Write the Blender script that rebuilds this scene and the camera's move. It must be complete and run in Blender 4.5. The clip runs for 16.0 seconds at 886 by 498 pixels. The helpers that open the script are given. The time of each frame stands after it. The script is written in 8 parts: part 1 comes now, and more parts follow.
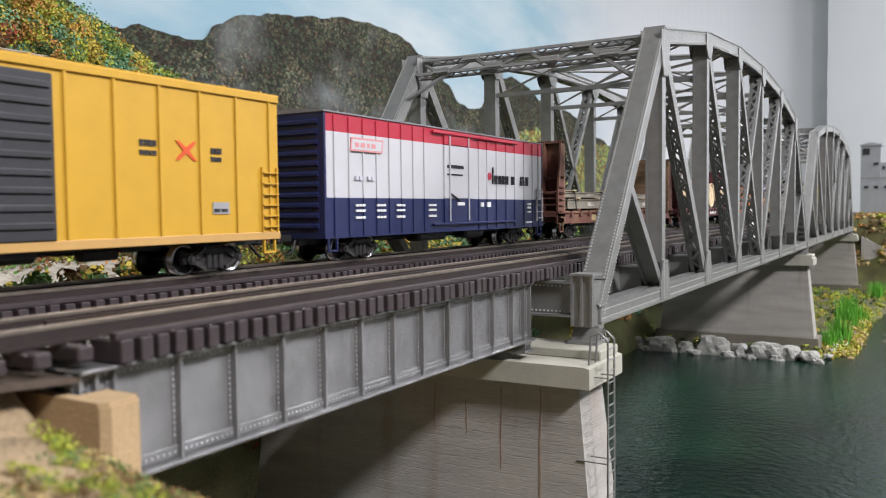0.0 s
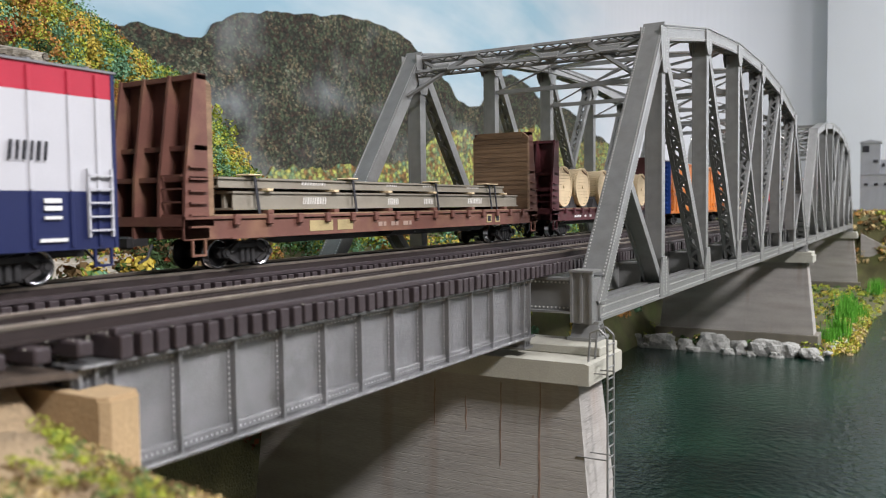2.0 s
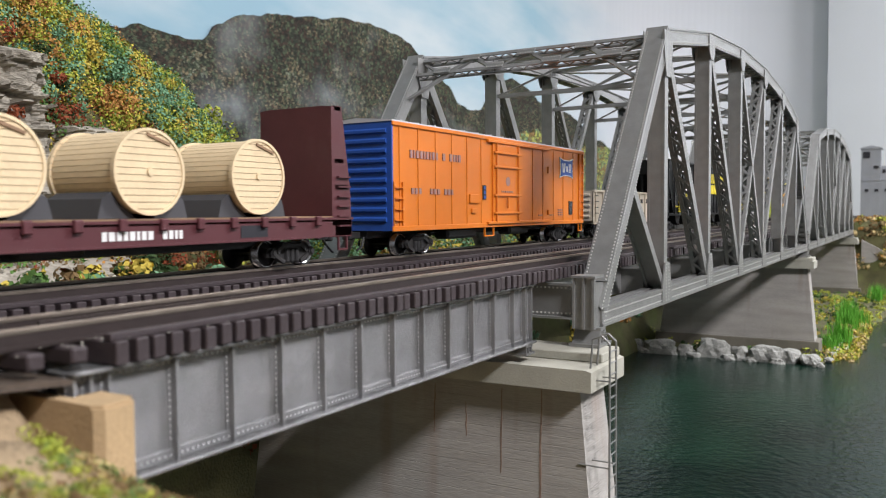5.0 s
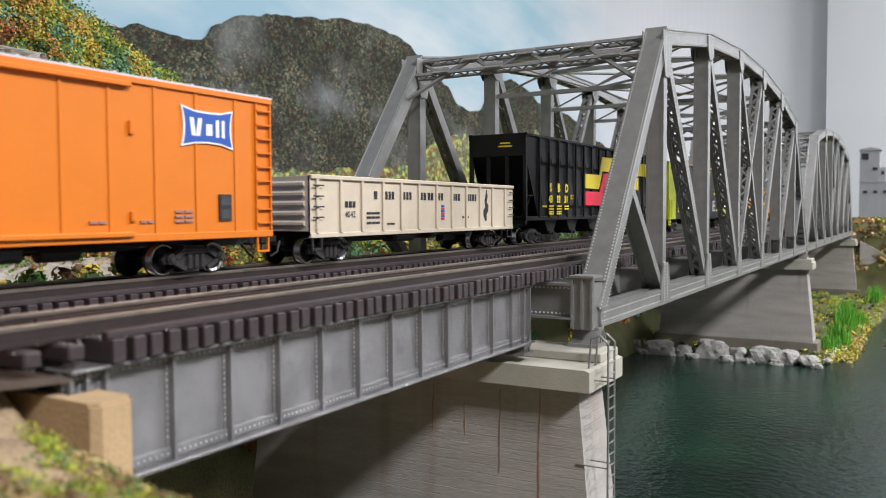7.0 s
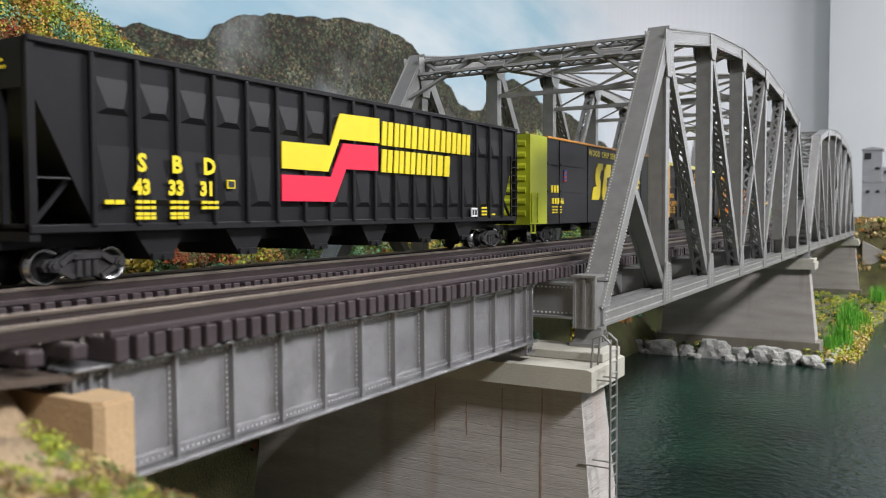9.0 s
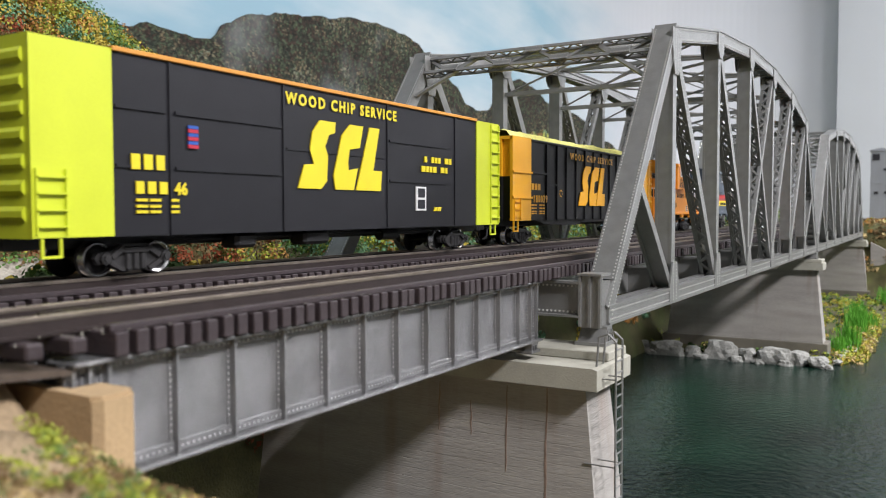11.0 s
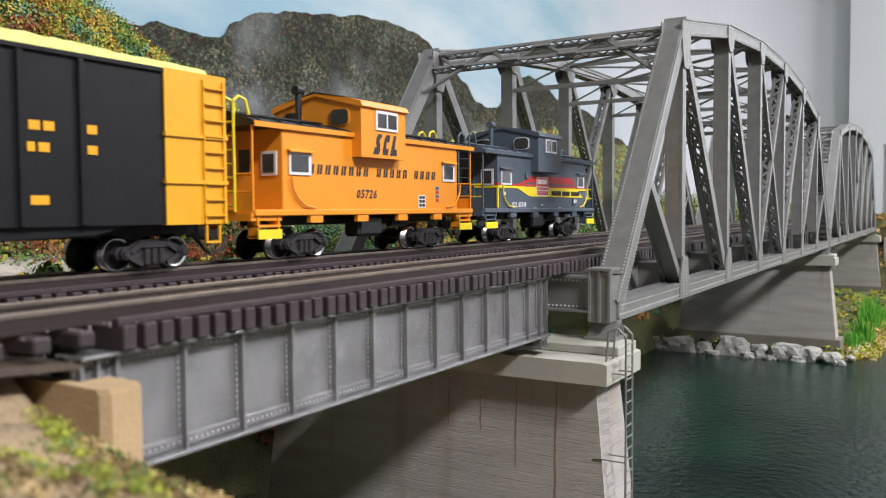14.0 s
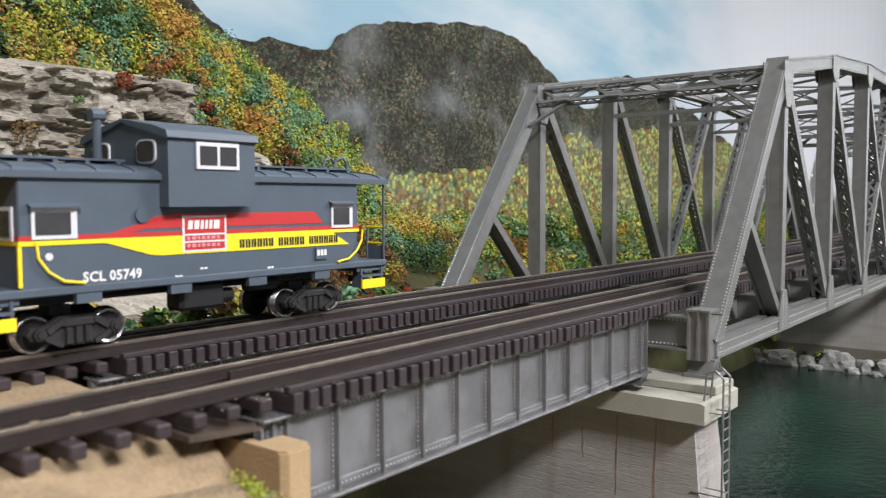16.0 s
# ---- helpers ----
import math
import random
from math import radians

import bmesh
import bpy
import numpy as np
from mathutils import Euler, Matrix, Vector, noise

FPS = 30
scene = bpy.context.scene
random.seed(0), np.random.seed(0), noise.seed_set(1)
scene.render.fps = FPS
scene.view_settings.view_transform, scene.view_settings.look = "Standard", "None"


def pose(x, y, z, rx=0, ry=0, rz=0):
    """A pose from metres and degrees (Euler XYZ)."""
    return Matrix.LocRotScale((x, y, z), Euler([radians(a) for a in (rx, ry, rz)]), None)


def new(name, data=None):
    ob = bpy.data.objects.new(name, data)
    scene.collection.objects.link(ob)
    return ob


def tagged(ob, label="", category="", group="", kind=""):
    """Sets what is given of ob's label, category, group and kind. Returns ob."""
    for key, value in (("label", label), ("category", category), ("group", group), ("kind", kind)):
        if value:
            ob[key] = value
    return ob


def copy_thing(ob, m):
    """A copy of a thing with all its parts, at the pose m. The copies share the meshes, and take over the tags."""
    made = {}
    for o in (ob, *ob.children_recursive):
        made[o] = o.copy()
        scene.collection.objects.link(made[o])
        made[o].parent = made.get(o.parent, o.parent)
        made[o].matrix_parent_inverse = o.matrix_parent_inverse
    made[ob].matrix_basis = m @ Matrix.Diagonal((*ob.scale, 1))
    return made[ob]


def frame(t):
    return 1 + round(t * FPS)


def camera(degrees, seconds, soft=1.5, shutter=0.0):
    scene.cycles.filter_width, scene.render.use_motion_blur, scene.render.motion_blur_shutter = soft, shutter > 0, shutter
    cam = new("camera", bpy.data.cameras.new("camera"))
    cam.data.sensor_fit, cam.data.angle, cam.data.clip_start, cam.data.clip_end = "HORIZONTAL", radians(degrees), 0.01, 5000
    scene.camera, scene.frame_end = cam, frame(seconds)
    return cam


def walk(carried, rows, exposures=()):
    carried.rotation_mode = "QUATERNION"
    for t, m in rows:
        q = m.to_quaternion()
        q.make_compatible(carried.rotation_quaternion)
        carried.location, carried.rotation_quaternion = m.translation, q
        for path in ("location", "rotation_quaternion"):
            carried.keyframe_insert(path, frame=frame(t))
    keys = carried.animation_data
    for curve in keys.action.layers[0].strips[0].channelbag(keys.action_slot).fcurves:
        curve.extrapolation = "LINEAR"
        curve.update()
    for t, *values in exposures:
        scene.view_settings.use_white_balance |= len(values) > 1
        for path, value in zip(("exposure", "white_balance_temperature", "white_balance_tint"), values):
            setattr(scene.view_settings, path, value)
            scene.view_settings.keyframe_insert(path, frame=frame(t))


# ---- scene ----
cam = camera(56.56, 16.0, soft=1.0, shutter=0.12)
# a close-up lens with little depth of field, focused on the near end of the truss
cam.data.dof.use_dof = True
cam.data.dof.focus_distance = 0.42
cam.data.dof.aperture_fstop = 28.0
walk(cam, [
    (0.0, pose(0.1147, -0.3177, 0.0483, 87.22, 0.64, 30.29)),
    (1.0, pose(0.1150, -0.3178, 0.0478, 87.16, 0.72, 30.24)),
    (2.0, pose(0.1148, -0.3177, 0.0477, 87.08, 0.69, 30.27)),
    (3.0, pose(0.1124, -0.3144, 0.0478, 86.98, 0.54, 30.25)),
    (3.5, pose(0.1125, -0.3151, 0.0481, 87.18, 0.52, 30.22)),
    (4.0, pose(0.1127, -0.3154, 0.0483, 87.26, 0.45, 30.25)),
    (6.5, pose(0.1125, -0.3149, 0.0474, 87.39, 0.30, 30.20)),
    (7.5, pose(0.1128, -0.3151, 0.0476, 87.39, 0.26, 30.17)),
    (8.5, pose(0.1126, -0.3152, 0.0477, 87.38, 0.25, 30.26)),
    (9.0, pose(0.1125, -0.3150, 0.0474, 87.36, 0.24, 30.31)),
    (11.5, pose(0.1122, -0.3131, 0.0461, 87.45, 0.12, 30.89)),
    (12.5, pose(0.1126, -0.3138, 0.0461, 87.55, 0.26, 31.11)),
    (13.5, pose(0.1113, -0.3128, 0.0465, 87.60, 0.30, 31.33)),
    (14.0, pose(0.1125, -0.3124, 0.0451, 87.26, 0.39, 31.48)),
    (14.5, pose(0.1146, -0.3138, 0.0478, 87.08, 0.29, 31.88)),
    (15.0, pose(0.1153, -0.3146, 0.0531, 87.12, 0.43, 32.28)),
    (15.3, pose(0.1148, -0.3144, 0.0550, 86.70, 0.33, 32.58)),
    (15.5, pose(0.1161, -0.3159, 0.0533, 86.98, 0.41, 33.10)),
    (15.6, pose(0.1173, -0.3172, 0.0562, 86.48, 0.35, 33.99)),
    (15.8, pose(0.1189, -0.3241, 0.0620, 86.28, 0.20, 35.80)),
    (16.0, pose(0.1215, -0.3373, 0.0670, 86.69, 0.19, 37.98)),
])

# ---- world, lights ----
world = bpy.data.worlds.new("room_air")
scene.world = world
world.use_nodes = True
world.node_tree.nodes["Background"].inputs[0].default_value = (0.75, 0.87, 1.0, 1)
world.node_tree.nodes["Background"].inputs[1].default_value = 0.2


def area_lamp(at, size, watts, colour):
    data = bpy.data.lights.new("lamp", "AREA")
    data.shape, data.size, data.size_y, data.energy, data.color = "RECTANGLE", size[0], size[1], watts, colour
    ob = new("lamp", data)
    ob.location = at
    return ob


area_lamp((1.62, -0.62, 1.42), (0.34, 0.5), 103.0, (0.975, 0.95, 1.0))
# added light to brighten the backdrop and end wall, no known fitting
area_lamp((1.3, 1.7, 1.42), (0.5, 1.0), 91.0, (0.955, 0.95, 1.0))
# added weak fill from overhead, no known fitting
area_lamp((0.2, 0.7, 1.42), (0.3, 1.6), 9.0, (0.975, 0.95, 1.0))
scene.view_settings.exposure = 0.0


# ---- materials ----
def mat(name, base, rough=0.6, metal=0.0, vary=0.25, scale=300.0, bump=0.2, fine=2500.0, dirt=None, dirt_amount=0.35, spec=0.5, stretch=(1, 1, 1), depth=0.0003, runs=None):
    """A worn surface: colour varies at two scales, with a fine relief and patches of dirt."""
    m = bpy.data.materials.new(name)
    m.use_nodes = True
    nt = m.node_tree
    b = nt.nodes["Principled BSDF"]
    co = nt.nodes.new("ShaderNodeTexCoord")
    mp = nt.nodes.new("ShaderNodeMapping")
    mp.inputs["Scale"].default_value = stretch
    nt.links.new(co.outputs["Object"], mp.inputs["Vector"])

    def tex(s, detail=4.0):
        n = nt.nodes.new("ShaderNodeTexNoise")
        n.inputs["Scale"].default_value, n.inputs["Detail"].default_value = s, detail
        nt.links.new(mp.outputs[0], n.inputs["Vector"])
        return n
    big, small = tex(scale), tex(fine, 3.0)
    ramp = nt.nodes.new("ShaderNodeValToRGB")
    ramp.color_ramp.elements[0].position, ramp.color_ramp.elements[1].position = 0.3, 0.7
    ramp.color_ramp.elements[0].color = (*[c * (1 - vary) for c in base], 1)
    ramp.color_ramp.elements[1].color = (*[min(1, c * (1 + vary * 0.7)) for c in base], 1)
    mixf = nt.nodes.new("ShaderNodeMath")
    mixf.operation = "MULTIPLY_ADD"
    mixf.inputs[1].default_value = 0.4
    half = nt.nodes.new("ShaderNodeMath")
    half.operation = "MULTIPLY"
    half.inputs[1].default_value = 0.6
    nt.links.new(big.outputs[0], half.inputs[0])
    nt.links.new(small.outputs[0], mixf.inputs[0])
    nt.links.new(half.outputs[0], mixf.inputs[2])
    nt.links.new(mixf.outputs[0], ramp.inputs[0])
    col = ramp.outputs[0]
    if dirt:
        spots = tex(scale * 0.45, 6.0)
        dr = nt.nodes.new("ShaderNodeValToRGB")
        dr.color_ramp.elements[0].position, dr.color_ramp.elements[1].position = 0.62 - dirt_amount * 0.3, 0.8
        dr.color_ramp.elements[1].color = (dirt_amount * 2, dirt_amount * 2, dirt_amount * 2, 1)
        nt.links.new(spots.outputs[0], dr.inputs[0])
        mx = nt.nodes.new("ShaderNodeMixRGB")
        mx.inputs[2].default_value = (*dirt, 1)
        nt.links.new(dr.outputs[0], mx.inputs[0])
        nt.links.new(col, mx.inputs[1])
        col = mx.outputs[0]
    if runs:
        # stains that run down the face
        rm = nt.nodes.new("ShaderNodeMapping")
        rm.inputs["Scale"].default_value = (55, 55, 5)
        rn = nt.nodes.new("ShaderNodeTexNoise")
        rn.inputs["Scale"].default_value, rn.inputs["Detail"].default_value = 1.0, 4
        rr = nt.nodes.new("ShaderNodeValToRGB")
        rr.color_ramp.elements[0].position, rr.color_ramp.elements[1].position = 0.54, 0.76
        rr.color_ramp.elements[1].color = (0.8, 0.8, 0.8, 1)
        nt.links.new(co.outputs["Object"], rm.inputs[0])
        nt.links.new(rm.outputs[0], rn.inputs["Vector"])
        nt.links.new(rn.outputs[0], rr.inputs[0])
        rx = nt.nodes.new("ShaderNodeMixRGB")
        rx.inputs[2].default_value = (*runs, 1)
        nt.links.new(rr.outputs[0], rx.inputs[0])
        nt.links.new(col, rx.inputs[1])
        col = rx.outputs[0]
    nt.links.new(col, b.inputs["Base Color"])
    b.inputs["Roughness"].default_value, b.inputs["Metallic"].default_value = rough, metal
    b.inputs["Specular IOR Level"].default_value = spec
    if bump:
        bp = nt.nodes.new("ShaderNodeBump")
        bp.inputs["Strength"].default_value, bp.inputs["Distance"].default_value = bump, depth
        nt.links.new(small.outputs[0], bp.inputs["Height"])
        nt.links.new(bp.outputs[0], b.inputs["Normal"])
    return m


STEEL = mat("grey_bridge_paint", (0.27, 0.272, 0.262), 0.32, 0.45, 0.2, 160, 0.35, 3000, (0.2, 0.19, 0.17), 0.2)
# bridge paint with the shine on the rivet heads put in as pale grey
RIVET = mat("rivet_glint_paint", (0.68, 0.68, 0.65), 0.3, 0.5, 0.2, 300, 0.1)
GIRDER = mat("dark_grey_girder_paint", (0.27, 0.272, 0.272), 0.27, 0.6, 0.35, 90, 1.0, 3200, (0.17, 0.165, 0.155), 0.3, depth=0.00035)
# girder paint made lighter, so the glint on its rivets is in the colour
GIRDRIVET = mat("girder_rivet_glint_paint", (0.42, 0.42, 0.42), 0.3, 0.5, 0.3, 300, 0.1)
TIE = mat("dark_brown_tie", (0.038, 0.027, 0.029), 0.55, 0, 0.3, 250, 0.5, 1800, (0.06, 0.045, 0.042), 0.08)
RAIL = mat("brown_rail_side", (0.032, 0.022, 0.02), 0.5, 0.2, 0.3, 300, 0.2)
RAILTOP = mat("worn_rail_head", (0.33, 0.28, 0.23), 0.35, 0.8, 0.3, 200, 0.1)
CONCRETE = mat("weathered_concrete", (0.33, 0.312, 0.285), 0.85, 0, 0.22, 60, 0.5, 900, (0.2, 0.17, 0.14), 0.25, stretch=(0.35, 0.35, 2.2), runs=(0.2, 0.13, 0.09))
PLINTH = mat("damp_stained_concrete", (0.16, 0.145, 0.115), 0.8, 0, 0.25, 60, 0.5, 900, (0.09, 0.085, 0.05), 0.3)
CAP = mat("pale_concrete_cap", (0.36, 0.35, 0.29), 0.85, 0, 0.15, 90, 0.4, 1200, (0.22, 0.19, 0.15), 0.2)
TAN = mat("tan_abutment_stone", (0.4, 0.28, 0.15), 0.9, 0, 0.2, 80, 0.5, 1200, (0.33, 0.24, 0.15), 0.3)
RUST = mat("rust_streak", (0.25, 0.175, 0.135), 0.9, 0, 0.4, 300, 0.3)
ROCK = mat("pale_grey_rock", (0.34, 0.34, 0.31), 0.9, 0, 0.6, 60, 0.9, 400, (0.07, 0.07, 0.065), 0.5, depth=0.001)
CLIFF = mat("layered_tan_cliff", (0.40, 0.365, 0.30), 0.95, 0, 0.5, 90, 0.9, 600, (0.11, 0.095, 0.07), 0.42, stretch=(0.6, 0.6, 3), depth=0.001)
SAND = mat("sandy_bank_ground", (0.33, 0.24, 0.14), 0.95, 0, 0.3, 70, 0.8, 900, (0.24, 0.2, 0.08), 0.4, depth=0.001)
EARTH = mat("mossy_brown_ground", (0.085, 0.08, 0.03), 0.95, 0, 0.45, 55, 0.8, 700, (0.09, 0.12, 0.025), 0.5, depth=0.001)
BLACK = mat("black_plastic", (0.012, 0.012, 0.013), 0.5, 0, 0.3, 300, 0.15)
WHEEL = mat("dark_wheel_steel", (0.03, 0.028, 0.028), 0.4, 0.5, 0.3, 400, 0.1)
TREAD = mat("bright_wheel_tread", (0.6, 0.6, 0.6), 0.25, 1.0, 0.2, 400, 0.05)
# dark tone for unseen walls, set to weaken the bounced light
DIMPAINT = mat("bounce_cutting_paint", (0.24, 0.245, 0.25), 0.9, 0, 0.04, 4, 0.05, 200)
# wall paint greyed: carries the projection's shade, and dims the ceiling
JAMB = mat("toned_down_wall_paint", (0.5, 0.52, 0.54), 0.9, 0, 0.04, 4, 0.05, 200)
WALLPAINT = mat("white_wall_paint", (0.84, 0.87, 0.9), 0.9, 0, 0.04, 4, 0.05, 200)


# ---- mesh building ----
class Shape:
    def __init__(self):
        self.v, self.f, self.s = [], [], []

    def add(self, verts, faces, slot=0):
        n = len(self.v)
        self.v += [tuple(p) for p in verts]
        self.f += [tuple(i + n for i in q) for q in faces]
        self.s += [slot] * len(faces)
        return self

    def box(self, x0, x1, y0, y1, z0, z1, slot=0, c=0.0):
        """A box; c cuts its twelve edges off."""
        if x0 > x1: x0, x1 = x1, x0
        if y0 > y1: y0, y1 = y1, y0
        if z0 > z1: z0, z1 = z1, z0
        if c <= 0:
            return self.add([(x, y, z) for x in (x0, x1) for y in (y0, y1) for z in (z0, z1)],
                            [(0, 1, 3, 2), (4, 6, 7, 5), (0, 4, 5, 1), (2, 3, 7, 6), (0, 2, 6, 4), (1, 5, 7, 3)], slot)
        bm = bmesh.new()
        bmesh.ops.create_cube(bm, size=1.0)
        for v in bm.verts:
            v.co = Vector(((x0 + x1) / 2 + v.co.x * (x1 - x0), (y0 + y1) / 2 + v.co.y * (y1 - y0), (z0 + z1) / 2 + v.co.z * (z1 - z0)))
        bmesh.ops.bevel(bm, geom=bm.edges[:], offset=c, segments=1, affect="EDGES")
        bm.verts.index_update()
        self.add([v.co for v in bm.verts], [[v.index for v in f.verts] for f in bm.faces], slot)
        bm.free()
        return self

    def beam(self, a, b, w, h, up=(1, 0, 0), slot=0):
        """A bar from a to b: w wide along up, h deep across."""
        a, b = Vector(a), Vector(b)
        d = (b - a).normalized()
        s = Vector(up)
        s = (s - d * s.dot(d)).normalized() * (w / 2)
        t = d.cross(s).normalized() * (h / 2)
        vs = [p + i * s + j * t for p in (a, b) for i, j in ((-1, -1), (1, -1), (1, 1), (-1, 1))]
        return self.add(vs, [(3, 2, 1, 0), (4, 5, 6, 7), (0, 1, 5, 4), (1, 2, 6, 5), (2, 3, 7, 6), (3, 0, 4, 7)], slot)

    def rod(self, a, b, r, n=8, r2=None, slot=0):
        a, b = Vector(a), Vector(b)
        d = (b - a).normalized()
        s = d.orthogonal().normalized()
        t = d.cross(s)
        r2 = r if r2 is None else r2
        vs = [p + q * (math.cos(2 * math.pi * k / n) * s + math.sin(2 * math.pi * k / n) * t) for p, q in ((a, r), (b, r2)) for k in range(n)]
        fs = [(k, (k + 1) % n, n + (k + 1) % n, n + k) for k in range(n)]
        return self.add(vs, fs + [tuple(range(n))[::-1], tuple(range(n, 2 * n))], slot)

    def prism(self, outline, axis, lo, hi, slot=0):
        """An outline in the other two axes, drawn out along axis from lo to hi."""
        n = len(outline)

        def at(p, h):
            q = list(p)
            q.insert(axis, h)
            return q
        vs = [at(p, lo) for p in outline] + [at(p, hi) for p in outline]
        fs = [(k, (k + 1) % n, n + (k + 1) % n, n + k) for k in range(n)]
        return self.add(vs, fs + [tuple(range(n))[::-1], tuple(range(n, 2 * n))], slot)

    def rivets(self, a, b, step, r, normal):
        """A row of low rivet heads from a to b."""
        a, b, nrm = Vector(a), Vector(b), Vector(normal).normalized()
        s = nrm.orthogonal().normalized()
        t = nrm.cross(s)
        n = max(1, int((b - a).length / step))
        for k in range(n + 1):
            p = a.lerp(b, k / n)
            self.add([p + r * s, p + r * t, p - r * s, p - r * t, p + nrm * r * 0.8], [(0, 1, 4), (1, 2, 4), (2, 3, 4), (3, 0, 4)])
        return self

    def mesh(self, name, mats, smooth=False):
        me = bpy.data.meshes.new(name)
        me.from_pydata(self.v, [], self.f)
        for m in (mats if isinstance(mats, (list, tuple)) else [mats]):
            me.materials.append(m)
        if any(self.s):
            me.polygons.foreach_set("material_index", self.s)
        bm = bmesh.new()
        bm.from_mesh(me)
        bmesh.ops.recalc_face_normals(bm, faces=bm.faces[:])
        bm.to_mesh(me)
        bm.free()
        if smooth:
            me.polygons.foreach_set("use_smooth", [True] * len(me.polygons))
        me.update()
        return me


def part(name, shape, material, parent=None, label="", at=(0, 0, 0), smooth=False):
    """One mesh object, under a thing or a part."""
    me = shape if isinstance(shape, bpy.types.Mesh) else shape.mesh(name, material, smooth)
    ob = new(name, me)
    ob.location = at
    if parent:
        ob.parent = parent
    if label:
        ob["label"] = label
    return ob


def thing(name, at, label, category, group="", kind=""):
    ob = new(name)
    ob.location = at
    ob.empty_display_size = 0.01
    return tagged(ob, label, category, group, kind)


# ---- the room and the painted backdrop ----
def solid(name, x0, x1, y0, y1, z0, z1, material, label, category, kind="structure"):
    return tagged(part(name, Shape().box(x0, x1, y0, y1, z0, z1), material), label, category, "", kind)


RX0, RX1, RY0, RY1 = -0.95, 3.2, -3.4, 2.95
solid("wall_west", RX0 - 0.1, RX0, RY0, RY1, -1.0, 1.5, WALLPAINT, "plain white painted room wall behind the layout", "wall")
# east and south walls are out of view and kept dark against fill light
solid("wall_east", RX1, RX1 + 0.1, RY0, RY1, -1.0, 1.5, DIMPAINT, "unseen room wall, darkened to bounce less light", "wall")
solid("wall_south", RX0 - 0.1, RX1 + 0.1, RY0 - 0.1, RY0, -1.0, 1.5, DIMPAINT, "unseen room wall, darkened to bounce less light", "wall")
solid("wall_north", RX0 - 0.1, RX1 + 0.1, RY1, RY1 + 0.1, -1.0, 1.5, WALLPAINT, "plain white painted end wall of the room", "wall")
# the shaded side of the corner, darkened by its colour
solid("wall_jamb", -0.16, 0.5, 2.6, RY1 - 0.003, -0.6, 1.5, JAMB, "wall projection at the end of the room, its shade put into the colour", "wall")
# out of view; its grey holds down the light bounced onto the layout
solid("ceiling", RX0 - 0.1, RX1 + 0.1, RY0 - 0.1, RY1 + 0.1, 1.5, 1.6, JAMB, "unseen ceiling, greyed to bounce less light", "ceiling")
solid("floor", RX0 - 0.1, RX1 + 0.1, RY0 - 0.1, RY1 + 0.1, -1.1, -1.0, mat("grey_floor", (0.3, 0.29, 0.28), 0.7, 0, 0.2, 6, 0.1, 100), "plain grey room floor", "floor")


def sky_paint():
    m = bpy.data.materials.new("painted_sky")
    m.use_nodes = True
    nt = m.node_tree
    b = nt.nodes["Principled BSDF"]
    co = nt.nodes.new("ShaderNodeTexCoord")
    mp = nt.nodes.new("ShaderNodeMapping")
    mp.inputs["Scale"].default_value = (1, 1.2, 4.5)
    mp.inputs["Rotation"].default_value = (0.25, 0, 0)
    n = nt.nodes.new("ShaderNodeTexNoise")
    n.inputs["Scale"].default_value, n.inputs["Detail"].default_value = 2.2, 6
    r = nt.nodes.new("ShaderNodeValToRGB")
    e = r.color_ramp.elements
    e[0].position, e[1].position = 0.36, 0.66
    e[0].color, e[1].color = (0.30, 0.46, 0.55, 1), (0.53, 0.60, 0.63, 1)
    nt.links.new(co.outputs["Object"], mp.inputs[0])
    nt.links.new(mp.outputs[0], n.inputs["Vector"])
    nt.links.new(n.outputs[0], r.inputs[0])
    sep = nt.nodes.new("ShaderNodeSeparateXYZ")
    nt.links.new(co.outputs["Object"], sep.inputs[0])
    fade = nt.nodes.new("ShaderNodeMapRange")
    fade.inputs[1].default_value, fade.inputs[2].default_value = 1.75, 2.5
    nt.links.new(sep.outputs[1], fade.inputs[0])
    mx = nt.nodes.new("ShaderNodeMixRGB")
    mx.inputs[2].default_value = (0.69, 0.705, 0.74, 1)
    nt.links.new(fade.outputs[0], mx.inputs[0])
    nt.links.new(r.outputs[0], mx.inputs[1])
    nt.links.new(mx.outputs[0], b.inputs["Base Color"])
    b.inputs["Roughness"].default_value = 0.95
    return m


BX = -0.8
SKY = sky_paint()
tagged(part("backdrop", Shape().box(BX - 0.02, BX, -3.1, 2.75, -0.4, 1.1), SKY),
       "painted backdrop board with pale blue sky and thin clouds", "backdrop", "", "structure")


def cove():
    """The backdrop bends round the corner of the room on a wide radius and runs on to the wall projection."""
    r, y0 = 0.40, 2.30
    line = [(BX - 0.004, y0 - 0.02)] + [(BX - 0.0006 + r * (1 - math.cos(math.pi / 2 * k / 28)), y0 + r * math.sin(math.pi / 2 * k / 28)) for k in range(29)] + [(-0.1605, y0 + r + 0.001)]
    back = [(x - 0.006, y + 0.006) for x, y in line]
    tagged(part("backdrop_cove", Shape().prism(line + back[::-1], 2, -0.4, 1.1), SKY, smooth=False),
           "curved corner of the backdrop where the painted sky fades to white", "backdrop", "", "structure")


cove()


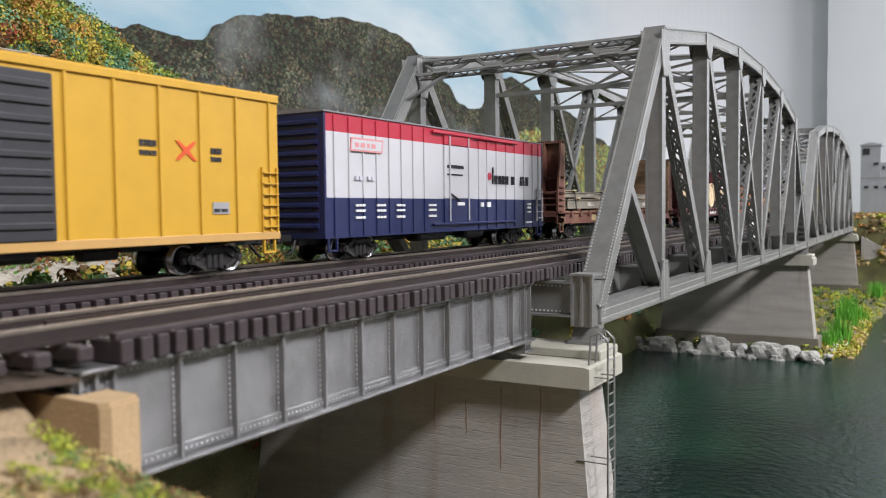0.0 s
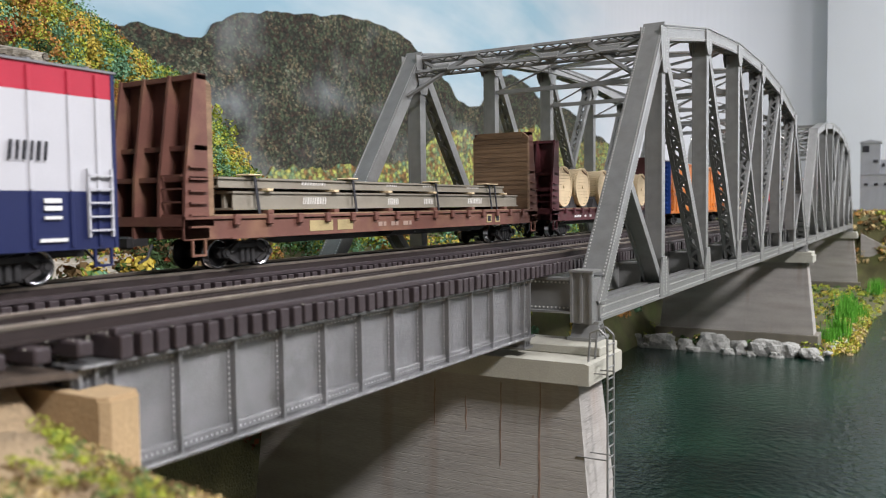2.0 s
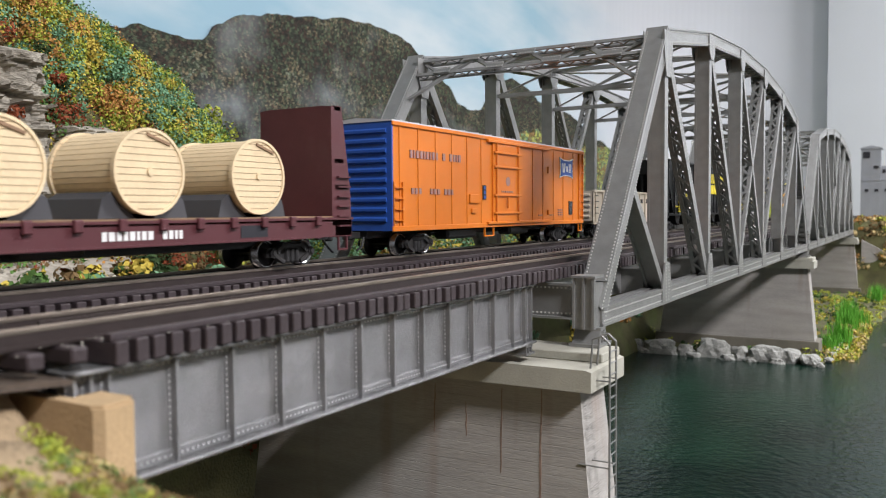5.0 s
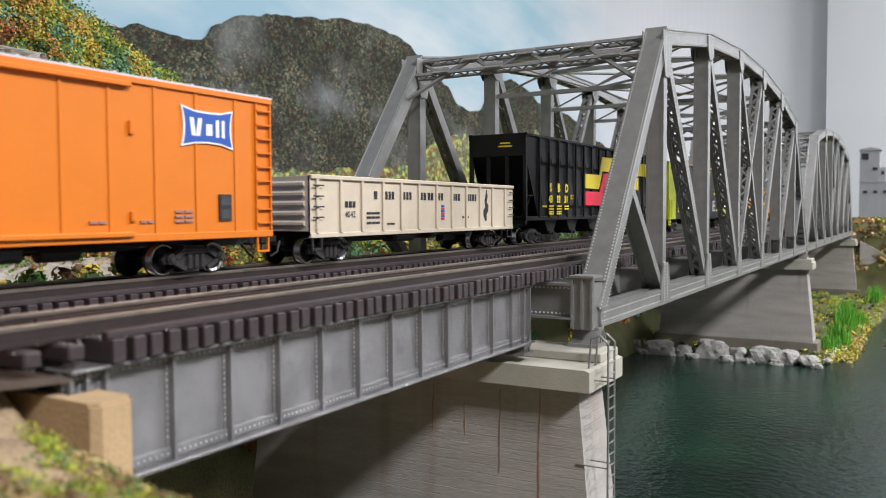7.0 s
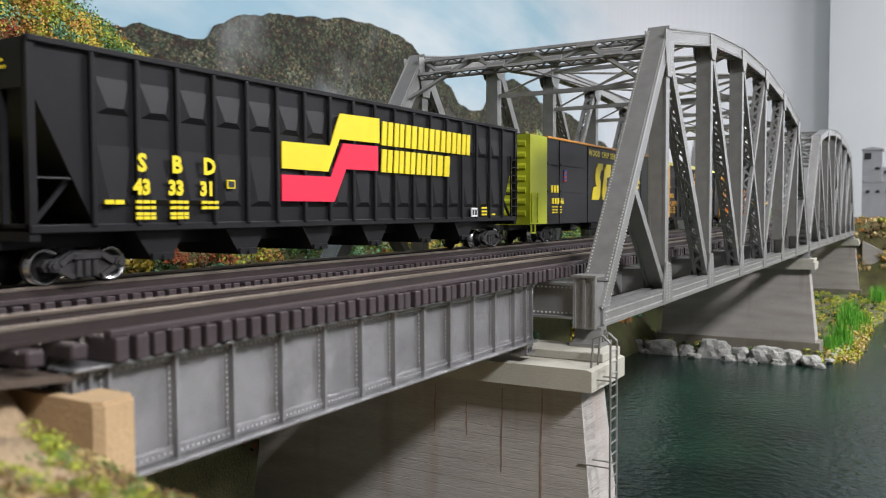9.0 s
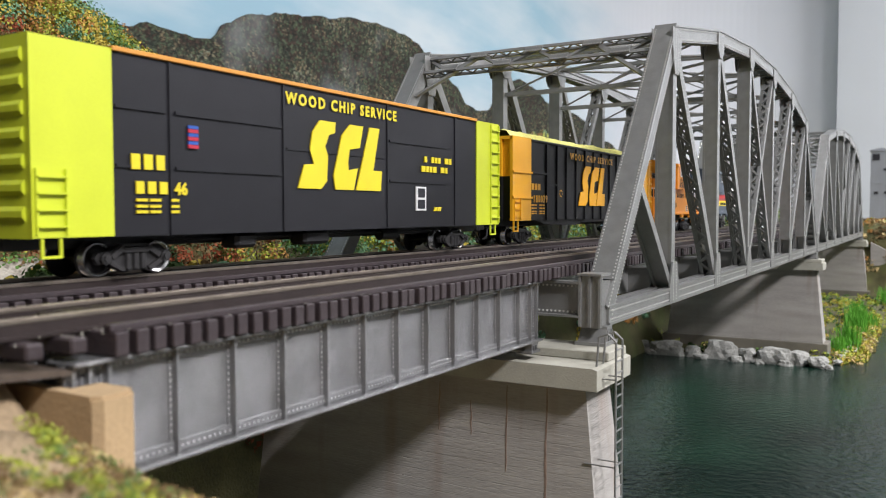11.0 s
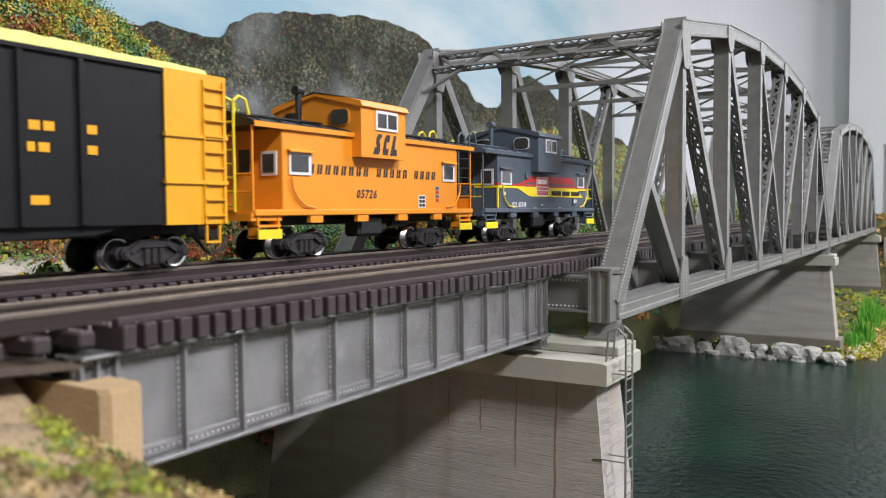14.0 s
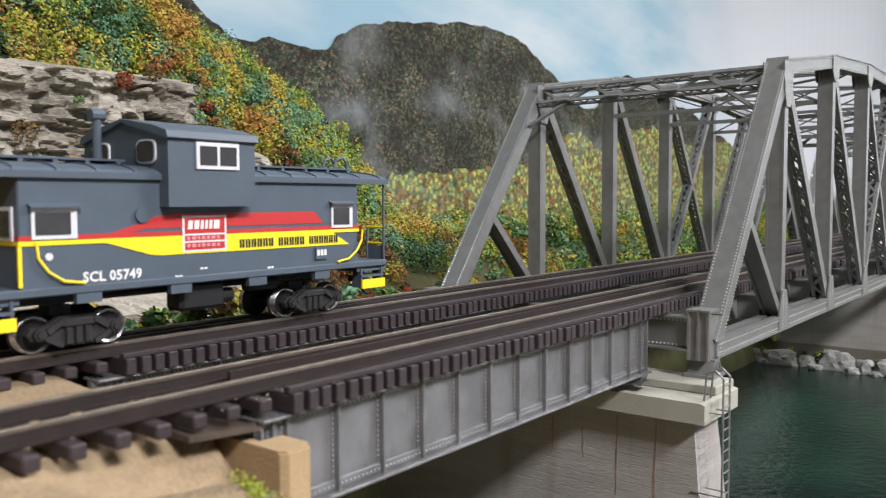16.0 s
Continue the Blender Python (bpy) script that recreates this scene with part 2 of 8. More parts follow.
def hill_paint(name, colours, scale, mist):
    """Stippled mural paint: small dabs of several leaf colours, with a few pale mist patches."""
    m = bpy.data.materials.new(name)
    m.use_nodes = True
    nt = m.node_tree
    b = nt.nodes["Principled BSDF"]
    co = nt.nodes.new("ShaderNodeTexCoord")
    vo = nt.nodes.new("ShaderNodeTexVoronoi")
    vo.inputs["Scale"].default_value = scale
    nz = nt.nodes.new("ShaderNodeTexNoise")
    nz.inputs["Scale"].default_value, nz.inputs["Detail"].default_value = 14.0, 4
    warp = nt.nodes.new("ShaderNodeTexNoise")
    warp.inputs["Scale"].default_value = scale * 1.4
    add = nt.nodes.new("ShaderNodeMixRGB")
    add.blend_type, add.inputs[0].default_value = "ADD", 0.012
    nt.links.new(co.outputs["Object"], add.inputs[1])
    nt.links.new(warp.outputs[1], add.inputs[2])
    nt.links.new(add.outputs[0], vo.inputs["Vector"])
    nt.links.new(co.outputs["Object"], nz.inputs["Vector"])
    sep = nt.nodes.new("ShaderNodeSeparateXYZ")
    nt.links.new(vo.outputs["Color"], sep.inputs[0])
    ma = nt.nodes.new("ShaderNodeMath")
    ma.operation = "MULTIPLY_ADD"
    ma.inputs[1].default_value, ma.inputs[2].default_value = 0.62, -0.18
    ad = nt.nodes.new("ShaderNodeMath")
    ad.operation = "MULTIPLY_ADD"
    ad.inputs[1].default_value = 0.85
    nt.links.new(sep.outputs[0], ma.inputs[0])
    nt.links.new(nz.outputs[0], ad.inputs[0])
    nt.links.new(ma.outputs[0], ad.inputs[2])
    r = nt.nodes.new("ShaderNodeValToRGB")
    r.color_ramp.interpolation = "LINEAR"
    e = r.color_ramp.elements
    for k, c in enumerate(colours):
        p = k / (len(colours) - 1)
        q = e[0] if k == 0 else (e[len(e) - 1] if k == len(colours) - 1 else e.new(p))
        q.position, q.color = p, (*c, 1)
    nt.links.new(ad.outputs[0], r.inputs[0])
    dab = nt.nodes.new("ShaderNodeMapRange")
    dab.inputs[1].default_value, dab.inputs[2].default_value = 0.05, 0.75
    dab.inputs[3].default_value, dab.inputs[4].default_value = 2.0, 0.5
    nt.links.new(vo.outputs["Distance"], dab.inputs[0])
    ml = nt.nodes.new("ShaderNodeMixRGB")
    ml.blend_type, ml.inputs[0].default_value = "MULTIPLY", 1.0
    nt.links.new(r.outputs[0], ml.inputs[1])
    nt.links.new(dab.outputs[0], ml.inputs[2])
    col = ml.outputs[0]
    if mist:
        # two low banks of painted mist
        for at, size, amount in (((0.60, 0.205), (0.13, 0.055), 0.5), ((0.85, 0.245), (0.14, 0.050), 0.45), ((1.12, 0.29), (0.07, 0.04), 0.4)):
            mm = nt.nodes.new("ShaderNodeMapping")
            mm.vector_type = "TEXTURE"
            mm.inputs["Location"].default_value = (0, at[0], at[1])
            mm.inputs["Scale"].default_value = (100, size[0], size[1])
            wob = nt.nodes.new("ShaderNodeTexNoise")
            wob.inputs["Scale"].default_value, wob.inputs["Detail"].default_value = 24, 4
            wa = nt.nodes.new("ShaderNodeMixRGB")
            wa.blend_type, wa.inputs[0].default_value = "ADD", 0.09
            nt.links.new(co.outputs["Object"], wob.inputs["Vector"])
            nt.links.new(co.outputs["Object"], wa.inputs[1])
            nt.links.new(wob.outputs[1], wa.inputs[2])
            sh = nt.nodes.new("ShaderNodeVectorMath")
            sh.operation = "SUBTRACT"
            sh.inputs[1].default_value = (0.045, 0.045, 0.045)
            nt.links.new(wa.outputs[0], sh.inputs[0])
            nt.links.new(sh.outputs[0], mm.inputs[0])
            gr = nt.nodes.new("ShaderNodeTexGradient")
            gr.gradient_type = "QUADRATIC_SPHERE"
            nt.links.new(mm.outputs[0], gr.inputs[0])
            am = nt.nodes.new("ShaderNodeMath")
            am.operation = "MULTIPLY"
            am.inputs[1].default_value = amount
            nt.links.new(gr.outputs[1], am.inputs[0])
            mk = nt.nodes.new("ShaderNodeMixRGB")
            mk.inputs[2].default_value = (0.36, 0.39, 0.41, 1)
            nt.links.new(am.outputs[0], mk.inputs[0])
            nt.links.new(col, mk.inputs[1])
            col = mk.outputs[0]
        mn = nt.nodes.new("ShaderNodeTexNoise")
        mn.inputs["Scale"].default_value, mn.inputs["Detail"].default_value = 5.5, 5
        mr = nt.nodes.new("ShaderNodeValToRGB")
        mr.color_ramp.elements[0].position, mr.color_ramp.elements[1].position = 0.55, 0.80
        mr.color_ramp.elements[1].color = (mist, mist, mist, 1)
        nt.links.new(co.outputs["Object"], mn.inputs["Vector"])
        nt.links.new(mn.outputs[0], mr.inputs[0])
        mx = nt.nodes.new("ShaderNodeMixRGB")
        mx.inputs[2].default_value = (0.4, 0.42, 0.42, 1)
        nt.links.new(mr.outputs[0], mx.inputs[0])
        nt.links.new(col, mx.inputs[1])
        col = mx.outputs[0]
    nt.links.new(col, b.inputs["Base Color"])
    b.inputs["Roughness"].default_value = 0.95
    return m


DARKHILL = hill_paint("painted_dark_wooded_hill", [(0.005, 0.006, 0.006), (0.011, 0.013, 0.010), (0.050, 0.028, 0.020), (0.014, 0.020, 0.014), (0.060, 0.075, 0.042), (0.008, 0.009, 0.008), (0.15, 0.12, 0.07), (0.13, 0.16, 0.12)], 210, 0.6)
LOWHILL = hill_paint("painted_autumn_woods", [(0.03, 0.05, 0.025), (0.1, 0.14, 0.05), (0.35, 0.36, 0.08), (0.08, 0.17, 0.1), (0.3, 0.15, 0.05), (0.05, 0.08, 0.03), (0.5, 0.45, 0.1)], 120, 0.25)


def mural_hill(name, ridge, x, material, label, bumps=0.003):
    """A hill cut from board and painted, standing just before the sky: ridge gives its skyline as (y, z)."""
    pts = []
    for (y0, z0), (y1, z1) in zip(ridge, ridge[1:]):
        n = max(2, int(abs(y1 - y0) / 0.01))
        for k in range(n):
            w = k / n
            w = w * w * (3 - 2 * w)
            y = y0 + (y1 - y0) * k / n
            pts.append((y, z0 + (z1 - z0) * w + bumps * noise.noise(Vector((y * 60, 3, x))) + bumps * noise.noise(Vector((y * 19, 8, x)))))
    pts.append(ridge[-1])
    pts += [(ridge[-1][0], -0.3), (ridge[0][0], -0.3)]
    tagged(part(name, Shape().prism(pts, 0, x - 0.004, x), material), label, "backdrop hill", "", "structure")


RIDGE_FAR = [(-3.0, .36), (-1.8, .44), (-0.9, .42), (-0.4, .37), (0.1, .335), (.23, .322), (.302, .329), (.344, .307), (.375, .288), (.409, .289), (.439, .299), (.47, .298), (.519, .293), (.554, .300), (.585, .328), (.636, .351), (.735, .368), (.816, .381), (.913, .397), (.994, .400), (1.062, .396), (1.114, .386), (1.146, .370), (1.202, .345), (1.262, .323), (1.317, .286), (1.365, .278), (1.421, .286), (1.475, .330), (1.528, .370), (1.593, .379), (1.678, .368), (1.77, .341), (1.954, .330), (2.245, .27), (2.45, .21), (2.7, .17)]
mural_hill("backdrop_dark_hill", RIDGE_FAR, BX + 0.006, DARKHILL, "dark wooded hill painted on the backdrop with mist patches")
RIDGE_LOW = [(-3.0, .16), (-1.8, .14), (-0.9, .15), (-0.2, .17), (0.3, .11), (0.6, .10), (0.8, .115), (0.95, .13), (1.1, .14), (1.2, .19), (1.32, .22), (1.45, .19), (1.6, .24), (1.75, .26), (1.9, .22), (2.2, .25), (2.7, .22)]
mural_hill("backdrop_low_woods", RIDGE_LOW, BX + 0.012, LOWHILL, "yellow and green autumn woods painted along the foot of the backdrop", 0.011)


# ---- ground, river ----
WATER_Z = -0.118


def smooth(a, b, x):
    k = min(1.0, max(0.0, (x - a) / (b - a)))
    return k * k * (3 - 2 * k)


def steps(x, rows):
    """A smooth line through rows of (x, value), x rising."""
    if x <= rows[0][0]:
        return rows[0][1]
    for (a, p), (b, q) in zip(rows, rows[1:]):
        if x <= b:
            return p + (q - p) * smooth(a, b, x)
    return rows[-1][1]


BANK = [(-0.62, 0.10), (-0.5, 0.08), (-0.30, 0.030), (-0.24, 0.0), (-0.20, -0.05), (-0.165, -0.135)]
NOSE = [(-0.1, 0.150), (0.03, 0.140), (0.10, 0.118), (0.17, 0.085), (0.21, 0.055), (0.25, 0.018), (0.29, 0.0)]


def ground_z(x, y):
    z = -0.135
    # the hillside behind the far track, with a steep nose at its near end
    z = max(z, steps(x, BANK))
    z += steps(y, NOSE) * smooth(-0.345, -0.46, x)
    z -= 0.075 * smooth(0.20, 0.30, y) * smooth(-0.28, -0.42, x)
    # the near embankment, level under the tracks, with a bank that falls to the river
    if x < -0.010:
        # shoulder beside the ties, lower in front of the abutment's cheek
        edge = 0.0204 - 0.0140 * smooth(-0.034, -0.012, x) * smooth(-0.272, -0.250, y) - 0.003 * smooth(-0.022, -0.012, x)
        top = edge if y < -0.2245 else max(-0.14, -0.004 - 0.75 * (y + 0.216))
    else:
        k = smooth(-0.012, 0.012, x)
        lip = 0.0180 + (0.0140 - 0.0180) * k
        top = lip - 0.62 * max(0.0, y + 0.243)
        top -= 0.42 * max(0.0, x - 0.022)
        top -= 0.0030 * smooth(-0.270, -0.245, y)
        top += 0.003 * noise.noise(Vector((x * 45, y * 45, 7)))
    if y < 0.1:
        z = max(z, top)
    # the far bank beyond the second bridge
    far = smooth(1.36, 1.46, y + 0.25 * max(0, x - 0.03))
    z = z + (max(z, 0.024) - z) * far
    # the low islet round the middle pier, joined to the bank
    islet = smooth(0.10, 0.05, abs(y - 0.70)) * smooth(0.055, 0.012, x)
    z = max(z, -0.135 + 0.021 * islet)
    shore = smooth(0.76, 0.9, y) * smooth(0.085, 0.03, x - 0.12 * max(0, y - 0.95))
    z = max(z, -0.135 + 0.024 * shore)
    rough = noise.noise(Vector((x * 30, y * 30, 0))) * 0.003 + noise.noise(Vector((x * 110, y * 110, 5))) * 0.0012
    if y < -0.24 and x < 0:
        rough *= 0.15
    return z + rough * (1 if z > -0.13 else 0.3)


def ground():
    xs = [-0.95] + [-0.8 + 0.05 * k for k in range(9)] + [-0.38 + 0.008 * k for k in range(78)] + [0.26 + 0.1 * k for k in range(12)]
    ys = [-3.1 + 0.25 * k for k in range(8)] + [-1.2 + 0.08 * k for k in range(9)] + [-0.5 + 0.0075 * k for k in range(82)] + [0.12 + 0.016 * k for k in range(96)] + [1.66 + 0.1 * k for k in range(12)]
    s = Shape()
    vs = [(x, y, ground_z(x, y)) for y in ys for x in xs]
    n = len(xs)
    s.add(vs, [(j * n + i, j * n + i + 1, (j + 1) * n + i + 1, (j + 1) * n + i) for j in range(len(ys) - 1) for i in range(n - 1)])
    # slot 1, sand, on the near embankment
    s.s = [1 if ys[k // (n - 1)] < -0.12 and xs[k % (n - 1)] > -0.17 else 0 for k in range(len(s.f))]
    tagged(part("ground", s, [EARTH, SAND], smooth=True), "mossy brown layout ground with banks falling to the river", "ground", "", "structure")


ground()


def water():
    m = bpy.data.materials.new("green_resin_water")
    m.use_nodes = True
    nt = m.node_tree
    b = nt.nodes["Principled BSDF"]
    co = nt.nodes.new("ShaderNodeTexCoord")
    a = nt.nodes.new("ShaderNodeTexNoise")
    a.inputs["Scale"].default_value, a.inputs["Detail"].default_value = 8, 3
    r = nt.nodes.new("ShaderNodeValToRGB")
    r.color_ramp.elements[0].position, r.color_ramp.elements[1].position = 0.35, 0.7
    r.color_ramp.elements[0].color, r.color_ramp.elements[1].color = (0.004, 0.013, 0.010, 1), (0.009, 0.036, 0.021, 1)
    nt.links.new(co.outputs["Object"], a.inputs[0])
    nt.links.new(a.outputs[0], r.inputs[0])
    nt.links.new(r.outputs[0], b.inputs["Base Color"])
    b.inputs["Roughness"].default_value = 0.15
    b.inputs["Specular IOR Level"].default_value = 0.3
    w = nt.nodes.new("ShaderNodeTexNoise")
    w.inputs["Scale"].default_value, w.inputs["Detail"].default_value = 170, 4
    bp = nt.nodes.new("ShaderNodeBump")
    bp.inputs["Strength"].default_value, bp.inputs["Distance"].default_value = 0.5, 0.0022
    nt.links.new(co.outputs["Object"], w.inputs[0])
    nt.links.new(w.outputs[0], bp.inputs["Height"])
    nt.links.new(bp.outputs[0], b.inputs["Normal"])
    s = Shape().box(-0.4, 1.36, -0.6, 2.6, WATER_Z - 0.004, WATER_Z)
    tagged(part("water", s, m), "dark green rippled resin water of the river", "river", "", "structure")


water()
solid("fascia", 1.36, 1.38, -3.1, 2.76, -0.4, -0.1, mat("dark_board", (0.03, 0.04, 0.03), 0.6), "dark green layout edge board", "edge board")

# ---- bridge ----
P = 0.0986            # panel length
W = 0.153             # over the trusses
TOPS = [None, 0.1384, 0.154, 0.161, 0.161, 0.154, 0.1384, None]
RAIL_Z = 0.0275
TIE_Z = 0.0238
NEAR, FAR = -0.0345, -0.1025      # track centres


def truss_side(bridge, x_out, sgn):
    """One truss: its outer face at x_out, its depth on the side sgn."""
    xi = x_out + sgn * 0.0095
    xm = (x_out + xi) / 2
    wide = 0.0095
    out = -sgn

    def node(k, top):
        return (xm, k * P, (TOPS[k] - 0.004) if top else 0.004)

    # bottom chord: two channels, cover strips and a tie plate at each node
    s = Shape()
    for xx in (x_out + sgn * 0.0009, xi - sgn * 0.0009):
        s.box(xx - 0.0009, xx + 0.0009, 0.002, 7 * P - 0.002, 0.0006, 0.0074)
    for z in (0.0, 0.0068):
        for xx in (x_out + sgn * 0.0014, xi - sgn * 0.0014):
            s.box(xx - 0.0019, xx + 0.0019, 0.002, 7 * P - 0.002, z, z + 0.0012)
    for k in range(0, 60):
        s.box(x_out + sgn * 0.001, xi - sgn * 0.001, 0.006 + k * 0.0115, 0.011 + k * 0.0115, 0.0002, 0.0009)
    part("bottom_chord", s, STEEL, bridge)
    # end posts: a box with a cover plate that stands proud
    for k0, k1 in ((0, 1), (7, 6)):
        a = Vector((xm, k0 * P + (0.003 if k0 == 0 else -0.003), 0.006))
        b = Vector(node(k1, True))
        d = (b - a).normalized()
        nrm = Vector((0, -d.z, d.y)) if k0 == 0 else Vector((0, d.z, -d.y))
        if nrm.z < 0:
            nrm = -nrm
        s = Shape()
        for xx in (x_out + sgn * 0.0008, xi - sgn * 0.0008):
            s.beam(a + Vector((xx - xm, 0, 0)), b + Vector((xx - xm, 0, 0)), 0.0012, 0.0082)
        s.beam(a + nrm * 0.0042 + d * 0.012, b + nrm * 0.0042 + d * 0.003, 0.0108, 0.0008)
        for j in range(22):
            q = a.lerp(b, (j + 0.5) / 22)
            s.beam(q - nrm * 0.0038 - d * 0.0018, q - nrm * 0.0038 + d * 0.0018, 0.0085, 0.0006)
        post = part("end_post", s, STEEL, bridge)
        r = Shape()
        for xx in (-0.0045, 0.0045):
            r.rivets(a + nrm * 0.0046 + d * 0.013 + Vector((xx, 0, 0)), b + nrm * 0.0046 + Vector((xx, 0, 0)), 0.0017, 0.00052, nrm)
        for off in (0.003, -0.003):
            r.rivets(a + nrm * off + Vector((x_out - xm + out * 0.0003, 0, 0)), b + nrm * off + Vector((x_out - xm + out * 0.0003, 0, 0)), 0.0017, 0.00056, (out, 0, 0))
        tagged(part("riveting", r, RIVET, post), kind="stuff")
        # the upright stub at the foot
        y0 = k0 * P
        e = -1 if k0 == 0 else 1
        stub = part("foot_stub", Shape().box(x_out, xi, y0 + e * 0.0065, y0 + e * 0.0055, 0.0, 0.0205), STEEL, bridge)
        for xx in (x_out + sgn * 0.0006, xm, xi - sgn * 0.0006):
            part("stub_rib", Shape().box(xx - 0.0005, xx + 0.0005, y0 + e * 0.0076, y0 + e * 0.0065, 0.0, 0.0205), STEEL, stub)
        part("stub_cap", Shape().box(x_out + out * 0.0004, xi - out * 0.0004, y0 + e * 0.0080, y0 - e * 0.003, 0.0205, 0.0214), STEEL, stub)
        part("stub_web", Shape().box(x_out + sgn * 0.001, xi - sgn * 0.001, y0 + e * 0.0055, y0 - e * 0.006, 0.0002, 0.0180), STEEL, stub)
        # brace from the middle of the end post to the first lower node
        m = a.lerp(b, 0.42)
        s = Shape()
        for xx in (x_out + sgn * 0.001, xi - sgn * 0.001):
            s.beam((xx, m.y, m.z), (xx, k1 * P - (0.002 if k0 == 0 else -0.002), 0.008), 0.0011, 0.0042)
        s.beam((xm, m.y, m.z), (xm, k1 * P - (0.002 if k0 == 0 else -0.002), 0.008), 0.0075, 0.0009)
        part("collision_strut", s, STEEL, bridge)
    # top chord: a channel box with a cover plate, segment by segment
    for k in range(1, 6):
        a, b = Vector(node(k, True)), Vector(node(k + 1, True))
        d = (b - a).normalized()
        nrm = Vector((0, -d.z, d.y))
        s = Shape()
        for xx in (x_out + sgn * 0.0008, xi - sgn * 0.0008):
            s.beam(a + Vector((xx - xm, 0, 0)), b + Vector((xx - xm, 0, 0)), 0.0012, 0.0075)
        s.beam(a + nrm * 0.004 - d * 0.0004, b + nrm * 0.004 + d * 0.0004, 0.0108, 0.0008)
        for j in range(14):
            q = a.lerp(b, (j + 0.5) / 14)
            s.beam(q - nrm * 0.0036 + d * 0.003 * (1 if j % 2 else -1) + Vector((-0.0036, 0, 0)), q - nrm * 0.0036 - d * 0.003 * (1 if j % 2 else -1) + Vector((0.0036, 0, 0)), 0.0007, 0.0012, up=nrm)
        chord = part("top_chord", s, STEEL, bridge)
        r = Shape()
        for off in (0.0026, -0.0028):
            r.rivets(a + nrm * off + Vector((x_out - xm + out * 0.0003, 0, 0)), b + nrm * off + Vector((x_out - xm + out * 0.0003, 0, 0)), 0.0022, 0.00056, (out, 0, 0))
        tagged(part("riveting", r, RIVET, chord), kind="stuff")
    # verticals: a web and cover between two channels
    for k in range(1, 7):
        top = TOPS[k] - 0.004
        s = Shape().box(xm - 0.0036, xm + 0.0036, k * P - 0.0005, k * P + 0.0005, 0.004, top)
        v = part("vertical", s, STEEL, bridge)
        part("cover_plate", Shape().box(x_out + sgn * 0.0016, xi - sgn * 0.0016, k * P - 0.0029, k * P - 0.0022, 0.02, top - 0.01), STEEL, v)
        for xx in (x_out + sgn * 0.0010, xi - sgn * 0.0010):
            part("channel", Shape().box(xx - 0.0006, xx + 0.0006, k * P - 0.0031, k * P + 0.0031, 0.004, top), STEEL, v)
    # diagonals: two flanges held by lacing bars
    for k0, k1 in ((1, 2), (2, 3), (3, 4), (4, 3), (5, 4), (6, 5)):
        a, b = Vector(node(k0, True)), Vector(node(k1, False))
        d = (b - a).normalized()
        nrm = Vector((0, d.z, -d.y))
        a, b = a + d * 0.006, b - d * 0.004
        thin = 0.7 if {k0, k1} == {3, 4} else 1.0
        diag = part("diagonal", Shape().beam(a, a + d * 0.008, 0.006, 0.0012), STEEL, bridge)
        for xx in (x_out + sgn * 0.0012, xi - sgn * 0.0012):
            dx = Vector((xx - xm, 0, 0))
            inw = Vector((sgn * 0.0008 * (1 if xx * sgn < xm * sgn else -1), 0, 0))
            part("channel", Shape().beam(a + dx, b + dx, 0.0009, 0.0062 * thin), STEEL, diag)
            for o in (0.0027, -0.0027):
                part("channel_flange", Shape().beam(a + dx + nrm * o * thin + inw, b + dx + nrm * o * thin + inw, 0.0022, 0.0006), STEEL, diag)
        s = Shape()
        L = (b - a).length
        n = int(L / 0.0062)
        for j in range(n):
            q0, q1 = a + d * (L * j / n), a + d * (L * (j + 1) / n)
            e = 0.0028 if j % 2 else -0.0028
            for o in (0.0030, -0.0030):
                s.beam(q0 + nrm * o * thin + Vector((e, 0, 0)), q1 + nrm * o * thin + Vector((-e, 0, 0)), 0.0005, 0.0017, up=nrm)
                s.rivets(q1 + nrm * (o * thin + math.copysign(0.0003, o)) + Vector((-e, 0, 0)), q1 + nrm * (o * thin + math.copysign(0.0003, o)) + Vector((-e * 0.98, 0, 0)), 1, 0.0006, nrm * math.copysign(1, o))
        part("lacing", s, STEEL, diag)
        r = Shape()
        for o in (0.0021 * thin, -0.0021 * thin):
            dx = Vector((x_out - xm + out * 0.0001 + sgn * 0.0008, 0, 0))
            r.rivets(a + dx + nrm * o, b + dx + nrm * o, 0.0022, 0.0005, (out, 0, 0))
        tagged(part("riveting", r, RIVET, diag), kind="stuff")
    # gusset plates at the nodes, with rivets
    for k in range(1, 7):
        for top in (False, True):
            y, z = k * P, (TOPS[k] if top else 0.0)
            if top:
                lo = 0.024 if k in (1, 6) else 0.016
                out_l = [(y - 0.008, z - 0.0015), (y + 0.008, z - 0.0015), (y + 0.0075, z - 0.011), (y + 0.0035, z - lo), (y - 0.0035, z - lo), (y - 0.0075, z - 0.011)]
            else:
                out_l = [(y - 0.009, 0.0008), (y + 0.009, 0.0008), (y + 0.0085, 0.009), (y + 0.0034, 0.021), (y - 0.0036, 0.021), (y - 0.0085, 0.009)]
            for xx in (x_out, xi):
                o = out if xx == x_out else -out
                s = Shape().prism(out_l, 0, xx - 0.0002, xx + o * 0.0006)
                g = part("gusset", s, STEEL, bridge)
                if xx == x_out:
                    r = Shape()
                    zz = [p[1] for p in out_l]
                    for off in (-0.0026, 0.0026):
                        r.rivets((xx + o * 0.0006, y + off, min(zz) + 0.001), (xx + o * 0.0006, y + off, max(zz) - 0.001), 0.0016, 0.00056, (o, 0, 0))
                    tagged(part("riveting", r, RIVET, g), kind="stuff")
    # rivets along the bottom chord's outer face
    r = Shape()
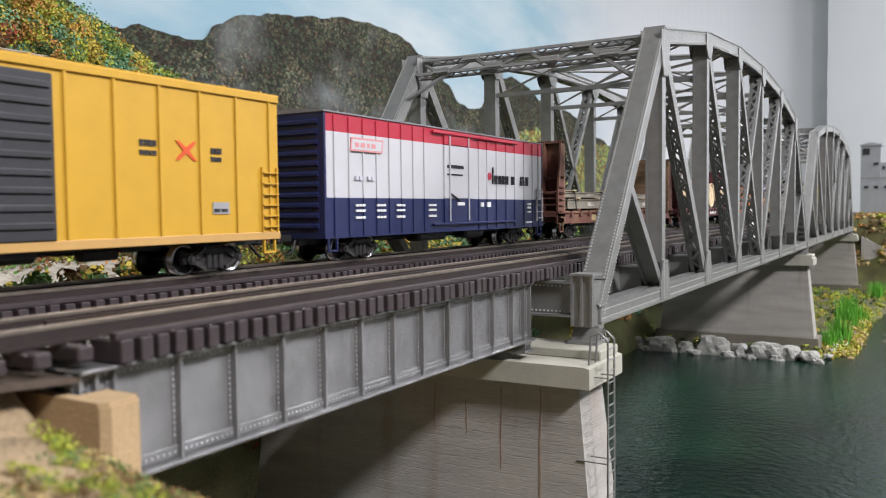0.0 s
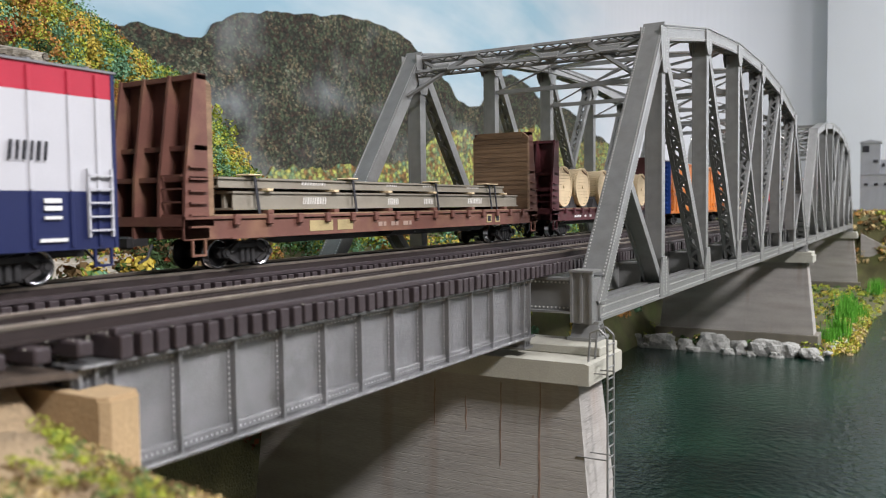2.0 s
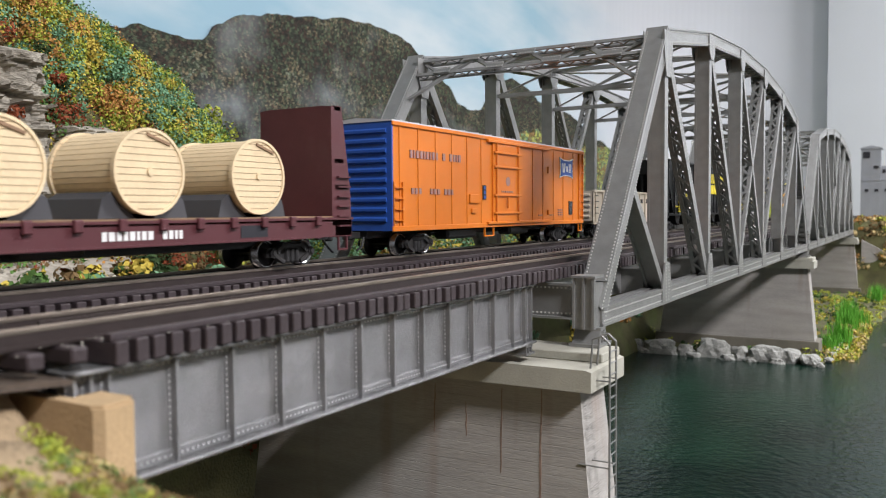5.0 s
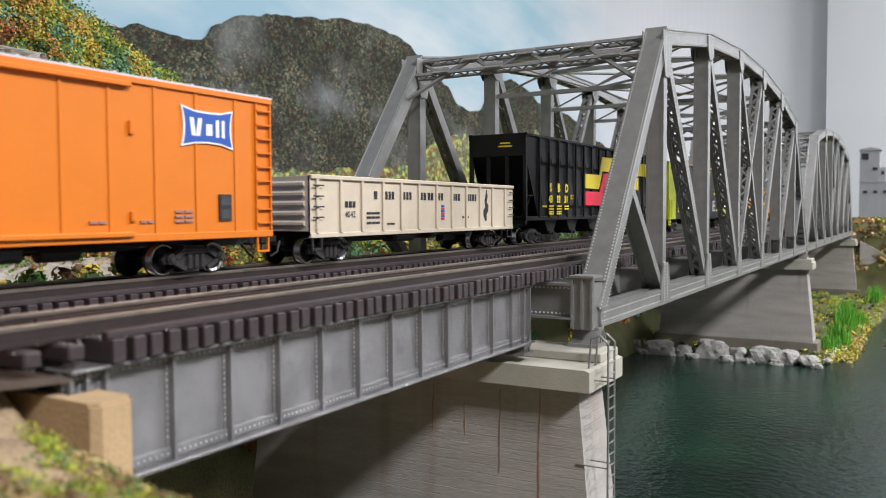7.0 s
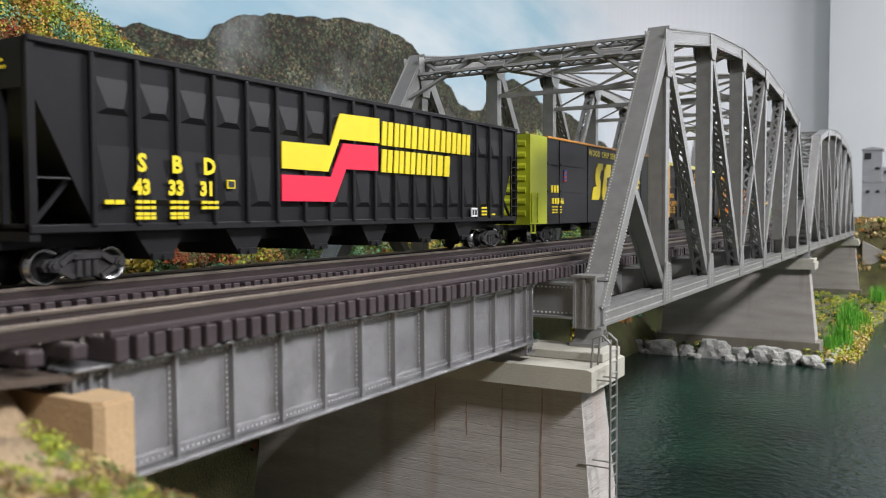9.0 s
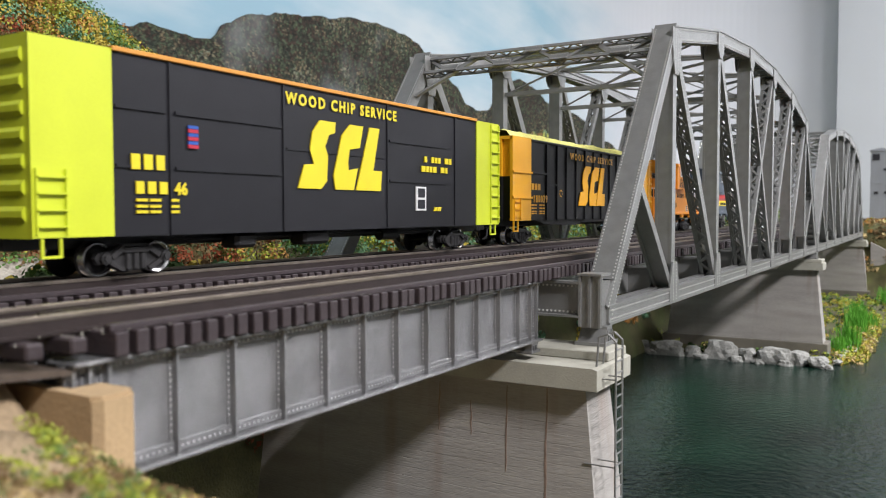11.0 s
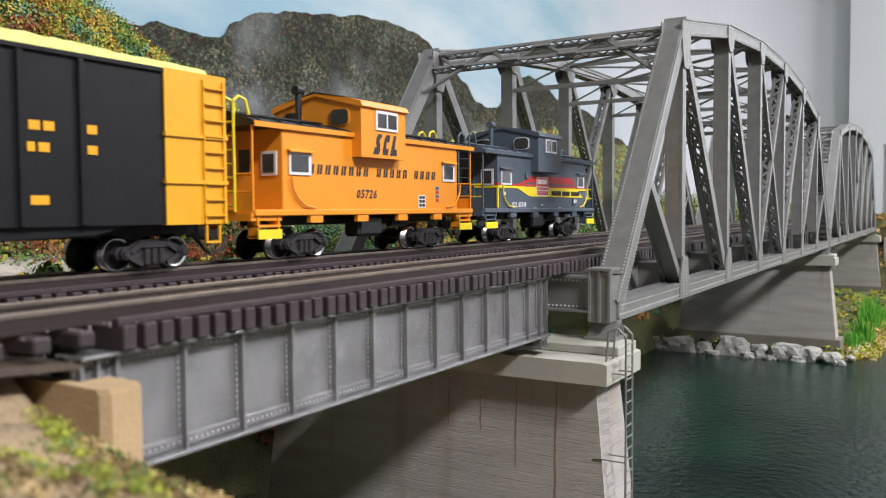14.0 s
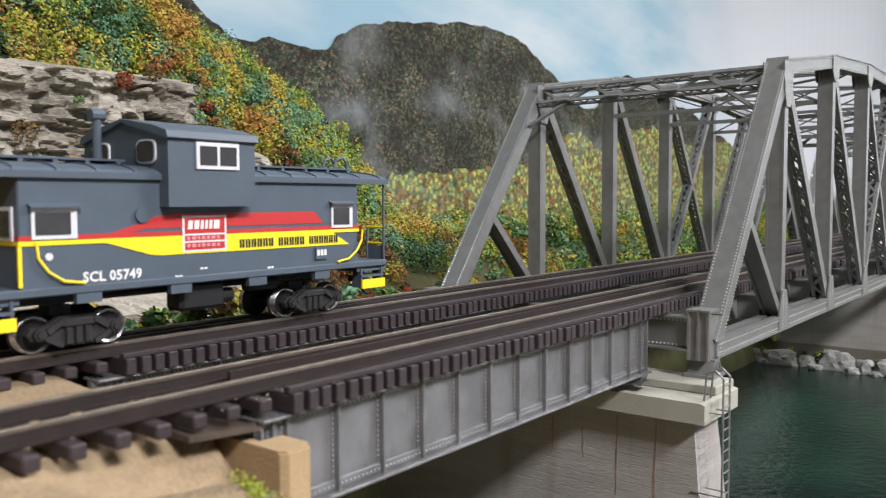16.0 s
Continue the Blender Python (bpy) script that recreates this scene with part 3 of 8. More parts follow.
    for z in (0.0022, 0.0058):
        r.rivets((x_out + out * 0.0001, 0.004, z), (x_out + out * 0.0001, 7 * P - 0.004, z), 0.0019, 0.00056, (out, 0, 0))
    tagged(part("riveting", r, RIVET, bridge), kind="stuff")


def truss_bridge():
    b = thing("truss_bridge", (0, 0.0045, 0), "grey riveted steel double-track through truss bridge with arched top chord", "bridge", "truss spans")
    truss_side(b, 0.0, -1)
    truss_side(b, -W, 1)
    xl, xr = -W + 0.0095, -0.0095
    # portals in the slope of the end posts
    for k0, k1 in ((0, 1), (7, 6)):
        a, c = Vector((0, k0 * P, 0.006)), Vector((0, k1 * P, TOPS[1] - 0.004))
        d = (c - a).normalized()
        up = Vector((0, d.z, -d.y)) if k0 == 0 else Vector((0, d.z, -d.y))

        def on(x, down):
            q = c - d * down
            return Vector((x, q.y, q.z))
        deep = 0.0112
        for down in (0.0, deep):
            for o in (0.0018, -0.0018):
                part("portal_angle", Shape().beam(on(xl, down) + up * o, on(xr, down) + up * o, 0.0021, 0.0007, up=d), STEEL, b)
            for j in range(30):
                xa, xb = xl + (xr - xl) * j / 30, xl + (xr - xl) * (j + 1) / 30
                e = 0.0016 if j % 2 else -0.0016
                part("lacing_bar", Shape().beam(on(xa, down) + up * e, on(xb, down) - up * e, 0.0006, 0.0008, up=d), STEEL, b)
        for j in range(8):
            x0, x1 = xl + (xr - xl) * j / 8, xl + (xr - xl) * (j + 1) / 8
            lo, hi = (deep, 0.0) if j % 2 else (0.0, deep)
            part("portal_bar", Shape().beam(on(x0, lo), on(x1, hi), 0.0017, 0.0014, up=d), STEEL, b)
        for x0, x1 in ((xl, xl + (xr - xl) * 0.25), (xr, xr - (xr - xl) * 0.25)):
            part("knee_brace", Shape().beam(on(x0, 0.0285), on(x1, 0.0), 0.0019, 0.0016, up=d), STEEL, b)
            part("knee_plate", Shape().prism([(min(x0, x0 + (x1 - x0) * 0.12), 0.0), (max(x0, x0 + (x1 - x0) * 0.12), 0.0), (x0, -0.011)], 1, on(x0, 0.0).y - 0.0004, on(x0, 0.0).y + 0.0004, 0), STEEL, b).location.z = on(x0, 0.0).z
        r = Shape()
        out = up if up.y < 0 else -up
        if k0 == 7:
            out = -out
        for j in range(1, 8):
            x0 = xl + (xr - xl) * j / 8
            q = on(x0, 0.0016 if j % 2 == 0 else deep - 0.0014) + out * 0.0024
            part("gusset", Shape().beam(q - Vector((0.0052, 0, 0)), q + Vector((0.0052, 0, 0)), 0.0042, 0.0005, up=d), STEEL, b)
            for o in (-0.0013, 0.0013):
                r.rivets(q - Vector((0.0046, 0, 0)) + d * o + out * 0.0003, q + Vector((0.0046, 0, 0)) + d * o + out * 0.0003, 0.0015, 0.0004, out)
        tagged(part("riveting", r, RIVET, b), kind="stuff")
    # sway frames over the tracks
    for k in range(2, 6):
        zt = TOPS[k] - 0.003
        depth = 0.024 if k in (2, 5) else 0.03
        for z in (zt, zt - depth):
            s = Shape()
            for o in (-0.0016, 0.0016):
                s.box(xl, xr, k * P + o - 0.0004, k * P + o + 0.0004, z - 0.0016, z + 0.0010)
            for j in range(18):
                x0 = xl + (xr - xl) * j / 18
                s.beam((x0, k * P - 0.0014 * (1 if j % 2 else -1), z - 0.0012), (x0 + (xr - xl) / 18, k * P + 0.0014 * (1 if j % 2 else -1), z - 0.0012), 0.0008, 0.0005, up=(0, 0, 1))
            part("sway_strut", s, STEEL, b)
        s = Shape()
        mid = (xl + xr) / 2
        for x0, x1 in ((xl, mid), (mid, xr)):
            s.beam((x0, k * P - 0.0006, zt), (x1, k * P - 0.0006, zt - depth), 0.002, 0.0009, up=(0, 1, 0))
            s.beam((x0, k * P + 0.0006, zt - depth), (x1, k * P + 0.0006, zt), 0.002, 0.0009, up=(0, 1, 0))
        part("sway_bracing", s, STEEL, b)
    # top lateral bracing, laced
    for k in range(1, 6):
        za, zb = TOPS[k] - 0.004, TOPS[k + 1] - 0.004
        for x0, x1 in ((xl, xr), (xr, xl)):
            a, c = Vector((x0, k * P, za)), Vector((x1, (k + 1) * P, zb))
            d = (c - a).normalized()
            side = d.cross(Vector((0, 0, 1))).normalized() * 0.0016
            s = Shape()
            s.beam(a + side, c + side, 0.0009, 0.0022, up=(0, 0, 1))
            s.beam(a - side, c - side, 0.0009, 0.0022, up=(0, 0, 1))
            for j in range(24):
                q0, q1 = a.lerp(c, j / 24), a.lerp(c, (j + 1) / 24)
                e = 1 if j % 2 else -1
                s.beam(q0 + side * e, q1 - side * e, 0.0005, 0.0009, up=(0, 0, 1))
            part("lateral_brace", s, STEEL, b)
    # floor beams and stringers
    for k in range(8):
        y = k * P + (-0.0045 if k == 0 else (0.0045 if k == 7 else 0))
        s = Shape().box(xl - 0.0035, xr + 0.0035, y - 0.0005, y + 0.0005, 0.0035, 0.0180)
        for z in (0.0035, 0.0172):
            s.box(xl, xr, y - 0.003, y + 0.003, z, z + 0.0009)
        fb = part("floor_beam", s, STEEL, b)
        if k in (0, 7):
            r = Shape()
            e = -1 if k == 0 else 1
            for z in (0.0055, 0.0160):
                r.rivets((xl, y + e * 0.0005, z), (xr, y + e * 0.0005, z), 0.0018, 0.00056, (0, e, 0))
            tagged(part("riveting", r, RIVET, fb), kind="stuff")
    for c in (NEAR, FAR):
        for o in (-0.0105, 0.0105):
            s = Shape().box(c + o - 0.0005, c + o + 0.0005, 0.003, 7 * P - 0.003, 0.0045, 0.0186)
            s.box(c + o - 0.0025, c + o + 0.0025, 0.003, 7 * P - 0.003, 0.0182, 0.0190)
            part("stringer", s, STEEL, b)
    # shoes under the four corners
    for xm in (-0.0048, -W + 0.0048):
        for y in (0.001, 7 * P - 0.001):
            shoe = part("shoe", Shape().box(xm - 0.0065, xm + 0.0065, y - 0.0075, y + 0.0075, -0.0075, -0.0062), STEEL, b)
            part("shoe_saddle", Shape().box(xm - 0.0055, xm + 0.0055, y - 0.003, y + 0.003, -0.0012, 0.0), STEEL, shoe)
            for j in range(5):
                yy = y - 0.006 + j * 0.003
                part("shoe_rib", Shape().prism([(yy - 0.0004, -0.0062), (yy + 0.0004, -0.0062), (y + (yy - y) * 0.45 + 0.0004, -0.0012), (y + (yy - y) * 0.45 - 0.0004, -0.0012)], 0, xm - 0.0055, xm + 0.0055), STEEL, shoe)
    return b


span = truss_bridge()
SPAN2 = 7 * P + 0.012
copy_thing(span, Matrix.Translation((0, SPAN2, 0)))

# plate girders of the approach
GIRD_Y0, GIRD_Y1 = -0.2215, -0.0165
STIFF = [-0.2207, -0.2172, -0.2131] + [-0.1968 + 0.01628 * k for k in range(11)] + [-0.0235, -0.0178]


def plate_girder(x, outer):
    g = thing("plate_girder", (x, 0, 0), "dark grey riveted plate girder with upright stiffeners", "bridge girder", "approach girders")
    s = Shape().box(-0.0006, 0.0006, GIRD_Y0, GIRD_Y1, -0.0035, 0.0184)
    part("web_plate", s, GIRDER, g)
    for z0, z1 in ((-0.0046, -0.0036), (0.0182, 0.0190)):
        part("flange", Shape().box(-0.0042, 0.0042, GIRD_Y0, GIRD_Y1, z0, z1, 0, 0.0003), GIRDER, g)
    for z0, z1 in ((-0.0036, -0.0010), (0.0162, 0.0182)):
        part("flange_angle", Shape().box(-0.0014, 0.0014, GIRD_Y0, GIRD_Y1, z0, z1, 0, 0.0003), GIRDER, g)
    for y in STIFF:
        s = Shape()
        s.prism([(-0.0026, y - 0.00035), (-0.0009, y - 0.00035), (-0.0009, y - 0.0011), (0.0009, y - 0.0011), (0.0009, y - 0.00035), (0.0026, y - 0.00035), (0.0026, y + 0.00035), (-0.0026, y + 0.00035)], 2, -0.0036, 0.0182)
        part("stiffener", s, GIRDER, g)
    r = Shape()
    for z in (-0.0024, 0.0171):
        r.rivets((0.0014, GIRD_Y0 + 0.001, z), (0.0014, GIRD_Y1 - 0.001, z), 0.0015, 0.00034, (1, 0, 0))
    for y in STIFF:
        r.rivets((0.0009, y - 0.0007, 0.001), (0.0009, y - 0.0007, 0.0155), 0.0013, 0.00026, (1, 0, 0))
    tagged(part("riveting", r, GIRDRIVET, g), kind="stuff")
    for y in (GIRD_Y1 - 0.006,):
        s = Shape().box(-0.004, 0.004, y - 0.004, y + 0.004, -0.0085, -0.0075)
        s.box(-0.0036, 0.0036, y - 0.003, y + 0.003, -0.0056, -0.0046)
        for j in (-1, 0, 1):
            s.box(-0.0034, 0.0034, y + j * 0.0022 - 0.0004, y + j * 0.0022 + 0.0004, -0.0075, -0.0056)
        part("shoe", s, GIRDER, g)


for c in (NEAR, FAR):
    for o in (0.0115, -0.0115):
        plate_girder(c + o, o > 0)
    for k in range(4):
        s = Shape().box(c - 0.0105, c + 0.0105, GIRD_Y0 + 0.012 + k * 0.055, GIRD_Y0 + 0.0135 + k * 0.055, 0.0, 0.015)
        tagged(part("cross_frame", s, GIRDER), "dark grey steel cross frame between the plate girders", "bridge frame", "cross frames")

# ---- piers ----


def pier(y, label, base, ladder, front, back):
    """A pier whose cap reaches from front to back of y; the seat of the truss is raised over the girder seat."""
    t = thing("pier", (0, y, 0), label, "bridge pier", "bridge piers")
    xr, xl = 0.0085, -W - 0.0085
    out_l = [(xl, -0.0195), (xr, -0.0195), (xr, -0.0118), (xr - 0.002, -0.0112), (xl + 0.002, -0.0112), (xl, -0.0118)]
    part("cap", Shape().prism(out_l, 1, front, back), CAP, t, "pale chamfered concrete cap")
    part("pedestal", Shape().box(xl + 0.003, xr - 0.0015, front + (0.0165 if ladder else 0.002), back - 0.001, -0.0112, -0.0076, 0, 0.0004), CAP, t)
    n = 30
    zb = base
    f0, b0 = front + 0.007, back - 0.006
    for k in range(n):
        za, zc = -0.0195 + (zb + 0.0195) * k / n, -0.0195 + (zb + 0.0195) * (k + 1) / n
        g = 0.00006
        off = noise.noise(Vector((k * 1.7, y, 0))) * 0.00009

        def ring(z, q, less):
            yy, xx = 0.005 * q, 0.0015 + 0.012 * q
            return [(-W - xx + less, f0 - yy - off + less, z), (xx - less, f0 - yy - off + less, z), (xx - less, b0 + yy - less, z), (-W - xx + less, b0 + yy - less, z)]
        s = Shape()
        vs = ring(za, k / n, g) + ring(za - 0.00025, k / n, 0) + ring(zc + 0.0002, (k + 1) / n, 0) + ring(zc, (k + 1) / n, g)
        fs = [(j * 4 + i, j * 4 + (i + 1) % 4, j * 4 + 4 + (i + 1) % 4, j * 4 + 4 + i) for j in range(3) for i in range(4)] + [(0, 1, 2, 3), (12, 13, 14, 15)]
        part("concrete_course", s.add(vs, fs), CONCRETE, t)
    if not ladder:
        xx = 0.0148
        part("plinth", Shape().box(-W - xx, xx, f0 - 0.0066, b0 + 0.0066, base, base + 0.034, 0, 0.0006), PLINTH, t, "dark damp concrete foot")
    if ladder:
        # thin rust runs below the tie-rod holes
        for x, z, L, wide in ((-0.0140, -0.0215, 0.060, 0.00042), (-0.0165, -0.066, 0.050, 0.0005), (-0.031, -0.0225, 0.034, 0.0003), (-0.047, -0.030, 0.014, 0.0003), (-0.062, -0.024, 0.020, 0.0003)):
            ya, yb = [front + 0.007 - 0.005 * (-q - 0.0195) / (-0.0195 - base) - 0.00012 for q in (z, z - L)]
            s = Shape()
            n = 9
            edge = [wide * (0.35 + 0.65 * math.sin(math.pi * (j + 0.4) / n)) * (1 + 0.5 * noise.noise(Vector((j * 0.9, x * 90, 2)))) for j in range(n)]
            wav = [0.0005 * noise.noise(Vector((j * 0.5, x * 70, 5))) for j in range(n)]
            vs = []
            for j in range(n):
                zz, yy = z - L * j / (n - 1), ya + (yb - ya) * j / (n - 1)
                vs += [(x + wav[j] - edge[j], yy, zz), (x + wav[j] + edge[j], yy, zz), (x + wav[j] + edge[j], yy + 0.0007, zz), (x + wav[j] - edge[j], yy + 0.0007, zz)]
            s.add(vs, [(4 * j + i, 4 * j + (i + 1) % 4, 4 * j + 4 + (i + 1) % 4, 4 * j + 4 + i) for j in range(n - 1) for i in range(4)] + [(0, 1, 2, 3), (4 * n - 4, 4 * n - 3, 4 * n - 2, 4 * n - 1)])
            part("rust_streak", s, RUST, t)
        lad = thing("ladder", (0.0138, y - 0.021, 0), "thin grey metal ladder on the pier end", "ladder")
        for yy in (-0.0036, 0.0036):
            s = Shape().rod((0, yy, -0.115), (0, yy, -0.0015), 0.00045, 6)
            s.rod((0, yy, -0.0015), (-0.003, yy, 0.0012), 0.00045, 6).rod((-0.003, yy, 0.0012), (-0.0065, yy, 0.0), 0.00045, 6).rod((-0.0065, yy, 0.0), (-0.0075, yy, -0.0115), 0.00045, 6)
            part("rail", s, STEEL, lad)
        for k in range(26):
            part("rung", Shape().rod((0, -0.0036, -0.0045 - k * 0.0043), (0, 0.0036, -0.0045 - k * 0.0043), 0.0003, 6), STEEL, lad)
        for z in (-0.0155, -0.048, -0.085):
            for yy in (-0.0036, 0.0036):
                part("bracket", Shape().rod((-0.012, yy, z), (0, yy, z), 0.0003, 6), STEEL, lad)


pier(0.0, "tall weathered concrete bridge pier with pale cap and rust streaks", -0.135, True, -0.030, 0.0085)
pier(7 * P + 0.006, "weathered concrete bridge pier standing in rocks and reeds", -0.135, False, -0.017, 0.017)
pier(14 * P + 0.018, "weathered concrete end pier on the far bank", -0.135, False, -0.017, 0.017)


def abutment():
    t = thing("abutment", (0, 0, 0), "tan cast stone bridge abutment at the end of the girders", "abutment")
    seat = [(-0.0100, -0.2162), (-0.0192, -0.2162), (-0.0192, -0.2222), (-W - 0.01, -0.2222), (-W - 0.01, -0.2248), (-0.0100, -0.2248), (-0.0085, -0.2234), (-0.0085, -0.2176)]
    part("bridge_seat", Shape().prism(seat, 2, -0.03, 0.0141).prism([(x - 0.0006 * (x > -0.0192), y) for x, y in seat], 2, 0.0141, 0.0148), TAN, t)
    part("seat_bed", Shape().box(-W - 0.01, -0.048, -0.262, -0.2252, -0.03, 0.0146, 0, 0.0008), TAN, t)
    part("foot_wall", Shape().box(-W - 0.005, -0.012, -0.255, -0.2215, -0.12, -0.0295), TAN, t)


abutment()
SHIMWOOD = mat("dark_stained_plank", (0.07, 0.05, 0.035), 0.7, 0, 0.4, 200, 0.4, 1500)
shim = thing("timber_shim", (0, 0, 0), "dark stained wooden wedge under the ties at the abutment", "timber")
part("wedge", Shape().prism([(-0.2400, 0.0184), (-0.2218, 0.0170), (-0.2218, 0.0180), (-0.2400, 0.0198)], 0, -0.036, -0.0195), SHIMWOOD, shim)


# ---- tracks ----
TRACK_Y0, TRACK_Y1 = -3.0, 2.55


def rails(c, label):
    t = thing("track", (c, 0, TIE_Z), label, "railway track", "tracks")
    for o in (-0.0083, 0.0083):
        s = Shape().box(o - 0.0013, o + 0.0013, TRACK_Y0, TRACK_Y1, 0.0, 0.0006)
        s.box(o - 0.0003, o + 0.0003, TRACK_Y0, TRACK_Y1, 0.0006, 0.0028)
        r = part("rail", s, RAIL, t)
        part("rail_head", Shape().box(o - 0.00055, o + 0.00055, TRACK_Y0, TRACK_Y1, 0.0027, RAIL_Z - TIE_Z, 0, 0.00012), RAILTOP, r, "worn bright rail head")
    # guard rails on the bridge and timber guards along the tie ends
    for o in (-0.0048, 0.0048):
        part("guard_rail", Shape().box(o - 0.0005, o + 0.0005, -0.215, 14 * P + 0.02, 0.0, 0.0026), RAIL, t)
    for o in (-0.0146, 0.0146):
        part("guard_timber", Shape().box(o - 0.0011, o + 0.0011, -0.214, 14 * P + 0.02, 0.0, 0.0014, 0, 0.0002), TIE, t)
    return t


for c, lab in ((NEAR, "empty near track with brown rails on dark ties"), (FAR, "far track with brown rails on dark ties under the train")):
    trk = rails(c, lab)
    tie_me = Shape().box(-0.0170, 0.0170, -0.0015, 0.0015, -0.0046, 0.0, 0, 0.00025).mesh("tie", TIE)
    y = -0.2125
    k = 0
    rest = Shape()
    rng = random.Random(5)
    while y < 14 * P + 0.02:
        if y < 0.62:
            ob = part("tie", tie_me, TIE, trk, "", (rng.uniform(-0.0003, 0.0003), y, rng.uniform(-0.0002, 0.0001)))
            ob.rotation_euler = (0, 0, rng.uniform(-0.012, 0.012))
        else:
            rest.box(-0.0170, 0.0170, y - 0.0014, y + 0.0014, -0.0046, 0.0)
        y += 0.00455
    # on the embankment the ties lie further apart
    short = Shape().box(-0.0148, 0.0148, -0.0017, 0.0017, -0.0030, 0.0, 0, 0.0004).mesh("tie", TIE)
    y = -0.2195
    while y > -0.62:
        ob = part("tie", short, TIE, trk, "", (rng.uniform(-0.0004, 0.0004), y, -0.0003))
        ob.rotation_euler = (0, 0, rng.uniform(-0.02, 0.02))
        y -= 0.0086
    while y > TRACK_Y0:
        rest.box(-0.0148, 0.0148, y - 0.0016, y + 0.0016, -0.0042, 0.0)
        y -= 0.0086
    y = 14 * P + 0.03
    while y < TRACK_Y1:
        rest.box(-0.0148, 0.0148, y - 0.0016, y + 0.0016, -0.0042, 0.0)
        y += 0.0071
    tagged(part("distant_tie", rest, TIE, trk), kind="stuff")

# ---- the train ----
TRAIN = []


def sideframe_mesh():
    out_l = [(-0.0135, 0.0055), (-0.0125, 0.0072), (-0.0085, 0.0074), (-0.005, 0.0094), (0.005, 0.0094), (0.0085, 0.0074), (0.0125, 0.0072), (0.0135, 0.0055), (0.0125, 0.0038), (0.0085, 0.0040), (0.0045, 0.0016), (-0.0045, 0.0016), (-0.0085, 0.0040), (-0.0125, 0.0038)]
    s = Shape().prism(out_l, 0, -0.0011, 0.0009)
    # window recess rims, journal boxes, springs
    for y in (-0.0105, 0.0105):
        s.rod((-0.0006, y, 0.0054), (0.0021, y, 0.0054), 0.0017, 10)
        s.rod((0.002, y, 0.0054), (0.0027, y, 0.0054), 0.0010, 8)
    for y in (-0.0026, 0.0, 0.0026):
        s.rod((0.0011, y, 0.0022), (0.0011, y, 0.0066), 0.0011, 8)
    s.box(0.0004, 0.0020, -0.0046, 0.0046, 0.0066, 0.0088, 0, 0.0004)
    s.beam((0.0012, -0.0042, 0.0085), (0.0012, -0.0085, 0.0058), 0.0016, 0.0016)
    s.beam((0.0012, 0.0042, 0.0085), (0.0012, 0.0085, 0.0058), 0.0016, 0.0016)
    s.beam((0.0012, -0.0045, 0.0020), (0.0012, -0.009, 0.0044), 0.0016, 0.0014)
    s.beam((0.0012, 0.0045, 0.0020), (0.0012, 0.009, 0.0044), 0.0016, 0.0014)
    return s


def wheel_mesh():
    s = Shape()
    n = 24
    prof = [(0.0, 0.0), (0.0006, 0.0), (0.0006, 0.0022), (0.0002, 0.0040), (0.0009, 0.0044), (0.0009, 0.0050), (-0.0016, 0.0051), (-0.0016, 0.0056), (-0.0022, 0.0056), (-0.0022, 0.0)]
    slots = [0, 0, 0, 1, 1, 1, 0, 0, 0]
    vs = [(x, r * math.cos(2 * math.pi * k / n), r * math.sin(2 * math.pi * k / n)) for x, r in prof for k in range(n)]
    for j in range(len(prof) - 1):
        s.add([], [])
    base = len(s.v)
    s.v += vs
    for j in range(len(prof) - 1):
        for k in range(n):
            s.f.append((base + j * n + k, base + j * n + (k + 1) % n, base + (j + 1) * n + (k + 1) % n, base + (j + 1) * n + k))
            s.s.append(slots[j])
    return s


FRAME_BLACK = mat("black_truck_frame", (0.022, 0.021, 0.021), 0.55, 0.1, 0.35, 350, 0.3, 2000, (0.06, 0.05, 0.045), 0.2)
SIDE_ME = {}
WHEEL_ME = wheel_mesh().mesh("wheel", [WHEEL, TREAD], True)
AXLE_ME = Shape().rod((-0.0075, 0, 0), (0.0075, 0, 0), 0.0012, 10).mesh("axle", WHEEL)
BOLSTER_ME = Shape().box(-0.0105, 0.0105, -0.0028, 0.0028, 0.0045, 0.0085, 0, 0.0006).box(-0.003, 0.003, -0.003, 0.003, 0.0085, 0.0115).mesh("bolster", FRAME_BLACK)


def truck(car, y, frame_mat=FRAME_BLACK):
    """A four-wheel truck under a car, at y on it."""
    if frame_mat.name not in SIDE_ME:
        SIDE_ME[frame_mat.name] = sideframe_mesh().mesh("side_frame", frame_mat)
    t = part("truck", BOLSTER_ME, FRAME_BLACK, car, "", (0, y, 0))
    for sx in (1, -1):
        f = part("side_frame", SIDE_ME[frame_mat.name], frame_mat, t, "", (sx * 0.0112, 0, 0))
        f.rotation_euler = (0, 0, 0 if sx > 0 else math.pi)
    for yy in (-0.0105, 0.0105):
        part("axle", AXLE_ME, WHEEL, t, "", (0, yy, 0.0051))
        for sx in (1, -1):
            w = part("wheel", WHEEL_ME, WHEEL, t, "", (sx * 0.0085, yy, 0.0051))
            w.rotation_euler = (0, 0, 0 if sx > 0 else math.pi)
    return t


def coupler(car, y, e):
    s = Shape().box(-0.0012, 0.0012, y, y + e * 0.007, 0.0088, 0.0112)
    s.box(-0.0028, 0.0022, y + e * 0.006, y + e * 0.0085, 0.0080, 0.0120, 0, 0.0006)
    part("coupler", s, FRAME_BLACK, car)
    part("air_hose", Shape().rod((0.003, y, 0.009), (0.0042, y + e * 0.003, 0.005), 0.0005, 6).rod((0.0042, y + e * 0.003, 0.005), (0.0036, y + e * 0.006, 0.0035), 0.0005, 6), BLACK, car)


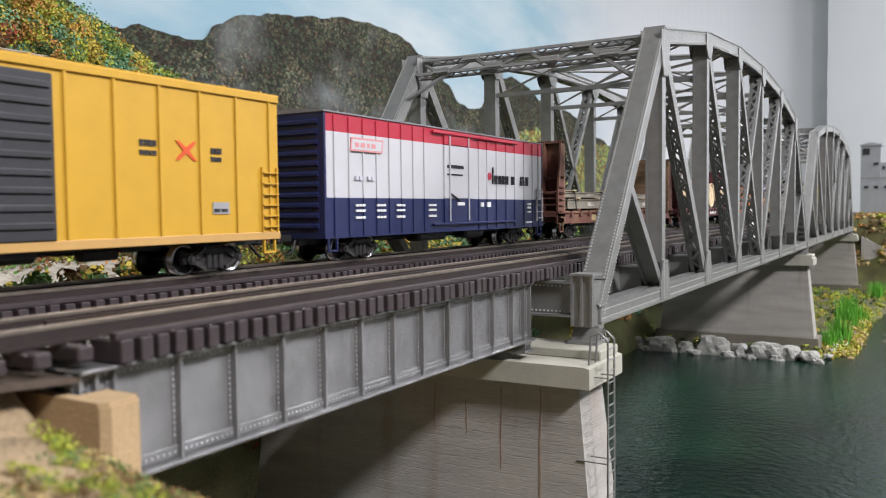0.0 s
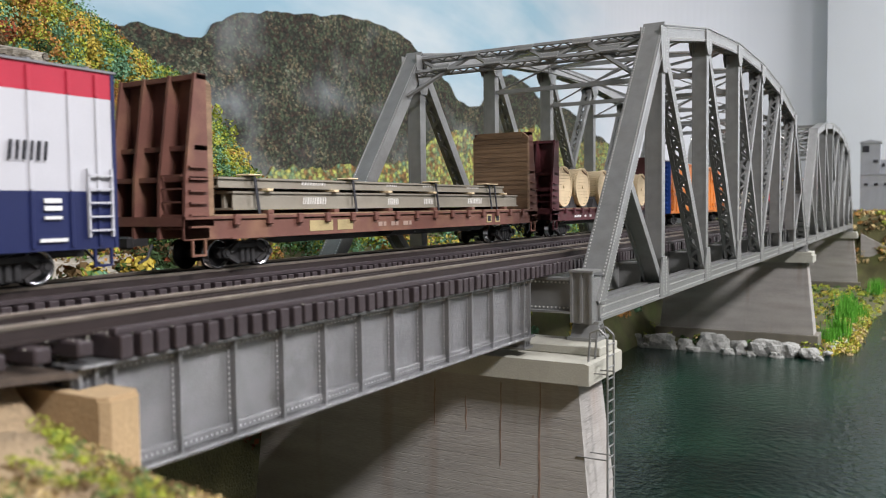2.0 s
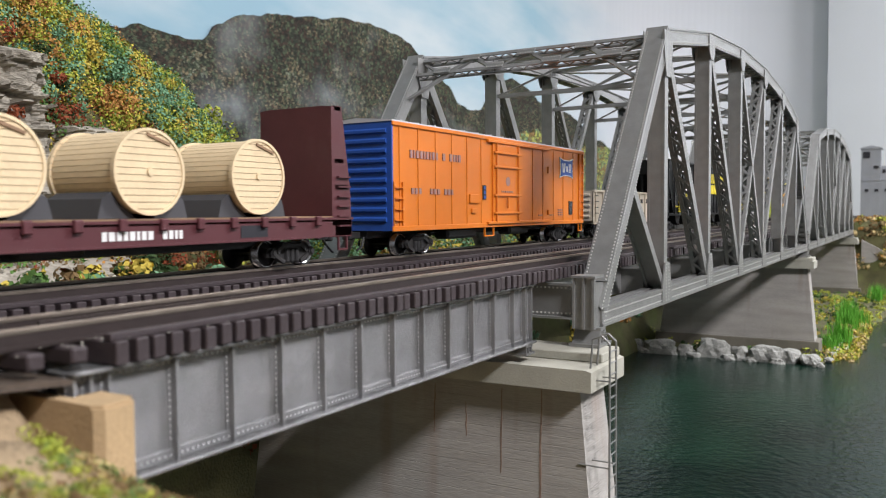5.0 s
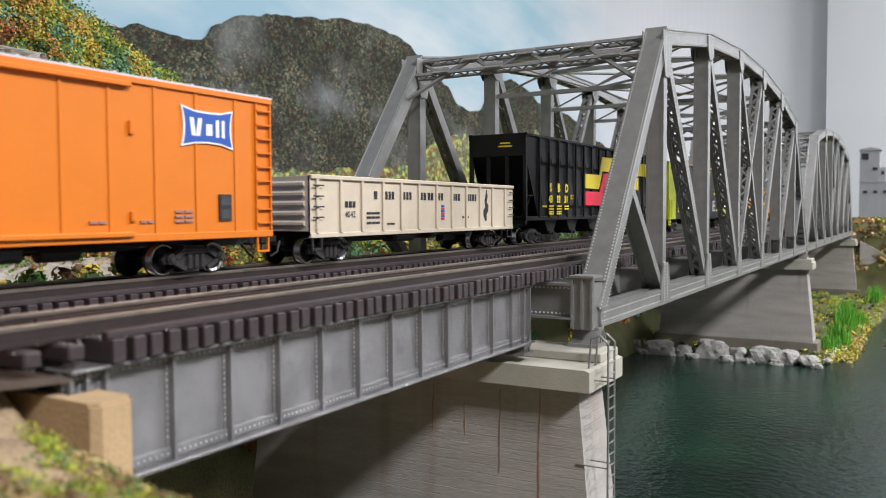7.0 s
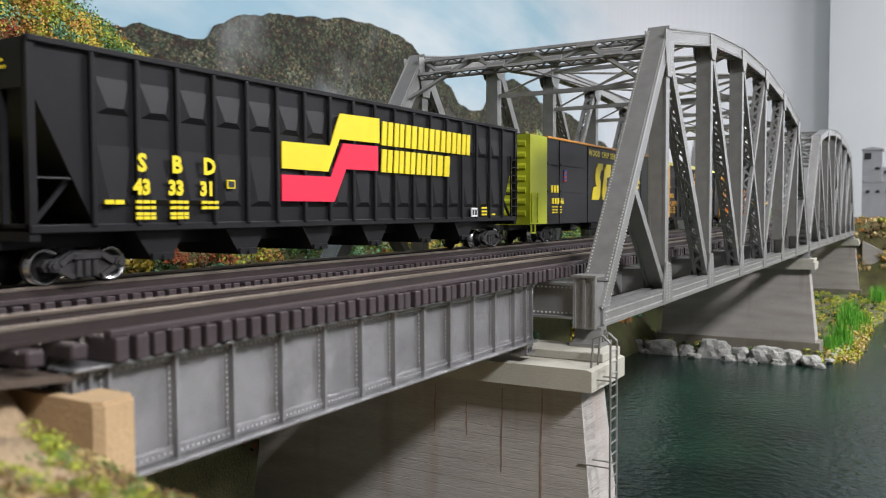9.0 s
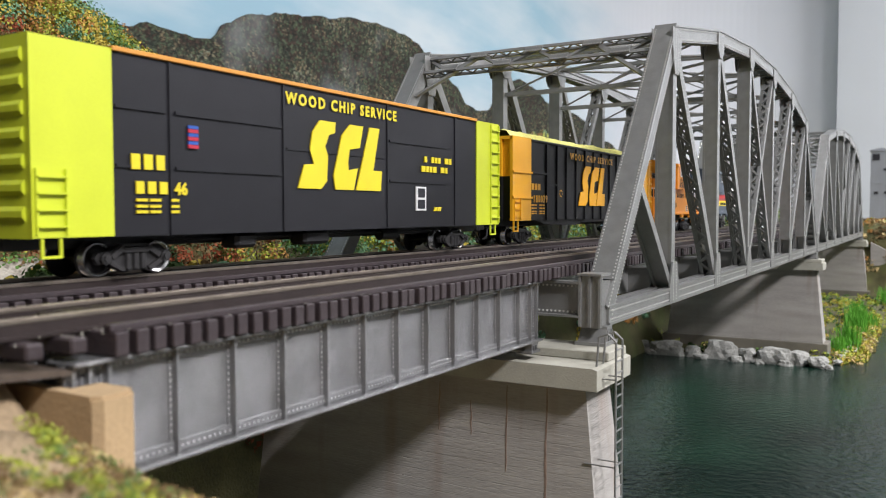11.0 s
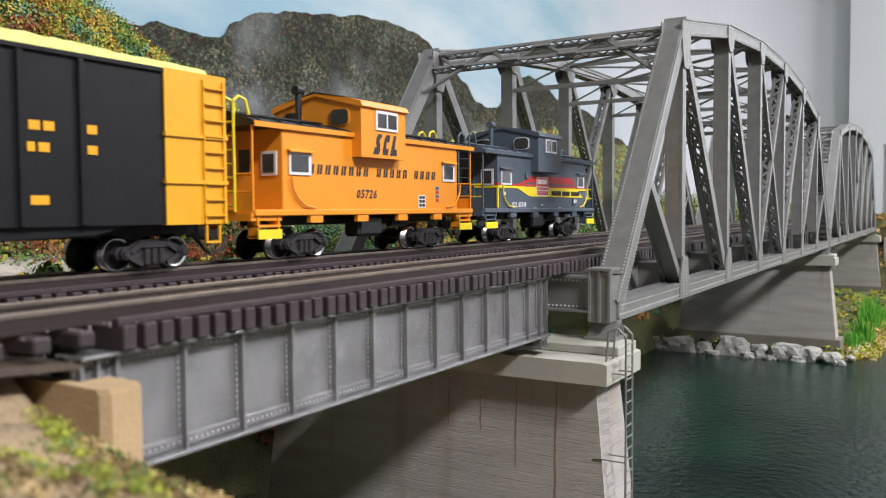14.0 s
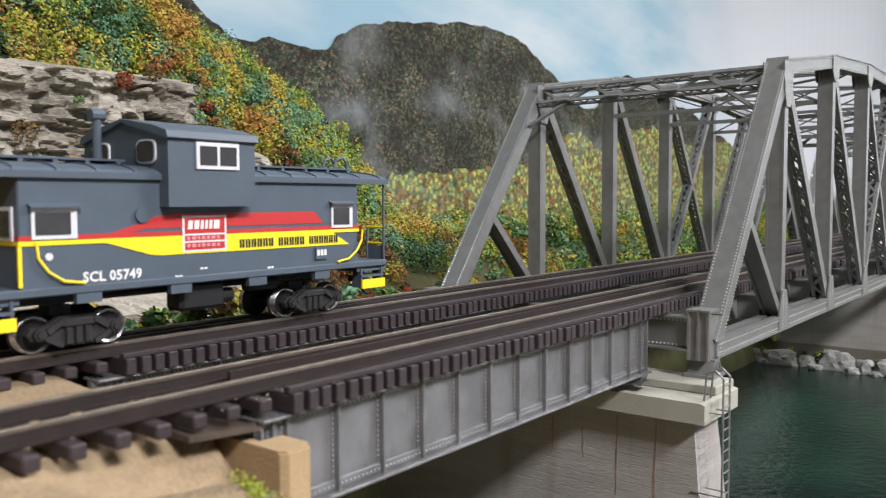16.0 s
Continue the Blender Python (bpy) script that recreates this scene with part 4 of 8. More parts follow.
def car_thing(name, u0, u1, label, category, group=""):
    c = thing(name, (FAR, (u0 + u1) / 2, RAIL_Z), label, category, group)
    TRAIN.append((c, (u0 + u1) / 2))
    h = (u1 - u0) / 2
    return c, h


LETTER = {}


def lettering(car, text, y, z, size, material, x, name="lettering", spread=1.0, slant=0.0, fat=0.0):
    """Flat letters on the side that faces +x; y is where the line starts."""
    cu = bpy.data.curves.new(name, "FONT")
    cu.body, cu.size, cu.space_character, cu.shear, cu.offset = text, size, spread, slant, fat
    cu.extrude = 0.00002
    cu.resolution_u = 2
    cu.materials.append(material)
    ob = new(name, cu)
    ob.parent = car
    ob.location = (x, y, z)
    ob.rotation_euler = (math.pi / 2, 0, math.pi / 2)
    return ob


def bars(car, y, z, widths, height, material, x, gap=0.0012, name="lettering", lean=0.0):
    """A line of writing as plain upright bars: widths, 0 for a space."""
    s = Shape()
    for w in widths:
        if w:
            s.prism([(y, z), (y + w, z), (y + w + lean, z + height), (y + lean, z + height)], 0, x - 0.0004, x + 0.00008)
        y += (w or 0.0022) + gap
    return part(name, s, material, car)


def panel(car, pts, material, x, name="stripe", label=""):
    """A flat painted shape on the side: pts as (y, z)."""
    return part(name, Shape().prism(pts, 0, x - 0.0005, x + 0.00006), material, car, label)


def side_ladder(car, x, y, z0, z1, n, w, material, name="ladder"):
    s = Shape()
    for yy in (y - w / 2, y + w / 2):
        s.box(x, x + 0.0009, yy - 0.0003, yy + 0.0003, z0, z1)
    lad = part(name, s, material, car)
    for k in range(n):
        z = z0 + (z1 - z0) * (k + 0.5) / n
        part("rung", Shape().box(x + 0.0006, x + 0.0014, y - w / 2, y + w / 2, z - 0.00025, z + 0.00025), material, lad)


def paint(name, c, rough=0.45, vary=0.08, dirt=None, amount=0.2):
    return mat(name, c, rough, 0, vary, 120, 0.12, 1500, dirt, amount)


WHITE = paint("white_lettering", (0.72, 0.72, 0.7), 0.6)
INK = paint("black_lettering", (0.015, 0.015, 0.02), 0.6)


XS = 0.018           # half the width of a car body


def car_body(car, h, bands, name="body", w=XS):
    """A closed body from bands (lower z, upper z, paint), stacked."""
    s = Shape()
    for k, (z0, z1, m) in enumerate(bands):
        s.prism([(-w, -h), (w, -h), (w, h), (-w, h)], 2, z0, z1, k)
    return part(name, s, [b[2] for b in bands], car)


def posts(car, ys, z0, z1, material, w=0.0012, d=0.0006, name="side_post", x=XS):
    for sx in (1, -1):
        me = Shape().box(min(0, sx * d), max(0, sx * d), -w / 2, w / 2, z0, z1, 0, min(d, w) * 0.25).mesh(name, material)
        for y in ys:
            part(name, me, material, car, "", (sx * x, y, 0))


def end_ribs(car, y, e, z0, z1, n, material, w=XS, name="end_rib"):
    """Pressed ribs across a car's end."""
    step = (z1 - z0) / n
    s = Shape()
    prof = [(0, -step * 0.3), (e * 0.0009, -step * 0.12), (e * 0.0009, step * 0.12), (0, step * 0.3)]
    s.prism(prof, 0, -w + 0.0025, w - 0.0025)
    me = s.mesh(name, material)
    for k in range(n):
        part(name, me, material, car, "", (0, y, z0 + step * (k + 0.5)))


def roof(car, h, z, material, rise=0.0022, w=XS, seams=12, over=0.0006):
    out_l = [(-w - over, z), (w + over, z), (w + over, z + 0.0006), (0, z + rise), (-w - over, z + 0.0006)]
    r = part("roof", Shape().prism(out_l, 1, -h - 0.0003, h + 0.0003), material, car)
    me = Shape().prism([(-w - over, z + 0.0006), (w + over, z + 0.0006), (w + over, z + 0.0010), (0, z + rise + 0.0004), (-w - over, z + 0.0010)], 1, -0.0005, 0.0005).mesh("roof_seam", material)
    for k in range(seams):
        part("roof_seam", me, material, r, "", (0, -h + 2 * h * (k + 0.5) / seams, 0))
    return r


def underframe(car, h, z=0.012, boxes=((-0.012, 0.012, 0.0075),)):
    part("centre_sill", Shape().box(-0.004, 0.004, -h + 0.001, h - 0.001, z - 0.0035, z), BLACK, car)
    for y0, y1, low in boxes:
        part("brake_gear", Shape().box(0.006, 0.0145, y0, y1, low, z, 0, 0.0012), BLACK, car)
    part("brake_reservoir", Shape().rod((0.008, h * 0.28, z - 0.003), (0.008, h * 0.28 + 0.012, z - 0.003), 0.0024, 10), BLACK, car)
    part("brake_rod", Shape().rod((0.009, -h * 0.6, z - 0.002), (0.009, h * 0.6, z - 0.002), 0.0004, 6), BLACK, car)


def stirrup(car, y, z, material, x=XS, w=0.006, deep=0.0045):
    s = Shape().box(x - 0.0006, x + 0.0002, y - w / 2, y - w / 2 + 0.0007, z - deep, z)
    s.box(x - 0.0006, x + 0.0002, y + w / 2 - 0.0007, y + w / 2, z - deep, z)
    s.box(x - 0.0006, x + 0.0002, y - w / 2, y + w / 2, z - deep - 0.0007, z - deep)
    part("step", s, material, car)


def running_gear(car, h, inset, frame_mat=FRAME_BLACK):
    truck(car, -h + inset, frame_mat)
    truck(car, h - inset, frame_mat)
    coupler(car, h, 1)
    coupler(car, -h, -1)


def even(a, b, n):
    return [a + (b - a) * k / (n - 1) for k in range(n)]


GREY_DUST = (0.25, 0.22, 0.19)
YELLOW = paint("chrome_yellow_car_paint", (0.54, 0.31, 0.03), 0.4, 0.08, (0.5, 0.28, 0.05), 0.15)
ROOFGREY = paint("galvanised_roof", (0.2, 0.2, 0.21), 0.5, 0.15)
DARKDOOR = paint("black_door_paint", (0.03, 0.031, 0.035), 0.5, 0.2)
RED = paint("signal_red_paint", (0.43, 0.025, 0.05), 0.4)
CARWHITE = paint("white_car_paint", (0.5, 0.5, 0.52), 0.38, 0.04)
NAVY = paint("navy_car_paint", (0.012, 0.018, 0.075), 0.4, 0.12)
ORANGE = paint("bright_orange_car_paint", (0.62, 0.17, 0.012), 0.38, 0.05)
BLUE = paint("royal_blue_paint", (0.02, 0.08, 0.35), 0.45)
BEIGE = paint("cream_gondola_paint", (0.53, 0.46, 0.35), 0.6, 0.1, (0.3, 0.26, 0.2), 0.22)
CARBLACK = mat("satin_black_car_paint", (0.010, 0.010, 0.011), 0.45, 0, 0.2, 120, 0.12, 1500, spec=0.25)
CARCHAR = mat("charcoal_car_paint", (0.015, 0.015, 0.018), 0.45, 0, 0.15, 120, 0.12, 1500, spec=0.3)
LEMON = paint("lemon_yellow_paint", (0.74, 0.6, 0.02), 0.45)
LIME = paint("yellow_green_paint", (0.56, 0.63, 0.03), 0.45, 0.06)
AMBER = paint("amber_yellow_paint", (0.7, 0.34, 0.012), 0.42, 0.06)
CRIMSON = paint("crimson_paint", (0.75, 0.02, 0.06), 0.45)
MAROON = paint("maroon_car_paint", (0.085, 0.022, 0.026), 0.5, 0.15, (0.16, 0.1, 0.09), 0.15)
BROWN = paint("faded_brown_car_paint", (0.15, 0.06, 0.042), 0.7, 0.2, (0.3, 0.17, 0.09), 0.35)
CABORANGE = paint("caboose_orange_paint", (0.76, 0.27, 0.015), 0.45, 0.06, (0.6, 0.25, 0.04), 0.12)
CABGREY = paint("blue_grey_caboose_paint", (0.075, 0.098, 0.125), 0.5, 0.08, (0.12, 0.14, 0.16), 0.12)
YSTRIPE = paint("yellow_stripe_paint", (0.88, 0.7, 0.02), 0.5)
RSTRIPE = paint("red_stripe_paint", (0.5, 0.03, 0.03), 0.5)
GLASS = mat("dark_window_glass", (0.05, 0.05, 0.052), 0.08, 0, 0.2, 200, 0)
FRAMEWHITE = paint("white_window_frame", (0.66, 0.66, 0.68), 0.5)
WOOD = mat("weathered_bulkhead_wood", (0.24, 0.15, 0.085), 0.8, 0, 0.45, 120, 0.4, 900, (0.09, 0.05, 0.03), 0.3, stretch=(0.25, 0.25, 3))
PINE = mat("pale_pine_lagging", (0.7, 0.55, 0.34), 0.75, 0, 0.12, 150, 0.3, 1200, stretch=(0.3, 1, 1))
BEAMGREY = mat("grey_brown_steel_beam", (0.25, 0.225, 0.175), 0.6, 0.0, 0.15, 160, 0.2, 1500, (0.17, 0.12, 0.08), 0.2)
CHALK = paint("chalk_white", (0.62, 0.6, 0.55), 0.9)
SADDLE = paint("dark_grey_saddle", (0.05, 0.05, 0.055), 0.6)
CHIPS = mat("pale_yellow_wood_chips", (0.78, 0.74, 0.22), 0.9, 0, 0.35, 400, 0.9, 1400, depth=0.001)


def yellow_boxcar():
    car, h = car_thing("boxcar", -0.298, -0.093, "chrome yellow boxcar with a black sliding door", "boxcar", "freight cars")
    car_body(car, h, [(0.0113, 0.0610, YELLOW)])
    roof(car, h, 0.0610, YELLOW, 0.002)
    part("side_sill", Shape().box(XS, XS + 0.0007, -h, h, 0.0108, 0.0135, 0, 0.0002), paint("tan_sill_paint", (0.5, 0.3, 0.1)), car)
    part("eave", Shape().box(XS, XS + 0.0008, -h, h, 0.0588, 0.0612, 0, 0.0002), YELLOW, car)
    posts(car, [0.0185, 0.034, 0.0500, 0.066, 0.082, 0.098] + [-0.045, -0.06, -0.076, -0.092], 0.0135, 0.0588, YELLOW, 0.0011, 0.0007)
    d = part("door", Shape().box(XS, XS + 0.0012, -0.036, 0.0145, 0.0135, 0.0575, 0, 0.0003), DARKDOOR, car, "black corrugated sliding door")
    for k in range(9):
        part("door_rib", Shape().box(XS + 0.001, XS + 0.0019, -0.035, 0.0135, 0.0165 + k * 0.0046, 0.0185 + k * 0.0046, 0, 0.0004), DARKDOOR, d)
    x = XS + 0.0003
    panel(car, [(0.0560, 0.0428), (0.0590, 0.0398), (0.0560, 0.0368), (0.0572, 0.0368), (0.0602, 0.0390), (0.0632, 0.0368), (0.0644, 0.0368), (0.0614, 0.0398), (0.0644, 0.0428), (0.0632, 0.0428), (0.0602, 0.0408), (0.0572, 0.0428)], paint("orange_red_mark", (0.62, 0.08, 0.02)), x, "mark")
    bars(car, 0.0425, 0.0405, [0.0014, 0.001, 0.0014, 0.001], 0.0018, INK, x, 0.0004)
    bars(car, 0.0425, 0.0378, [0.0012, 0.0014, 0.001, 0.0012], 0.0014, INK, x, 0.0004)
    bars(car, 0.0705, 0.0395, [0.0014, 0.001, 0.0014], 0.0018, INK, x, 0.0004)
    bars(car, 0.0705, 0.0370, [0.0012, 0.0014, 0.001], 0.0014, INK, x, 0.0004)
    panel(car, [(0.0708, 0.0200), (0.0780, 0.0200), (0.0780, 0.0238), (0.0708, 0.0238)], paint("grey_data_plate", (0.3, 0.3, 0.3)), x, "data_plate")
    bars(car, 0.0712, 0.0207, [0.0025, 0.0025], 0.001, INK, x + 0.0002, 0.0008)
    side_ladder(car, XS, 0.0975, 0.0135, 0.036, 6, 0.0075, YELLOW)
    end_ribs(car, h, 1, 0.014, 0.058, 10, YELLOW)
    end_ribs(car, -h, -1, 0.014, 0.058, 10, YELLOW)
    stirrup(car, h - 0.005, 0.0112, YELLOW)
    underframe(car, h)
    running_gear(car, h, 0.026)


def reefer_tricolour():
    car, h = car_thing("boxcar", -0.067, 0.142, "red, white and navy refrigerator boxcar with ribbed ends", "boxcar", "freight cars")
    ends = 0.0006
    car_body(car, h - ends, [(0.0098, 0.0257, NAVY), (0.0257, 0.0515, CARWHITE), (0.0515, 0.0588, RED)])
    for e in (-1, 1):
        y = e * h
        part("end_wall", Shape().box(-XS - 0.0002, XS + 0.0002, min(y, y - e * 0.0012), max(y, y - e * 0.0012), 0.0098, 0.0588), NAVY, car, "navy pressed steel end")
        end_ribs(car, y, e, 0.0125, 0.057, 11, NAVY)
    roof(car, h, 0.0588, ROOFGREY, 0.002)
    for ys, band in ((None, None),):
        pass
    ribs = even(-0.098, -0.031, 8) + [0.0226, 0.032, 0.043, 0.0547, 0.0658, 0.0783, 0.0899, 0.0985]
    for z0, z1, m in ((0.0105, 0.0255, NAVY), (0.0259, 0.0513, CARWHITE), (0.0517, 0.0580, RED)):
        posts(car, ribs, z0, z1, m, 0.0011, 0.0005)
    d = part("door", Shape().box(XS, XS + 0.0008, -0.0135, 0.0145, 0.0259, 0.0513, 0, 0.0002), CARWHITE, car, "white plug door")
    part("door_foot", Shape().box(XS, XS + 0.0008, -0.0135, 0.0145, 0.0135, 0.0255, 0, 0.0002), NAVY, car)
    part("door_head", Shape().box(XS, XS + 0.0008, -0.0135, 0.0145, 0.0517, 0.0575, 0, 0.0002), RED, car)
    part("door_track", Shape().box(XS, XS + 0.0016, -0.0247, 0.0672, 0.0563, 0.0578, 0, 0.0003), RED, car)
    part("door_track", Shape().box(XS, XS + 0.0016, -0.0247, 0.0672, 0.0130, 0.0142, 0, 0.0003), NAVY, car)
    for y in (-0.009, 0.010):
        part("lock_rod", Shape().rod((XS + 0.0012, y, 0.0150), (XS + 0.0012, y, 0.056), 0.0004, 6), CARWHITE, d)
    part("lock_handle", Shape().rod((XS + 0.0014, -0.008, 0.028), (XS + 0.0014, 0.001, 0.0245), 0.0004, 6), INK, d)
    x = XS + 0.00075
    # owner's name as plain slanted strokes, with a small round mark
    part("round_mark", Shape().rod((x - 0.0004, 0.0338, 0.0378), (x + 0.00006, 0.0338, 0.0378), 0.0020, 14), RED, car)
    bars(car, 0.0372, 0.0338, [0.0010], 0.0088, INK, x, 0.0, lean=0.0003)
    bars(car, 0.0400, 0.0338, [0.0008, 0.0006, 0.0007, 0.0005, 0.0007, 0.0006, 0.0008, 0.0005, 0.0007, 0.0006], 0.0046, INK, x, 0.0011)
    bars(car, 0.0605, 0.0338, [0.0006, 0.0006, 0.0005], 0.0046, INK, x, 0.0011)
    bars(car, 0.0720, 0.0336, [0.0007, 0.0006, 0.0007, 0.0006, 0.0008, 0.0006], 0.0050, INK, x, 0.0013, lean=0.0006)
    bars(car, -0.011, 0.0405, [0.003, 0.004, 0.003, 0.004], 0.0016, INK, x + 0.0003, 0.0006)
    bars(car, -0.011, 0.0370, [0.004, 0.003, 0.004, 0.002], 0.0008, INK, x + 0.0003, 0.0006)
    pale = paint("faded_red_mark", (0.6, 0.25, 0.25))
    panel(car, [(-0.0885, 0.0445), (-0.066, 0.0445), (-0.065, 0.0500), (-0.0875, 0.0500)], pale, x, "mark")
    panel(car, [(-0.0875, 0.0452), (-0.0668, 0.0452), (-0.066, 0.0493), (-0.0868, 0.0493)], CARWHITE, x + 0.00005, "mark_field")
    bars(car, -0.0855, 0.0462, [0.003, 0.003, 0.002, 0.003], 0.0018, pale, x + 0.0001, 0.0012)
    bars(car, -0.085, 0.0330, [0.002, 0.002, 0, 0.002, 0.002], 0.0016, paint("pale_grey_lettering", (0.5, 0.5, 0.55)), x, 0.0008)
    for y in (-0.085, -0.07, -0.055, -0.028):
        for z in (0.0222, 0.0200, 0.0172):
            bars(car, y, z, [0.0018, 0.0014, 0.0022], 0.0010, WHITE, x, 0.0005)
    for y, z, w, hh in ((-0.0015, 0.0225, 0.007, 0.0016), (0.0240, 0.0218, 0.003, 0.0022), (0.031, 0.0216, 0.004, 0.0026), (0.0815, 0.0225, 0.005, 0.0012), (0.0815, 0.0205, 0.005, 0.0012), (0.0815, 0.0182, 0.005, 0.0008), (0.080, 0.0122, 0.008, 0.0009)):
        panel(car, [(y, z), (y + w, z), (y + w, z + hh), (y, z + hh)], WHITE, x + (0.0004 if abs(y) < 0.013 else 0), "stencil")
    side_ladder(car, XS + 0.0003, 0.0985, 0.0130, 0.0320, 5, 0.0075, CARWHITE)
    stirrup(car, h - 0.005, 0.0098, NAVY)
    stirrup(car, -h + 0.005, 0.0098, NAVY)
    underframe(car, h, 0.0105, ((-0.03, -0.005, 0.006), (0.015, 0.035, 0.006)))
    running_gear(car, h, 0.030)


def bulkhead_flat(u0, u1, paint_mat, label, inner, inset, top, arched, wood_tint):
    car, h = car_thing("bulkhead_flatcar", u0, u1, label, "flatcar", "freight cars")
    part("deck", Shape().box(-XS, XS, -h + 0.012, h - 0.012, 0.0166, 0.0186), WOOD, car, "worn plank deck")
    part("side_sill", Shape().box(XS - 0.001, XS, -h, h, 0.0105, 0.0180, 0, 0.0002), paint_mat, car)
    part("side_sill", Shape().box(-XS, -XS + 0.001, -h, h, 0.0105, 0.0180, 0, 0.0002), paint_mat, car)
    part("sill_flange", Shape().box(XS - 0.001, XS + 0.0008, -h, h, 0.0172, 0.0181), paint_mat, car)
    part("sill_flange", Shape().box(XS - 0.001, XS + 0.0006, -h + 0.02, h - 0.02, 0.0104, 0.0110), paint_mat, car)
    me = Shape().box(0, 0.0016, -0.0014, 0.0014, 0.0150, 0.0186, 0, 0.0003).mesh("stake_pocket", paint_mat)
    for y in even(-h + 0.022, h - 0.022, 15):
        part("stake_pocket", me, paint_mat, car, "", (XS, y, 0))
    for e in (-1, 1):
        yo, yi = e * h, e * (h - 0.0125)
        b = part("bulkhead", Shape().prism([(-XS, 0.0182), (XS, 0.0182), (XS, top - (0.003 if arched else 0.0004)), (XS - 0.004, top), (-XS + 0.004, top), (-XS, top - (0.003 if arched else 0.0004))], 1, min(yi, yi + e * 0.002), max(yi, yi + e * 0.002)), inner, car, wood_tint)
        if arched:
            n = 16
            for k in range(n):
                za, zb = 0.0190 + (top - 0.0200) * k / n, 0.0190 + (top - 0.0200) * (k + 1) / n - 0.00025
                wx = XS - 0.0004 - (0.0036 if k == n - 1 else 0)
                part("plank", Shape().box(-wx, wx, min(yi, yi - e * 0.0006), max(yi, yi - e * 0.0006), za, zb), WOOD, b)
        # outer frame: posts that taper from foot to top, and cross members
        for x in (-XS + 0.0006, -0.006, 0.006, XS - 0.0006):
            part("bulkhead_post", Shape().prism([(yi + e * 0.002, 0.0110), (yo, 0.0110), (yo - e * 0.001, 0.030), (yi + e * 0.0065, top), (yi + e * 0.002, top)], 0, x - 0.0006, x + 0.0006), paint_mat, b)
        for z, dd in ((0.0300, 0.010), (0.0400, 0.0075), (top - 0.001, 0.006)):
            part("bulkhead_rail", Shape().box(-XS, XS, yi + e * 0.002, yi + e * dd, z - 0.0008, z + 0.0008), paint_mat, b)
        part("bulkhead_skin", Shape().box(-XS + 0.001, XS - 0.001, yi + e * 0.002, yi + e * 0.003, 0.0112, top - 0.001), paint_mat, b)
        part("end_platform", Shape().box(-XS, XS, min(yi, yo), max(yi, yo), 0.0150, 0.0181), paint_mat, car)
        for k in range(6):
            part("rung", Shape().box(XS, XS + 0.0012, min(yi + e * 0.003, yo - e * 0.002), max(yi + e * 0.003, yo - e * 0.002), 0.0145 + k * 0.0038, 0.0151 + k * 0.0038), paint_mat, b)
        for k in range(5):
            part("rung", Shape().box(0.007, XS - 0.002, yo - e * 0.0015, yo - e * 0.0009, 0.014 + k * 0.0042, 0.0146 + k * 0.0042), paint_mat, b)
        stirrup(car, e * (h - 0.006), 0.0105, paint_mat)
    part("fish_belly", Shape().prism([(-h * 0.72, 0.0110), (h * 0.72, 0.0110), (h * 0.6, 0.0075), (-h * 0.6, 0.0075)], 0, 0.006, 0.0075), BLACK, car)
    underframe(car, h - 0.002, 0.0165, ((-0.015, 0.006, 0.0085),))
    running_gear(car, h, inset)
    return car, h


